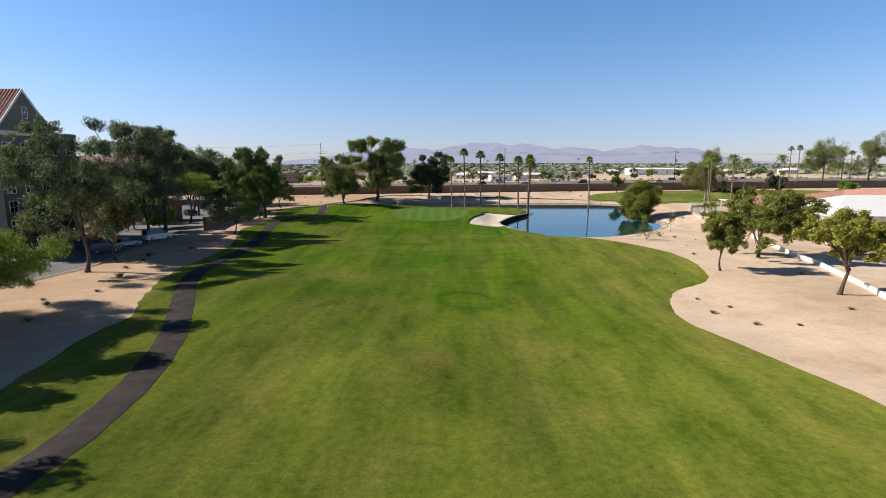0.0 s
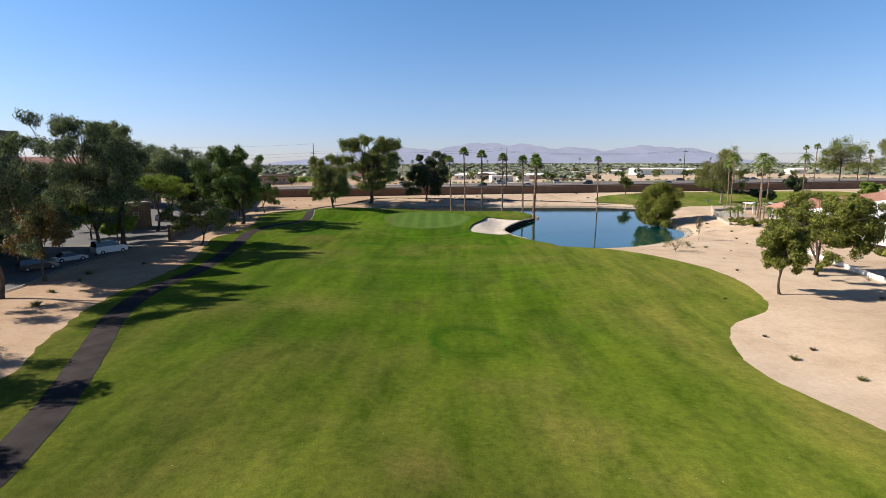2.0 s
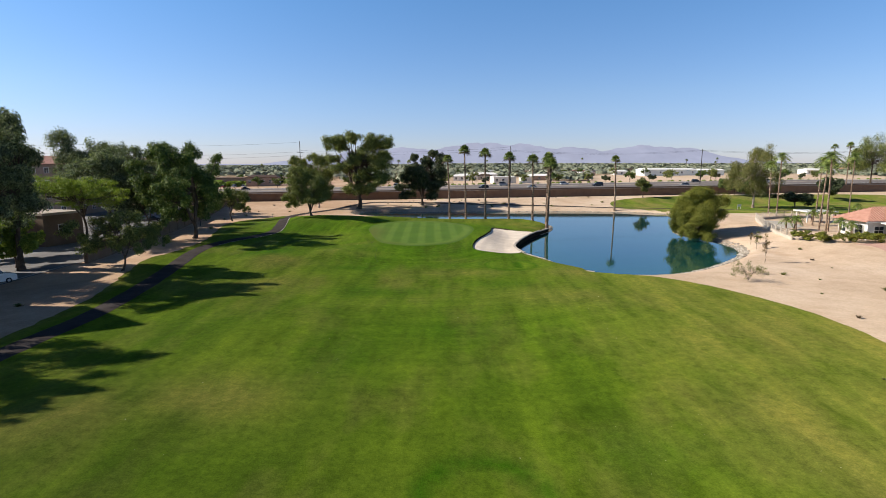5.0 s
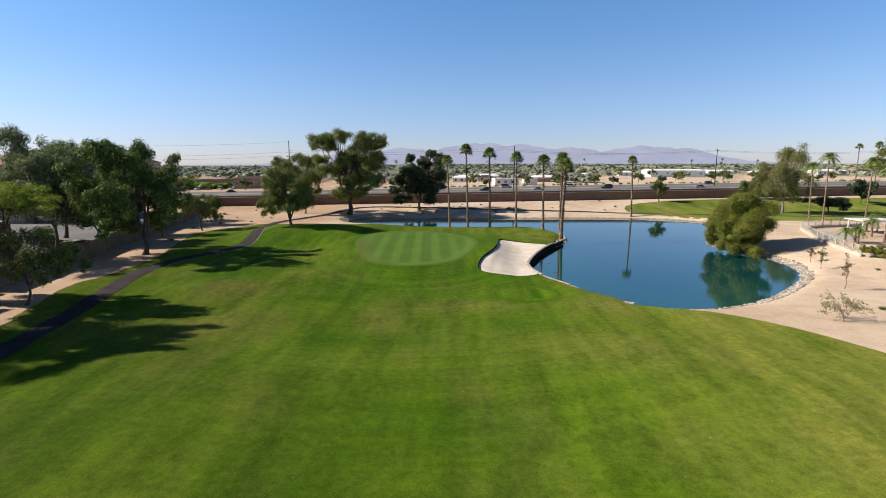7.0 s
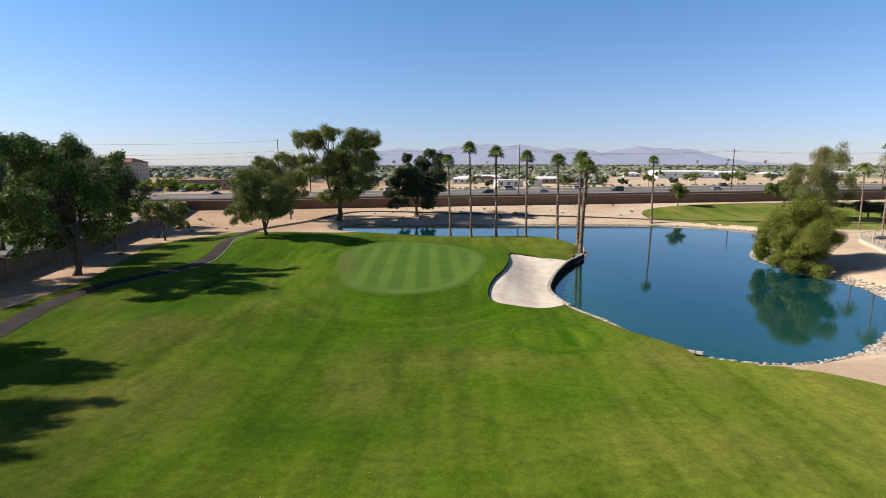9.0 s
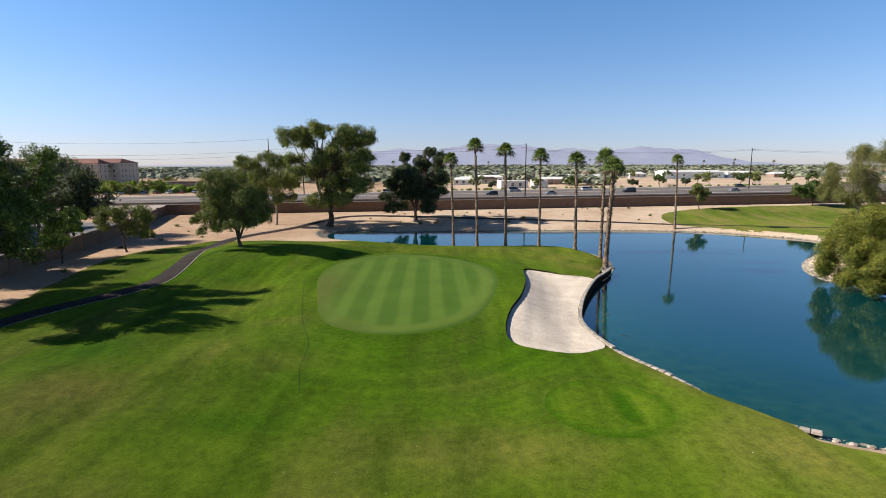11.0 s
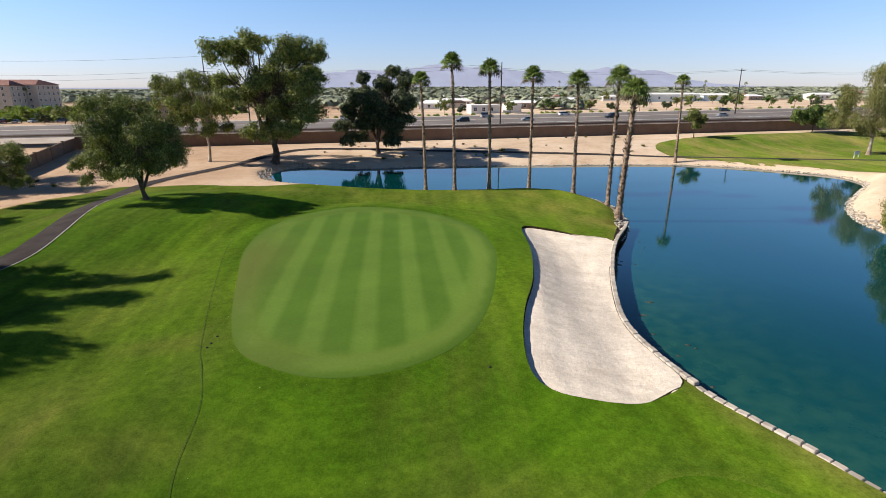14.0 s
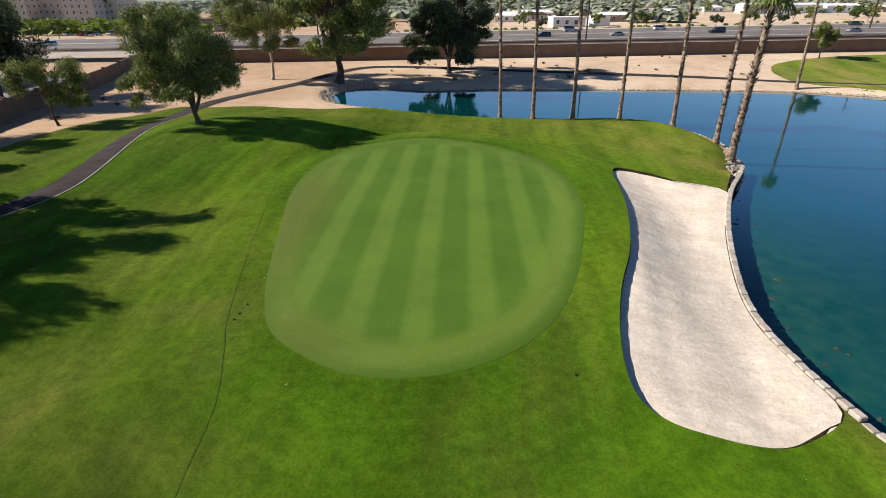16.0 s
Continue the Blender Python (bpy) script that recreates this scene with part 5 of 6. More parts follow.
# ---- distant hills ----
def ridge(name, y0, line, colour, label, seed):
    r = np.random.default_rng(seed)
    xs = np.linspace(-4300, 4300, 700)
    px_, pz = np.array(line, float).T
    h = np.interp(xs, px_, pz)
    rough = np.clip((h - 20) / 120, 0.02, 1)
    for f, a in ((0.006, 8), (0.013, 7), (0.031, 4), (0.07, 2.0)):
        h += a * np.sin(xs * f + r.random() * 6) * rough
    rows = []
    for k, (dy, kz) in enumerate(((-420, 0.0), (-340, 0.16), (-260, 0.36), (-180, 0.55), (-110, 0.74), (-50, 0.9), (0, 1.0), (80, 0.0))):
        spur = np.zeros(len(xs))
        if 0 < k < 6:
            for f, a in ((0.011, 0.10), (0.023, 0.09), (0.052, 0.05)):
                spur += a * np.sin(xs * f + 0.9 * k + r.random() * 1.2)
        rows.append(np.stack([xs, np.full(xs.shape, y0 + dy), h * np.clip(kz * (1 + spur), 0, 1) - (5 if kz == 0 else 0)], -1))
    v = np.concatenate(rows)
    n = len(xs)
    i, j = np.meshgrid(np.arange(7), np.arange(n - 1), indexing="ij")
    f = np.stack([i * n + j, i * n + j + 1, (i + 1) * n + j + 1, (i + 1) * n + j], -1).reshape(-1, 4)
    # aerial haze is put into the colour: the ridge glows with it over near-black
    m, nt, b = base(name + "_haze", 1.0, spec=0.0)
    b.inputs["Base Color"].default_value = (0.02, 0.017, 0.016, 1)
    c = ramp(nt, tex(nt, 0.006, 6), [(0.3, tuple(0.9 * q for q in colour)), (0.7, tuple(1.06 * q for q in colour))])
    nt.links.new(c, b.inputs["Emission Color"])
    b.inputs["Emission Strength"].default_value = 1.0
    return tagged(new(name, mesh_from(name, v, f, m, True)), label, "mountains", kind="structure")


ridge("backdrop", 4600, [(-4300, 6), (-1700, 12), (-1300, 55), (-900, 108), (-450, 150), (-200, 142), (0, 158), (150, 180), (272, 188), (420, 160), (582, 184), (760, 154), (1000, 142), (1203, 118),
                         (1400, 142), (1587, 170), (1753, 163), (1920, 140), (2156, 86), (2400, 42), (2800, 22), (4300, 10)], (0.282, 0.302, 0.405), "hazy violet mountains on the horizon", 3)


# ---- more trees behind the lot and beyond the walls ----
for k, (x, y, h, w, lf) in enumerate([(-71, 160, 17.5, 15, L_GREY), (-79, 173, 20, 16, L_GREY), (-73, 196, 14.8, 14, L_DARK), (-107, 200, 25, 14, L_GREY), (-97, 198, 22, 14, L_GREY),
                                      (-87, 205, 20, 16, L_GREY), (-70, 128, 9, 9, L_PALO), (-60, 121, 7.5, 7, L_PALO), (-61, 92, 9.5, 10, L_DARK), (-64, 162, 13, 12, L_DARK), (-65, 109, 16, 14, L_GREY), (-58, 119.5, 22, 8.5, L_GREY), (-59, 101, 11, 9, L_GREY),
                                      (-84, 142, 15, 12, L_GREY)]):
    tree("tree", x, y, h, w, h * 0.25, "grey-green tree behind the parking lot" if y < 150 else "grey-green tree beyond the block wall", lf, seed=70 + k,
         leaves_n=int(800 * w + 4000), size=0.34, droop=0.35, clumps=28, ratio=0.4)
for k, (x, y, h, w, lf) in enumerate([(239, 326, 28, 17, L_WILLOW), (211, 323, 25, 27, L_EUC), (117, 270, 8.5, 13, L_CITRUS), (150, 262, 9, 9, L_DARK), (182, 262, 7, 8, L_PALO)]):
    tree("tree", x, y, h, w, h * 0.2, "leafy tree across the pond before the long wall" if y < 300 else "tall leafy tree by the road", lf, seed=90 + k, leaves_n=9000 if w < 20 else 15000, size=0.36, droop=0.3)
for k, (x, y, h) in enumerate([(193, 325, 18.5), (180, 296, 20), (218, 312, 16.5), (260, 320, 18)]):
    fan_palm("palm", x, y, h, 100 + k, "distant slender fan palm", 0.25, 1.9, 0, group="distant palms", fronds=26)


# ---- pond edge: block wall, stones ----
def stone(r, s):
    """A rough stone: a cube pulled out of shape, with its edges cut."""
    v = np.array([(x, y, z) for x in (-1, 1) for y in (-1, 1) for z in (-1, 1)], float) * 0.72
    v = np.concatenate([v, [(1.05, 0, 0), (-1.05, 0, 0), (0, 1.05, 0), (0, -1.05, 0), (0, 0, 1.0), (0, 0, -1.0)]])
    v *= 1 + r.normal(size=v.shape) * 0.14
    v = v * np.array([1, 0.8 + 0.4 * r.random(), 0.55 + 0.3 * r.random()]) * s
    a = r.random() * 6.28
    rot = np.array([[np.cos(a), -np.sin(a), 0], [np.sin(a), np.cos(a), 0], [0, 0, 1]])
    return v @ rot.T


def cube_ids():
    ids = lambda x, y, z: (x > 0) * 4 + (y > 0) * 2 + (z > 0)
    out = []
    for ax, sg, c in ((0, 1, 8), (0, -1, 9), (1, 1, 10), (1, -1, 11), (2, 1, 12), (2, -1, 13)):
        o = [a for a in range(3) if a != ax]
        ring = []
        for p, q in ((-1, -1), (1, -1), (1, 1), (-1, 1)):
            v = [0, 0, 0]
            v[ax], v[o[0]], v[o[1]] = sg, p, q
            ring.append(ids(*v))
        if (ax == 1) == (sg > 0):
            ring = ring[::-1]
        out += [(ring[j], ring[(j + 1) % 4], c) for j in range(4)]
    return np.array(out)


STONE_F = cube_ids()
fine = []
for a, b in zip(POND, np.roll(POND, -1, 0)):
    n = max(1, int(np.hypot(*(b - a)) / 0.25))
    fine += [(a + (b - a) * k / n, (b - a) / (np.hypot(*(b - a)) + 1e-9)) for k in range(n)]
area = np.sum(POND[:, 0] * np.roll(POND[:, 1], -1) - POND[:, 1] * np.roll(POND[:, 0], -1))
TURN = 1.0 if area > 0 else -1.0
r = np.random.default_rng(5)
pcs = []
for p, d in fine:
    nrm = np.array([d[1], -d[0]]) * TURN
    walled = p[0] < 23.5 and 126.5 < p[1] < 168
    if walled:
        continue
    wide = 0.7
    if p[0] < 37 and p[1] < 130:
        wide = 0.4
    if 37 < p[0] < 62 and 125 < p[1] < 186:
        wide = 1.7
    if p[0] > 55 and p[1] > 180:
        wide = 0.9
    if p[0] < -13 and p[1] > 203:
        wide = 2.6
    if p[0] < 26 and p[1] < 202 and p[0] > -13 and p[1] > 190:
        wide = 0.35
    if p[0] > 24 and 172 < p[1] < 181:
        wide = 1.6
    for _ in range(r.poisson(1.5 + wide * 2.6)):
        q = p + nrm * (r.random() * wide - 0.15) + r.normal(size=2) * 0.08
        s = (0.09 + 0.11 * r.random() ** 2 + (0.02 if wide > 1.2 else 0)) * (0.8 if p[1] > 180 else 1.0)
        v = stone(r, s)
        v[:, :2] += q
        v[:, 2] += gz(*q) + s * 0.25
        pcs.append((v, STONE_F))
v, f = gather(pcs)
tagged(new("shore_stones", mesh_from("shore_stones", v, f, M_ROCK)), "pale rounded stones edging the pond", "stones", kind="stuff")
pcs = []
for _ in range(260):
    k = r.integers(0, len(fine))
    p, d = fine[k]
    if not (p[0] < 24 and 126 < p[1] < 168):
        continue
    q = p + np.array([1.0, 0.4]) * (0.6 + 3.2 * r.random())
    s = 0.12 + 0.2 * r.random()
    v = stone(r, s)
    v[:, :2] += q
    v[:, 2] += -0.85 - s * 0.6
    pcs.append((v, STONE_F))
v, f = gather(pcs)
tagged(new("shallow_stones", mesh_from("shallow_stones", v, f, plain("wet_stone", (0.030, 0.034, 0.026), (0.06, 0.064, 0.05), 2.0, 0.6))), "dark stones just breaking the pond's surface", "stones", kind="stuff")

edge = thing("retaining_wall", 0, 0, 0, 0, "low pale concrete block wall between bunker and pond", "wall", kind="structure")
run = [(p, d) for p, d in fine if p[0] < 25.6 and 124.8 < p[1] < 174 and p[1] < 175]
run.sort(key=lambda t: -t[0][1])
ln = np.array([p for p, _ in run])
cum = np.concatenate([[0], np.cumsum(np.hypot(*np.diff(ln, axis=0).T))])
block_me = bpy.data.meshes.new("block")
bb = box(-0.285, 0.285, -0.19, 0.19, -0.12, 0.12, 0.04)
bb.to_mesh(block_me)
bb.free()
block_me.materials.append(M_BLOCK)


def crest(x, y):
    z = float(land(np.array([x]), np.array([y]))[0])
    return 0.13 if 138 < y < 168 else max(-0.12, z - 0.06) - 0.5 * float(step(134, 126, y))


k = 0
r = np.random.default_rng(9)
for s in np.arange(0.3, cum[-1], 0.61):
    x, y = np.interp(s, cum, ln[:, 0]), np.interp(s, cum, ln[:, 1])
    x2, y2 = np.interp(s + 0.2, cum, ln[:, 0]), np.interp(s + 0.2, cum, ln[:, 1])
    ob = new("block", block_me)
    ob.parent = edge
    ob.matrix_basis = pose(x - 0.15, y, crest(x, y) + 0.02 * r.normal(), r.normal() * 2, r.normal() * 2, math.degrees(math.atan2(y2 - y, x2 - x)) + r.normal() * 3)
# wall face below the blocks: its shade is painted with the near-black soil colour
sv, sf = [], []
for s in np.arange(0, cum[-1], 0.5):
    x, y = np.interp(s, cum, ln[:, 0]), np.interp(s, cum, ln[:, 1])
    for dx, z in ((-0.3, -2.0), (-0.3, crest(x, y) - 0.112), (0.0, crest(x, y) - 0.112), (0.05, -2.0)):
        sv.append((x + dx, y, z))
n = len(sv) // 4
for i in range(n - 1):
    for j in range(3):
        sf.append((i * 4 + j, i * 4 + j + 1, (i + 1) * 4 + j + 1, (i + 1) * 4 + j))
part("footing", mesh_from("footing", sv, sf, M_SOIL_SHADE), None, edge)


# ---- low plants ----
def tuft_mesh(name, n, h, w, material, seed):
    r = np.random.default_rng(seed)
    pcs = []
    for _ in range(n):
        a = r.random() * 6.28
        d = np.array([np.cos(a), np.sin(a), 0.9 + 0.9 * r.random()])
        d /= np.linalg.norm(d)
        s = np.array([-np.sin(a), np.cos(a), 0])
        L = h * (0.5 + 0.6 * r.random())
        o = np.array([r.normal() * w * 0.2, r.normal() * w * 0.2, 0])
        m = o + d * L * 0.6
        tip = o + d * L + np.array([np.cos(a), np.sin(a), 0]) * w * 0.3
        pcs.append((np.array([o - s * 0.02, m - s * 0.045, tip, m + s * 0.045]), np.array([[0, 1, 2, 3]])))
    v, f = gather(pcs)
    return mesh_from(name, v, f, material)


TUFTS = [tuft_mesh("tuft", 70, 0.55, 0.5, L_DEAD, 1), tuft_mesh("tuft", 90, 0.7, 0.7, L_WILLOW, 2), tuft_mesh("tuft", 60, 0.4, 0.6, L_PEPPER, 3)]
spots = [(35.2, 69.6), (34.7, 63.2), (38.2, 61.9), (33.1, 73.2), (32.5, 67.8), (35, 85), (52, 84), (46, 66), (48, 60), (44, 100), (56, 112), (52, 118), (60, 132), (49, 121), (47, 110),
         (-38.5, 70), (-41, 78), (-44, 84), (-40, 64), (-46.5, 94), (-43, 101), (-45, 90), (-37, 58), (-42, 66), (-50, 137), (-52, 165), (-60, 190), (-64, 205), (-58, 200), (-52, 205), (-60, 215),
         (-68, 225), (-50, 215), (-62, 235), (-55, 240), (64, 154), (61, 172), (63, 140), (59, 126)]
for _ in range(34):
    x = r.uniform(-22, 58)
    spots.append((x, wall_y(x) - r.uniform(3, 30)))
for k, (x, y) in enumerate(spots):
    if signed(np.array([x]), np.array([y]), POND)[0] > -1.5:
        continue
    ob = tagged(new("desert_shrub", TUFTS[k % 3]), "small dry tuft of desert scrub on sand", "shrub", "desert scrub")
    q = (0.45 if x > 28 and y < 150 else 0.7) * (1 + 0.8 * r.random())
    ob.matrix_basis = Matrix.LocRotScale((x, float(y), gz(x, y) - 0.02), Euler((0, 0, r.random() * 6)), (q, q, q))
for k, (x, y, h, w, lf) in enumerate([(51.8, 130.6, 4.6, 1.5, L_BROWN), (57.8, 144, 3.4, 1.4, L_WILLOW), (59.5, 149, 2.6, 1.2, L_BROWN)]):
    tree("sapling", x, y, h, w, h * 0.35, "thin young tree on bare sand", lf, seed=120 + k, leaves_n=260, size=0.13, girth=0.035, clumps=9, category="shrub", ratio=0.4)
tree("wispy_shrub", 41.8, 116.5, 2.9, 4.6, 0.3, "sprawling grey-green wispy shrub on bare sand", L_WILLOW, seed=160, leaves_n=520, size=0.15, girth=0.03, clumps=24, category="shrub", ratio=0.3, fork=6, low=0.6)
tree("wispy_shrub", 46.2, 121.5, 1.2, 1.8, 0.1, "sprawling grey-green wispy shrub on bare sand", L_WILLOW, seed=161, leaves_n=200, size=0.12, girth=0.02, clumps=14, category="shrub", ratio=0.3, fork=5, low=0.6)
for k, (x, y, h, w) in enumerate([(67.9, 147.2, 1.9, 4.2), (69.6, 143.4, 2.0, 4.4), (74.2, 142.6, 1.8, 4.6), (77.4, 142.2, 1.8, 4.4)]):
    tree("hedge_bush", x, y, h, w, 0.1, "clipped dark green garden bush by the fence", L_BUSH, seed=130 + k, leaves_n=4200, size=0.13, clumps=16, category="bush", low=0.9, girth=0.06, fill=0.6, solid=True)
for k, (x, y, h) in enumerate([(72.4, 160, 2.2), (73.6, 158.6, 2.6), (74.6, 160.6, 2.3), (79, 157, 4.4), (75.4, 148.6, 3.2), (75.9, 146.2, 2.8), (83, 168, 3.2), (88, 176, 2.2), (112, 205, 2.2), (118, 203, 2.6)]):
    feather_palm("garden_palm", x, y, h, 140 + k, "short bushy palm in a garden", 0.16, 1.7, group="garden palms", fronds=24)

# ---- railway, road, lot ----
X_RUN = np.arange(-330, 700, 8.0)


def along(c, slope=0.14):
    return np.stack([X_RUN, 261 + 0.14 * X_RUN + c + (slope - 0.14) * X_RUN], -1)


ribbon("railway_ballast", along(11), 7.0, M_BALLAST, 2.5, "dark stone ballast of a railway line", "railway")
for c in (9.6, 11.1):
    v, f = tube(np.column_stack([along(c), ground_z(*along(c).T) + 2.62]), np.full(len(X_RUN), 0.09), 4)
    tagged(new("rail", mesh_from("rail", v, f, M_RUST)), "rusted steel rail", "rail", kind="structure")
ribbon("verge", along(22, 0.16), 13, M_GRAVEL, 0.10, "pale gravel verge beside the road", "ground")
ribbon("road", along(57, 0.17), 56, M_ROAD, 0.20, "wide grey asphalt road with several lanes", "road")
ribbon("road_median", along(58, 0.17), 3.2, M_GRAVEL, 0.30, "pale gravel strip dividing the lanes", "road")
for c in (33, 84):
    ribbon("lane_edge_line", along(c, 0.17), 0.35, M_TRIM, 0.26, "white painted edge line", "road marking")
ribbon("pavement", along(87.5, 0.17), 2.6, M_KERB, 0.33, "pale concrete pavement across the road", "pavement")
LOT = np.array([(-150, 50), (-54, 50), (-51, 74), (-49.8, 86), (-52.8, 98), (-53.2, 111), (-53, 126), (-56.6, 146), (-63.4, 172), (-72.4, 206), (-81, 232), (-150, 232)], float)
tagged(new("parking_lot", sheet("parking_lot", LOT, M_LOT, 3.0, 0.07, ground_z, (), 0.02)), "shaded grey asphalt parking lot", "parking lot", kind="structure")
kerb_line = smooth([(-54, 50), (-51, 74), (-49.8, 86), (-52.8, 98), (-53.2, 111), (-53, 122)], False, 5)
ribbon("kerb", kerb_line, 0.3, M_KERB, 0.2, "pale concrete kerb of the parking lot", "kerb")


# ---- vehicles ----
def profile_body(length, width, prof, inset=0.0):
    """A body from a side profile (x, z, half-width factor), mirrored."""
    bm = bmesh.new()
    rows = []
    for x, zs in prof:
        rows.append([bm.verts.new((x * length, sy * width / 2 * k, z)) for z, k in zs for sy in (1,)] + [bm.verts.new((x * length, -width / 2 * k, z)) for z, k in reversed(zs)])
    for a, b in zip(rows[:-1], rows[1:]):
        for i in range(len(a)):
            j = (i + 1) % len(a)
            bm.faces.new((a[i], a[j], b[j], b[i]))
    bm.faces.new(rows[0][::-1])
    bm.faces.new(rows[-1])
    bmesh.ops.recalc_face_normals(bm, faces=bm.faces)
    return bm


def wheel(rad=0.33, wide=0.22):
    bm = bmesh.new()
    bmesh.ops.create_cone(bm, cap_ends=True, segments=16, radius1=rad, radius2=rad, depth=wide, matrix=Matrix.Rotation(math.pi / 2, 4, "X"))
    return bm


def car(x, y, turn, colour, kind="car", name=None, z=None, lift=0.28):
    L, W, H = dict(car=(4.6, 1.8, 1.45), suv=(4.8, 1.9, 1.75), pickup=(5.2, 2.0, 2.2))[kind]
    lab = f"{colour} {dict(car='saloon car', suv='sport utility car', pickup='pickup truck with a covered bed')[kind]} on asphalt"
    ob = thing(name or ("pickup_truck" if kind == "pickup" else "car"), x, y, (gz(x, y) if z is None else z) + lift - 0.2, turn, lab, "car")
    p = CAR_PAINT[colour]
    b0, b1 = 0.25, H * 0.58
    part("body", profile_body(L, W, [(-0.5, [(b0 + 0.1, 0.85), (b1 * 0.9, 0.85)]), (-0.46, [(b0, 0.96), (b1, 0.94)]), (-0.2, [(b0, 1), (b1 + 0.02, 0.97)]),
                                     (0.22, [(b0, 1), (b1, 0.97)]), (0.44, [(b0, 0.97), (b1 * 0.88, 0.9)]), (0.5, [(b0 + 0.1, 0.85), (b1 * 0.72, 0.82)])]), p, ob)
    if kind == "car":
        c0, c1, d0, d1 = -0.38, -0.2, 0.06, 0.26
    elif kind == "suv":
        c0, c1, d0, d1 = -0.48, -0.44, 0.08, 0.26
    else:
        c0, c1, d0, d1 = -0.49, -0.47, 0.1, 0.25
    part("cabin_glass", profile_body(L, W, [(c0, [(b1 - 0.03, 0.9), (b1 + 0.0, 0.9)]), (c1, [(b1 - 0.03, 0.92), (H - 0.05, 0.74)]), (d0, [(b1 - 0.03, 0.92), (H - 0.05, 0.74)]), (d1, [(b1 - 0.03, 0.88), (b1, 0.88)])]), M_GLASS, ob)
    part("roof", profile_body(L, W, [(c1 - 0.01, [(H - 0.06, 0.72), (H - 0.02, 0.7)]), ((c1 + d0) / 2, [(H - 0.06, 0.77), (H + 0.02, 0.72)]), (d0 + 0.01, [(H - 0.06, 0.72), (H - 0.02, 0.7)])]), p, ob)
    for u in (-0.31, 0.31):
        for s in (-1, 1):
            wh = part("wheel", wheel(), M_TYRE, ob, at=pose(u * L, s * (W / 2 - 0.1), 0.33))
            hub = bmesh.new()
            bmesh.ops.create_cone(hub, cap_ends=True, segments=10, radius1=0.19, radius2=0.17, depth=0.24, matrix=Matrix.Rotation(math.pi / 2, 4, "X"))
            part("rim", hub, M_STEEL, wh)
    return ob


car(-54.6, 110.6, 62, "white", "pickup")
car(-56.0, 103.2, 58, "silver")
car(-55.9, 96.8, 55, "black", "suv")
car(-78, 112, 10, "white")
car(-86, 106, 10, "silver", "suv")
car(-61.5, 153, 75, "white", "pickup")
car(-74, 162, 75, "black", "suv")
car(-78, 186, 75, "black")
ROADCARS = [(-105, 74, "black"), (-62, 40, "grey"), (-28, 72, "white"), (-8, 80, "black"), (16, 46, "black"), (28, 70, "silver"), (40, 44, "silver"), (62, 72, "white"), (74, 46, "black"),
            (118, 40, "silver"), (140, 74, "black"), (170, 52, "white"), (190, 76, "blue"), (-140, 50, "white")]
for k, (x, c, col) in enumerate(ROADCARS):
    car(x, 261 + 0.17 * x + c, 9.6 + (180 if c < 58 else 0), col, ("car", "suv", "pickup")[k % 3])
r = np.random.default_rng(12)
for k in range(22):
    x = -176 + 5.6 * (k % 11) + r.normal() * 0.3
    y = 348 + 22 * (k // 11) + 0.17 * (x + 140)
    car(x, y, 95 + 180 * (k % 2), ["white", "red", "silver", "white", "black", "blue", "red"][k % 7], ("car", "suv")[k % 2])


# ---- buildings ----
def prism(x0, x1, y0, y1, z0, z1, over, axis="x", hip=0.0, bm=None):
    """A pitched roof with thickness: the ridge along an axis, its ends drawn in by hip."""
    bm = bm or bmesh.new()
    x0, x1, y0, y1 = x0 - over, x1 + over, y0 - over, y1 + over
    cx, cy, t = (x0 + x1) / 2, (y0 + y1) / 2, 0.18
    ridge = [(x0 + hip, cy), (x1 - hip, cy)] if axis == "x" else [(cx, y0 + hip), (cx, y1 - hip)]
    lo = [bm.verts.new((x, y, z0 - t)) for x, y in ((x0, y0), (x1, y0), (x1, y1), (x0, y1))]
    hi = [bm.verts.new((x, y, z0)) for x, y in ((x0, y0), (x1, y0), (x1, y1), (x0, y1))]
    a, b = (bm.verts.new((x, y, z1)) for x, y in ridge)
    bm.faces.new(lo[::-1])
    for i in range(4):
        bm.faces.new((lo[i], lo[(i + 1) % 4], hi[(i + 1) % 4], hi[i]))
    if axis == "x":
        fs = ((hi[0], hi[1], b, a), (hi[2], hi[3], a, b), (hi[1], hi[2], b), (hi[3], hi[0], a))
    else:
        fs = ((hi[1], hi[2], b, a), (hi[3], hi[0], a, b), (hi[0], hi[1], a), (hi[2], hi[3], b))
    for f in fs:
        bm.faces.new(f)
    return bm


def tile_rows(x0, x1, y0, y1, z0, z1, over, parent, axis="x", hip=0.0, pitch=0.55, material=None):
    """Raised rolls of barrel tile running up the two long slopes."""
    x0, x1, y0, y1 = x0 - over, x1 + over, y0 - over, y1 + over
    pcs = []
    lo, hi = (x0, x1) if axis == "x" else (y0, y1)
    cy, e0, e1 = ((y0 + y1) / 2, y0, y1) if axis == "x" else ((x0 + x1) / 2, x0, x1)
    for u in np.arange(lo + 0.3, hi - 0.2, pitch):
        k = 1.0 if hip <= 0 else min(1.0, (u - lo) / hip, (hi - u) / hip)
        for e in (e0, e1):
            a = (u, e, z0 + 0.02) if axis == "x" else (e, u, z0 + 0.02)
            m = cy * k + e * (1 - k)
            b = (u, m, z0 + (z1 - z0) * k + 0.02) if axis == "x" else (m, u, z0 + (z1 - z0) * k + 0.02)
            pcs.append(tube([a, b], [0.14, 0.14], 6))
    v, f = gather(pcs)
    ob = part("tile_roll", mesh_from("tile_roll", v, f, material or M_TILE), None, parent)
    return tagged(ob, kind="stuff")


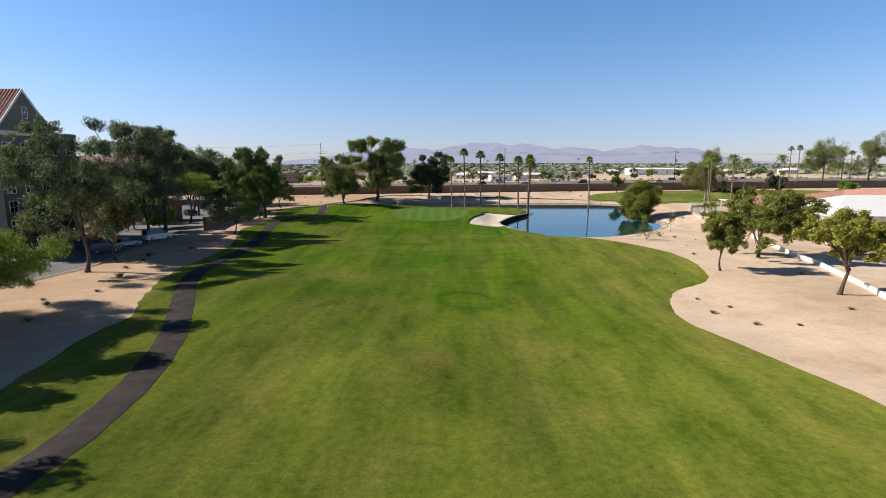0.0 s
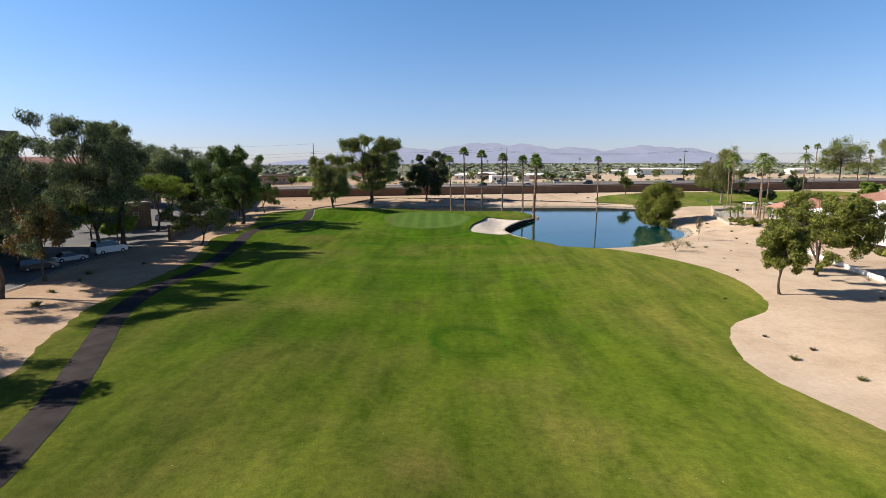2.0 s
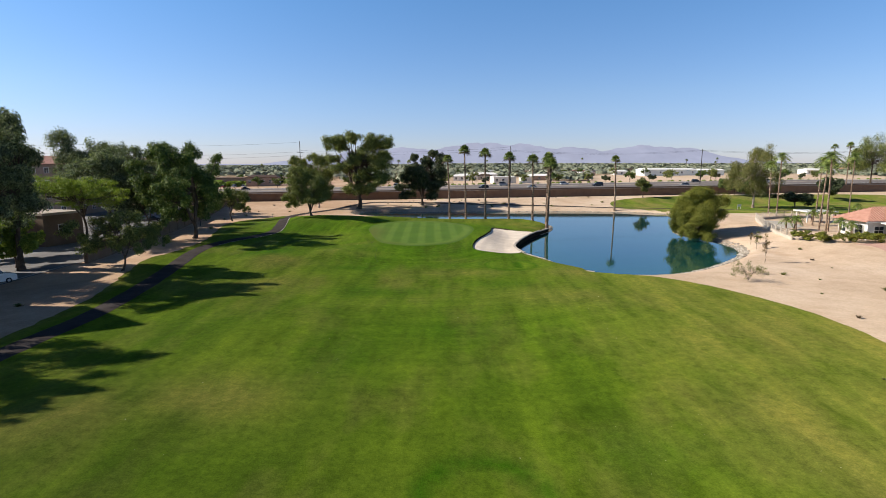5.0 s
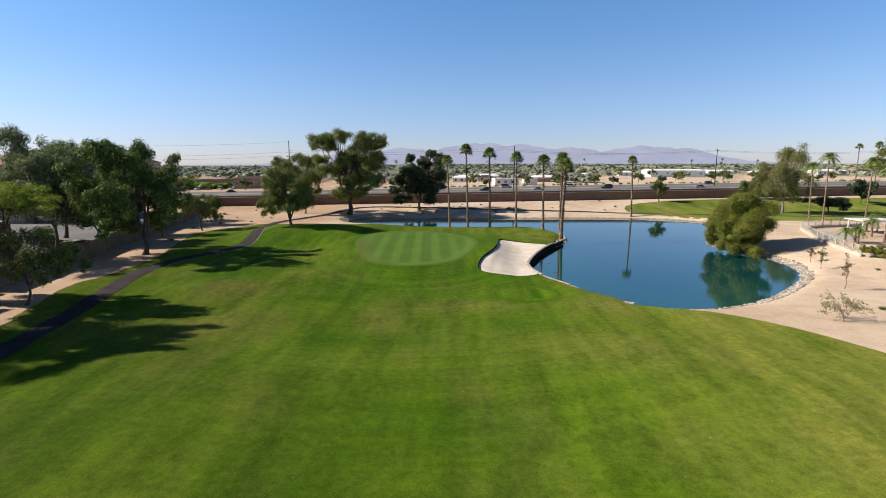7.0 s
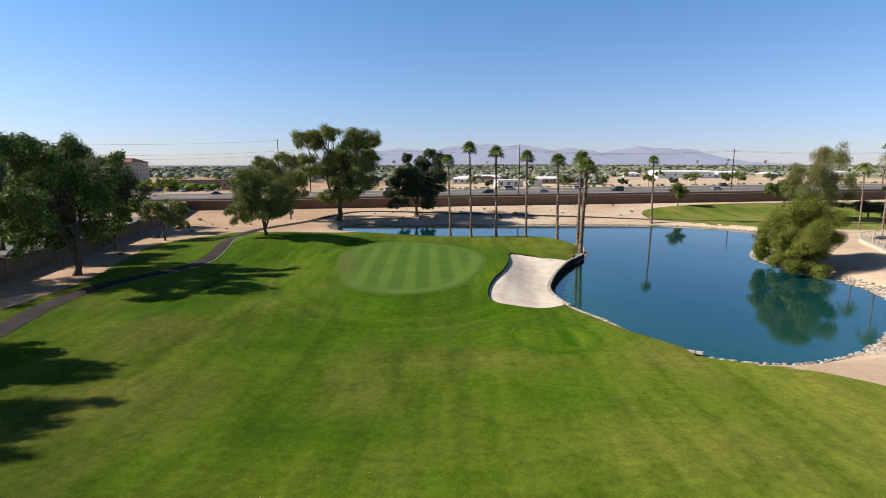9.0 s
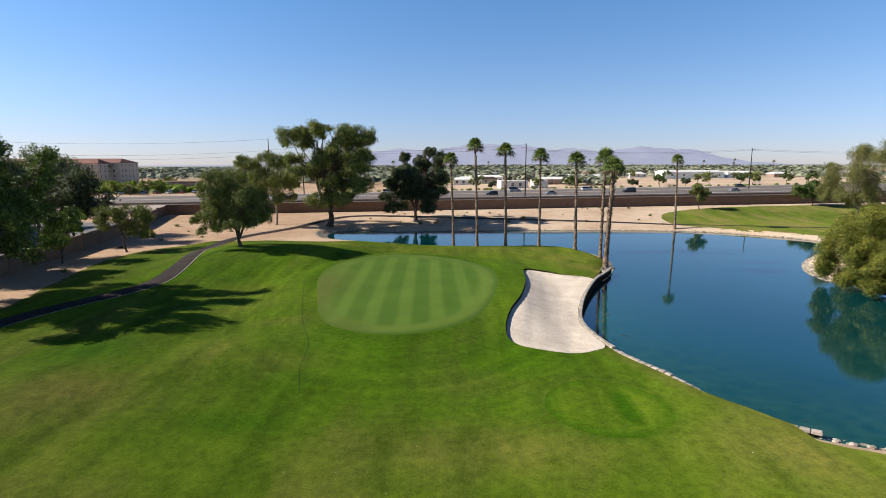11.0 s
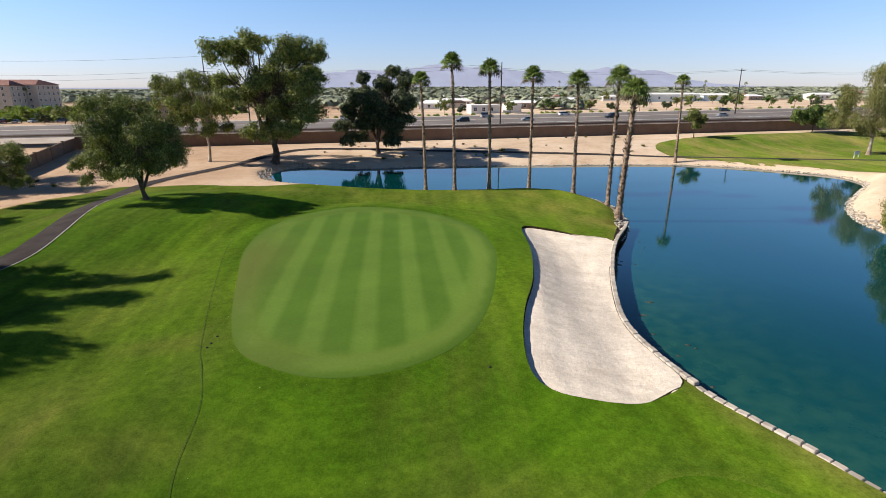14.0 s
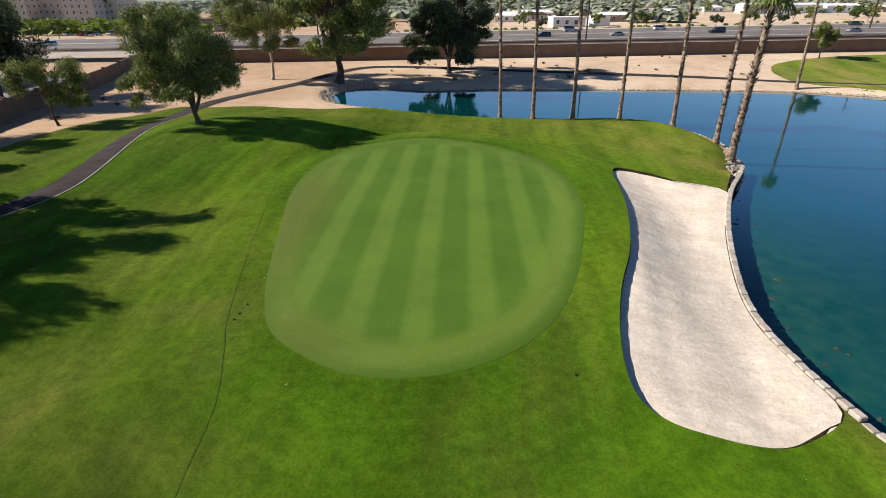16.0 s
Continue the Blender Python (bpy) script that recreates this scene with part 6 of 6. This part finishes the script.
FRAMES = {}


def window(parent, x, y, z, w, h, face, frame_mat=None, bars=1):
    """A window set on a wall face: frame, panes, bars. face: the outward turn in degrees (0: -y)."""
    m = pose(x, y, z, 0, 0, face)
    key = (round(w, 2), round(h, 2), frame_mat or M_TRIM)
    if key not in FRAMES:
        t = 0.09
        fr = bmesh.new()
        rings = [[fr.verts.new((sx * (w / 2 + g), q, sz * (h / 2 + g))) for sx, sz in ((-1, -1), (1, -1), (1, 1), (-1, 1))] for g, q in ((t, 0.02), (t, -0.10), (0, -0.10), (0, 0.02))]
        for a, b in zip(rings, rings[1:] + rings[:1]):
            for k in range(4):
                fr.faces.new((a[k], a[(k + 1) % 4], b[(k + 1) % 4], b[k]))
        bmesh.ops.recalc_face_normals(fr, faces=fr.faces)
        meshes = []
        for bm, mat in ((fr, frame_mat or M_TRIM), (box(-0.03, 0.03, -0.07, -0.031, -h / 2, h / 2), frame_mat or M_TRIM),
                        (box(-w / 2, w / 2, -0.065, -0.032, -0.03, 0.03), frame_mat or M_TRIM), (box(-w / 2, w / 2, -0.03, 0.015, -h / 2, h / 2), M_GLASS)):
            me = bpy.data.meshes.new("window")
            bm.to_mesh(me)
            bm.free()
            me.materials.append(mat)
            meshes.append(me)
        FRAMES[key] = meshes
    fm, vb, hb, pane = FRAMES[key]
    ob = part("window", fm, None, parent, at=m)
    part("pane", pane, None, ob)
    part("glazing_bar", hb, None, ob)
    for k in range(bars):
        part("glazing_bar", vb, None, ob, at=pose(-w / 2 + w * (k + 1) / (bars + 1), 0, 0))
    return ob


def hotel():
    """The tall block beside the lot, its gabled end towards the fairway."""
    ob = thing("apartment_block", 0, 0, 0, 0, "tall grey-olive stuccoed block with a red tiled gable", "building")
    part("wall", box(-91, -67.4, 91.4, 101.8, -0.3, 20.3), M_STUCCO_D, ob)
    part("wall", box(-112, -74.5, 101.85, 118, -0.3, 19.8), M_STUCCO_D, ob)
    g = bmesh.new()
    vs = [g.verts.new(p) for p in ((-66.76, 90.8, 20.3), (-66.76, 102.4, 20.3), (-66.76, 96.6, 26.7), (-67.9, 91.4, 20.3), (-67.9, 101.8, 20.3), (-67.9, 96.6, 26.5))]
    g.faces.new(vs[:3]), g.faces.new(vs[3:][::-1])
    part("gable", g, M_STUCCO_D, ob)
    rf = part("roof", prism(-91, -67.4, 91.4, 101.8, 20.3, 26.9, 0.6, "x"), M_TILE, ob)
    tile_rows(-91, -67.4, 91.4, 101.8, 20.3, 26.9, 0.6, rf)
    rk = bmesh.new()
    for y0, y1 in ((90.6, 96.6), (102.6, 96.6)):
        vs = [rk.verts.new(p) for p in ((-66.7, y0, 19.8), (-66.7, y0, 20.2), (-66.7, y1, 27.0), (-66.7, y1, 26.5), (-66.9, y0, 19.8), (-66.9, y0, 20.2), (-66.9, y1, 27.0), (-66.9, y1, 26.5))]
        for f in ((0, 1, 2, 3), (7, 6, 5, 4), (1, 5, 6, 2), (0, 3, 7, 4), (0, 4, 5, 1)):
            rk.faces.new([vs[i] for i in f])
    part("rake_board", rk, M_TRIM, ob, "white gable board")
    part("cornice", box(-68.0, -66.8, 91.0, 102.2, 19.5, 20.1, 0.05), M_TRIM, ob, "pale moulded cornice")
    part("band", box(-67.4, -67.3, 91.4, 101.8, 12.9, 13.2), M_TRIM, ob, "pale string course")
    part("parapet", box(-112.2, -74.3, 101.9, 118.2, 19.8, 20.8), M_STUCCO_D, ob)
    for fl in range(6):
        z = 1.9 + 3.1 * fl
        for y in (93, 96.6, 100.2):
            window(ob, -67.38, y, z, 1.5, 1.8, 90)
        for y in (104.5, 108.5, 112.5, 116):
            window(ob, -74.48, y, z, 1.4, 1.6, 90)
    window(ob, -66.74, 96.6, 23.2, 0.9, 1.7, 90)
    return ob


hotel()


def block_house(name, x0, x1, y0, y1, h, storeys, label, wall_mat, roof_mat, roof_h=2.0, hip=4.0, turn=0.0, win=4.0, flat=False, z=None, sides=(0, 90), category="building"):
    cx, cy = (x0 + x1) / 2, (y0 + y1) / 2
    w, d = (x1 - x0) / 2, (y1 - y0) / 2
    ob = thing(name, cx, cy, gz(cx, cy) if z is None else z, turn, label, category)
    part("wall", box(-w, w, -d, d, -0.5, h), wall_mat, ob)
    if flat:
        part("roof", box(-w - 0.15, w + 0.15, -d - 0.15, d + 0.15, h + 0.003, h + 0.45, 0.05), roof_mat, ob)
    else:
        rf = part("roof", prism(-w, w, -d, d, h + 0.19, h + roof_h, 0.6, "x" if w >= d else "y", hip), roof_mat, ob)
    sh = h / storeys
    for s in range(storeys):
        z1 = sh * s + sh * 0.55
        if 0 in sides:
            for u in np.arange(-w + win / 2, w - win / 4, win):
                window(ob, u, -d - 0.01, z1, 1.3, min(1.5, sh * 0.5), 0)
        if 90 in sides:
            for u in np.arange(-d + win / 2, d - win / 4, win):
                window(ob, w + 0.01, u, z1, 1.3, min(1.5, sh * 0.5), 90)
        if 270 in sides:
            for u in np.arange(-d + win / 2, d - win / 4, win):
                window(ob, -w - 0.01, u, z1, 1.3, min(1.5, sh * 0.5), 270)
    return ob


block_house("apartment_block", -158, -110, 200, 224, 15, 4, "beige four-storey block with a low red tiled roof", M_STUCCO_P, M_TILE_D, 2.6, 5)
block_house("apartment_block", -290, -216, 436, 456, 13.5, 4, "long cream four-storey block with red tiled roof", M_STUCCO_L, M_TILE_D, 3, 5, z=3)
block_house("apartment_block", -240, -222, 424, 435.9, 13, 4, "projecting wing of a cream block with red roof", M_STUCCO_L, M_TILE_D, 3, 4, z=3)
block_house("apartment_block", -286, -262, 424, 435.9, 13, 4, "projecting wing of a cream block with red roof", M_STUCCO_L, M_TILE_D, 3, 4, z=3)
block_house("petrol_station", -162, -128, 380, 396, 4.6, 1, "low tan shop with a brown flat roof", M_STUCCO_P, M_WALL, flat=True, turn=9, win=6)
block_house("petrol_station", -124, -106, 364, 376, 5.2, 1, "dark canopy building behind parked cars", M_STUCCO_P, M_RUST, 1.6, 3, turn=9)
block_house("utility_building", -80, -70.5, 142, 150, 5.8, 1, "low tan utility building with a flat roof", M_WALL_L, M_GRAVEL, flat=True, turn=-12, win=7)
block_house("shop", 24, 38, 372, 381, 3.6, 1, "small white shop with a blue-grey front", M_WHITE, M_ROOFW, flat=True, turn=9)
block_house("shop", 42, 49, 376, 384, 3.6, 1, "small white box building", M_WHITE, M_ROOFW, flat=True, turn=9)
block_house("house", 0, 12, 432, 442, 3.0, 1, "low white house with pale roof", M_WHITE, M_ROOFW, 1.4, 2)
block_house("house", 14, 34, 470, 482, 3.4, 1, "low white house with pale roof", M_WHITE, M_ROOFW, 1.6, 3)
block_house("house", 22, 52, 600, 616, 4.2, 1, "low pale flat-roofed building across the road", M_WHITE, M_ROOFW, flat=True)
block_house("house", 96, 128, 540, 552, 3.0, 1, "low tan flat-roofed building across the road", M_STUCCO_P, M_ROOFW, flat=True)
block_house("house", 136, 166, 620, 634, 3.4, 1, "low tan flat-roofed building across the road", M_STUCCO_L, M_ROOFW, flat=True)
block_house("house", 60, 84, 560, 570, 3.2, 1, "low tan flat-roofed building across the road", M_STUCCO_P, M_TILE, 1.6, 3)
block_house("warehouse", 163, 207, 512, 536, 5.0, 1, "pale green-grey metal warehouse with a low gable", M_METALW, M_ROOFW, 1.2, 0, win=9)
block_house("warehouse", 212, 232, 516, 530, 4.2, 1, "small white metal shed", M_METALW, M_ROOFW, 1.4, 0, win=9)
block_house("house", 330, 356, 560, 575, 4, 1, "low white house among trees", M_WHITE, M_ROOFW, 1.6, 3)
block_house("house", 420, 450, 640, 655, 4, 1, "low tan house among trees", M_STUCCO_L, M_TILE, 1.8, 3)

r = np.random.default_rng(44)
for k, (x, y, w, dd) in enumerate([(2, 455, 14, 9), (18, 440, 10, 8), (52, 420, 16, 9), (66, 470, 12, 9), (80, 505, 18, 10), (40, 520, 16, 9), (96, 470, 12, 8), (118, 590, 22, 10), (150, 560, 14, 9),
                                   (238, 590, 16, 9), (262, 545, 14, 9), (300, 610, 18, 10), (-30, 470, 14, 9), (-58, 500, 16, 9), (10, 560, 18, 10), (-90, 470, 16, 10), (70, 640, 20, 10), (190, 690, 24, 12)]):
    tone = k % 4
    block_house("house", x, x + w, y, y + dd, 3.0, 1, ("low white house in the suburb beyond the road", "low cream house with a brown roof beyond the road", "low tan house with a pale roof beyond the road",
                "low white house with a maroon roof beyond the road")[tone], (M_WHITE, M_STUCCO_L, M_STUCCO_P, M_WHITE)[tone], (M_ROOFW, M_RUST, M_ROOFW, M_TILE_D)[tone], 1.5, 3, turn=r.uniform(-8, 14), win=5, sides=(0,))


def villa(name, x0, x1, y0, y1, h, ridge_h, roof_mat, label, z, turn, axis, hip, tiles):
    cx, cy, w, d = (x0 + x1) / 2, (y0 + y1) / 2, (x1 - x0) / 2, (y1 - y0) / 2
    ob = thing(name, cx, cy, z, turn, label, "house")
    part("wall", box(-w, w, -d, d, -0.8, h), M_WHITE, ob)
    rf = part("roof", prism(-w, w, -d, d, h + 0.19, ridge_h, 0.8, axis, hip), roof_mat, ob)
    if tiles:
        tile_rows(-w, w, -d, d, h + 0.19, ridge_h, 0.8, rf, axis, hip, 0.5, roof_mat)
    part("fascia", box(-w - 0.82, w + 0.82, -d - 0.82, -d - 0.7, h - 0.06, h + 0.16), M_TRIM, ob)
    for u in np.arange(-w + 2, w - 1, 4.2):
        window(ob, u, -d - 0.01, 1.5, 1.6, 1.3, 0)
    for u in np.arange(-d + 2, d - 1, 4.2):
        window(ob, -w - 0.01, u, 1.5, 1.8, 1.6, 270)
    return ob


villa("house", 79.5, 112, 119, 142.5, 3.2, 6.9, M_ROOFW, "single-storey house with a broad white roof", 1.5, 0, "x", 11, False)
villa("house", 77.4, 104, 144.5, 151.8, 3.0, 5.4, M_TILE, "single-storey white house with a red tiled roof", 1.9, 0, "x", 4, True)
villa("house", 104, 136, 152, 172, 3.4, 6.2, M_TILE, "single-storey house with a pinkish tiled roof", 1.9, 0, "x", 8, True)
villa("house", 84, 112, 86, 108, 3.0, 5.4, M_TILE, "single-storey house with a pinkish tiled roof", 0.8, 4, "x", 8, True)
villa("house", 74, 104, 40, 70, 3.0, 5.4, M_TILE, "single-storey house with a tiled roof", 0.5, 4, "x", 8, False)
wall_run("garden_wall", [(65.4, 122), (62.6, 111), (60.3, 100), (58.8, 91), (56.6, 83), (54.4, 75), (51, 64), (47, 50), (44, 30)], 0.65, 0.25, M_WHITE, "low white garden wall on the sand")
wall_run("garden_wall", [(66.5, 148), (68, 156), (70.2, 164), (73.5, 172), (76.5, 179), (84, 183.5), (95, 186)], 0.55, 0.25, M_STUCCO_L, "low cream wall below a garden fence")
fence = thing("garden_fence", 0, 0, 0, 0, "cream metal fence on a low wall", "fence")
fpts = [(66.5, 148), (68, 156), (70.2, 164), (73.5, 172), (76.5, 179), (84, 183.5), (95, 186)]
post_me = bpy.data.meshes.new("post")
pb = box(-0.07, 0.07, -0.07, 0.07, 0, 1.25, 0.01)
pb.to_mesh(post_me)
pb.free()
post_me.materials.append(M_STUCCO_L)
bar_me = bpy.data.meshes.new("bar")
pb = box(-0.02, 0.02, -0.02, 0.02, 0, 1.15)
pb.to_mesh(bar_me)
pb.free()
bar_me.materials.append(M_STUCCO_L)
for (ax, ay), (bx, by) in zip(fpts[:-1], fpts[1:]):
    L = math.hypot(bx - ax, by - ay)
    n = max(2, int(L / 2.2))
    for i in range(n):
        u = i / n
        x, y = ax + (bx - ax) * u, ay + (by - ay) * u
        zb = gz(ax, ay) * (1 - u) + gz(bx, by) * u + 0.55
        o = new("post", post_me)
        o.parent, o.matrix_basis = fence, pose(x, y, zb)
        for j in range(1, 8):
            q = u + j / 8 / n
            o = new("bar", bar_me)
            o.parent = fence
            o.matrix_basis = pose(ax + (bx - ax) * q, ay + (by - ay) * q, gz(ax, ay) * (1 - q) + gz(bx, by) * q + 0.55)
    for hh in (0.7, 1.68):
        v, f = tube([(ax, ay, gz(ax, ay) + hh), (bx, by, gz(bx, by) + hh)], [0.035, 0.035], 5)
        part("rail", mesh_from("rail", v, f, M_STUCCO_L), None, fence)
PATIO = np.array([(70, 122), (79, 122), (79, 141), (72, 140)], float)
tagged(new("patio", sheet("patio", PATIO, M_PAVER, 2.0, 0.05, ground_z, (), 0.03)), "pinkish paved yard beside the house", "patio", kind="structure")
POOL = smooth([(72, 164), (78, 166), (80, 172), (77, 177), (74.5, 172)], steps=4)
tagged(new("terrace", sheet("terrace", POOL.mean(0) + (POOL - POOL.mean(0)) * 1.35, M_KERB, 1.0, 0.06, ground_z, (), 0.04)), "pale concrete garden terrace behind the fence", "patio", kind="structure")
per = thing("pergola", 88, 175, gz(88, 175), 0, "white flat-topped garden pergola", "pergola")
for px_, py_ in ((-3, -2), (3, -2), (-3, 2), (3, 2)):
    part("post", box(px_ - 0.12, px_ + 0.12, py_ - 0.12, py_ + 0.12, -0.3, 2.5, 0.01), M_TRIM, per)
part("top", box(-3.6, 3.6, -2.6, 2.6, 2.502, 2.75, 0.03), M_TRIM, per)
bn = thing("garden_bench", 57.6, 72, gz(57.6, 72), 20, "dark garden bench on a paved terrace", "bench")
part("seat", box(-0.9, 0.9, -0.25, 0.25, 0.4, 0.47, 0.01), M_POLE, bn)
for s in (-0.75, 0.75):
    part("leg", box(s - 0.05, s + 0.05, -0.22, 0.22, -0.05, 0.398), M_POLE, bn)


# ---- poles and wires ----
def pole(x, y, h, arms, label="dark timber power pole", z=None):
    ob = thing("power_pole", x, y, gz(x, y) - 0.1, 8, label, "power pole", "power poles")
    v, f = tube([(0, 0, 0), (0, 0, h * 0.5), (0, 0, h)], [0.24, 0.2, 0.15], 8)
    part("post", mesh_from("post", v, f, M_POLE, True), None, ob)
    for a in arms:
        part("cross_arm", box(-1.5, 1.5, -0.32, -0.22, a - 0.08, a + 0.08), M_POLE, ob)
        for u in (-1.35, 0.45, 1.35):
            v, f = tube([(u, -0.27, a + 0.08), (u, -0.27, a + 0.35)], [0.06, 0.04], 6)
            part("insulator", mesh_from("insulator", v, f, M_STEEL, True), None, ob)
    return ob


POLES = [(-75, 313, 24, (18.5, 16.8)), (27.6, 296, 20, ()), (133.5, 339, 18.5, (17.6,)), (240, 350, 19, (18,)), (-190, 300, 24, (18.5, 16.8)), (-66, 330, 19, (15,)), (330, 368, 19, (18,))]
for p in POLES:
    pole(*p)
for a, b, hs in ((4, 0, (23.5, 18.9, 17.2)), (0, 1, (19.5, 18.5)), (1, 2, (18.0, 17.5)), (2, 3, (17.9, 17.4)), (3, 6, (18.2,))):
    (x0, y0, *_), (x1, y1, *_) = POLES[a], POLES[b]
    for h in hs:
        t = np.linspace(0, 1, 14)
        h0, h1 = min(h, POLES[a][2]), min(h, POLES[b][2])
        ln = np.stack([x0 + (x1 - x0) * t, y0 + (y1 - y0) * t, gz(x0, y0) + h0 + (gz(x1, y1) + h1 - gz(x0, y0) - h0) * t - 1.6 * 4 * t * (1 - t)], -1)
        v, f = tube(ln, np.full(14, 0.028), 4)
        tagged(new("power_line", mesh_from("power_line", v, f, M_WIRE)), "sagging overhead power line", "cable", "power lines")
t = np.linspace(0, 1, 14)
for h in (22.5, 18.9, 17.2):
    ln = np.stack([-190 - 240 * t, 300 - 30 * t, gz(-190, 300) + h - 6 * t * (1 - t)], -1)
    v, f = tube(ln, np.full(14, 0.028), 4)
    tagged(new("power_line", mesh_from("power_line", v, f, M_WIRE)), "sagging overhead power line", "cable", "power lines")


# ---- roadside and distant trees ----
def small_tree(seed, h, w, lf):
    return tree("roadside_tree", 0, 0, h, w, h * 0.28, "small round roadside tree", lf, seed=seed, leaves_n=900, size=0.42, clumps=14, group="roadside trees", z=0.0)


protos = [small_tree(200, 5.5, 6, L_PEPPER), small_tree(201, 6.5, 7, L_CITRUS), small_tree(202, 4.5, 5, L_DARK), small_tree(203, 7.5, 8, L_EUC), small_tree(204, 6.8, 9, L_PALO)]
r = np.random.default_rng(21)
placed = []
for k in range(64):
    if k < 22:
        x = -60 + 14 * k + r.normal() * 3
        y = 261 + 0.17 * x + 93 + r.random() * 8
    elif k < 44:
        x = r.uniform(-130, 260)
        y = 261 + 0.17 * x + r.uniform(120, 300)
    else:
        x = r.uniform(-210, -90)
        y = r.uniform(385, 425) if k < 56 else r.uniform(300, 330) + 0.17 * (x + 60)
        if k >= 56:
            y = 261 + 0.17 * x + 92 + r.random() * 4
    placed.append((x, y))
placed += [(-236 + 6.2 * k + r.normal() * 2, 352 + 0.17 * (6.2 * k - 90) + r.normal() * 5) for k in range(16)]
for k, (x, y) in enumerate(placed):
    m = Matrix.LocRotScale((x, y, gz(x, y) - 0.05), Euler((0, 0, r.random() * 6)), None)
    if k < 5:
        protos[k].matrix_basis = m
    else:
        copy_thing(protos[4 if k >= 64 else r.integers(0, 4)], m)
for k in range(14):
    x = r.uniform(-240, 420)
    y = r.uniform(430, 900)
    fan_palm("palm", x, y, r.uniform(11, 17), 300 + k, "distant slender fan palm", 0.25, 2.0, 0, group="distant palms", fronds=18)


def canopy(r, s, n=34):
    """A rough leafy mound of clumped leaves."""
    d = unit(n, r)
    d[:, 2] = np.abs(d[:, 2])
    pos = d * np.array([1.0, 1.0, 0.85]) * s * (0.75 + 0.3 * r.random((n, 1)))
    long = unit(n, r)
    nn = d + unit(n, r) * 0.3 + np.array([0, 0, 0.5])
    nn /= np.linalg.norm(nn, axis=1)[:, None]
    long -= nn * (long * nn).sum(1)[:, None]
    long /= np.linalg.norm(long, axis=1)[:, None]
    side = np.cross(nn, long)
    q = (3.4 / n ** 0.5) * s * (0.5 + 0.6 * r.random((n, 1)))
    v = np.stack([pos - long * q, pos + side * q * 0.8, pos + long * q, pos - side * q * 0.8], 1).reshape(-1, 3)
    v[:, 2] = np.maximum(v[:, 2], -0.2)
    return v, np.arange(n * 4).reshape(-1, 4)


r = np.random.default_rng(31)
pcs = []
for k in range(15000):
    u = r.random()
    y = 400 + 3600 * u**1.5
    x = (r.random() * 2 - 1) * (0.95 * y + 120)
    dens = noise.noise(Vector((x * 0.006, y * 0.004, 3.3)))
    if dens < ((0.0 if x < 230 else -0.25) if y < 600 else -0.45):
        continue
    if 90 < x < 330 and y < 560 or (-170 < x < -100 and y < 400) or (-300 < x < -200 and y < 460):
        continue
    if -5 < x < 60 and y < 480:
        continue
    s = (2.2 + 2.6 * r.random()) * (1 + y / 2600)
    v, f = canopy(r, s, 48 if y < 800 else 16 if y < 1500 else 9)
    v[:, :2] += (x, y)
    v[:, 2] += 3.4 + 0.008 * min(x, 200) + 0.25 * s
    pcs.append((v, f))
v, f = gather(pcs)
tagged(new("distant_woods", mesh_from("distant_woods", v, f, L_FAR)), "hazy olive-green suburban tree canopy to the horizon", "woods", kind="stuff")
pcs = []
for k in range(320):
    x = r.uniform(-290, -122) if k < 170 else r.uniform(-330, -95) if k < 210 else r.uniform(-60, 330)
    y = r.uniform(350, 364) + 0.17 * (x + 190) if k < 170 else r.uniform(398, 432) if k < 210 else 261 + 0.17 * x + r.uniform(90, 94)
    s = r.uniform(2.2, 4.2) if k < 210 else r.uniform(0.6, 1.1)
    v, f = canopy(r, s)
    v[:, :2] += (x, y)
    v[:, 2] += gz(x, y) + 0.2
    pcs.append((v, f))
v, f = gather(pcs)
tagged(new("roadside_hedge", mesh_from("roadside_hedge", v, f, L_PALO)), "olive-green scrub and hedges along the road", "hedge", kind="stuff")

tee = thing("tee_sign", 98.5, 229.5, gz(98.5, 229.5), 0, "small white tee sign on two posts", "sign")
for u in (-0.5, 0.5):
    part("post", box(u - 0.05, u + 0.05, -0.05, 0.05, -0.2, 0.9), M_TRIM, tee)
part("board", box(-0.62, 0.62, -0.085, -0.053, 0.9, 1.7, 0.01), M_TRIM, tee)
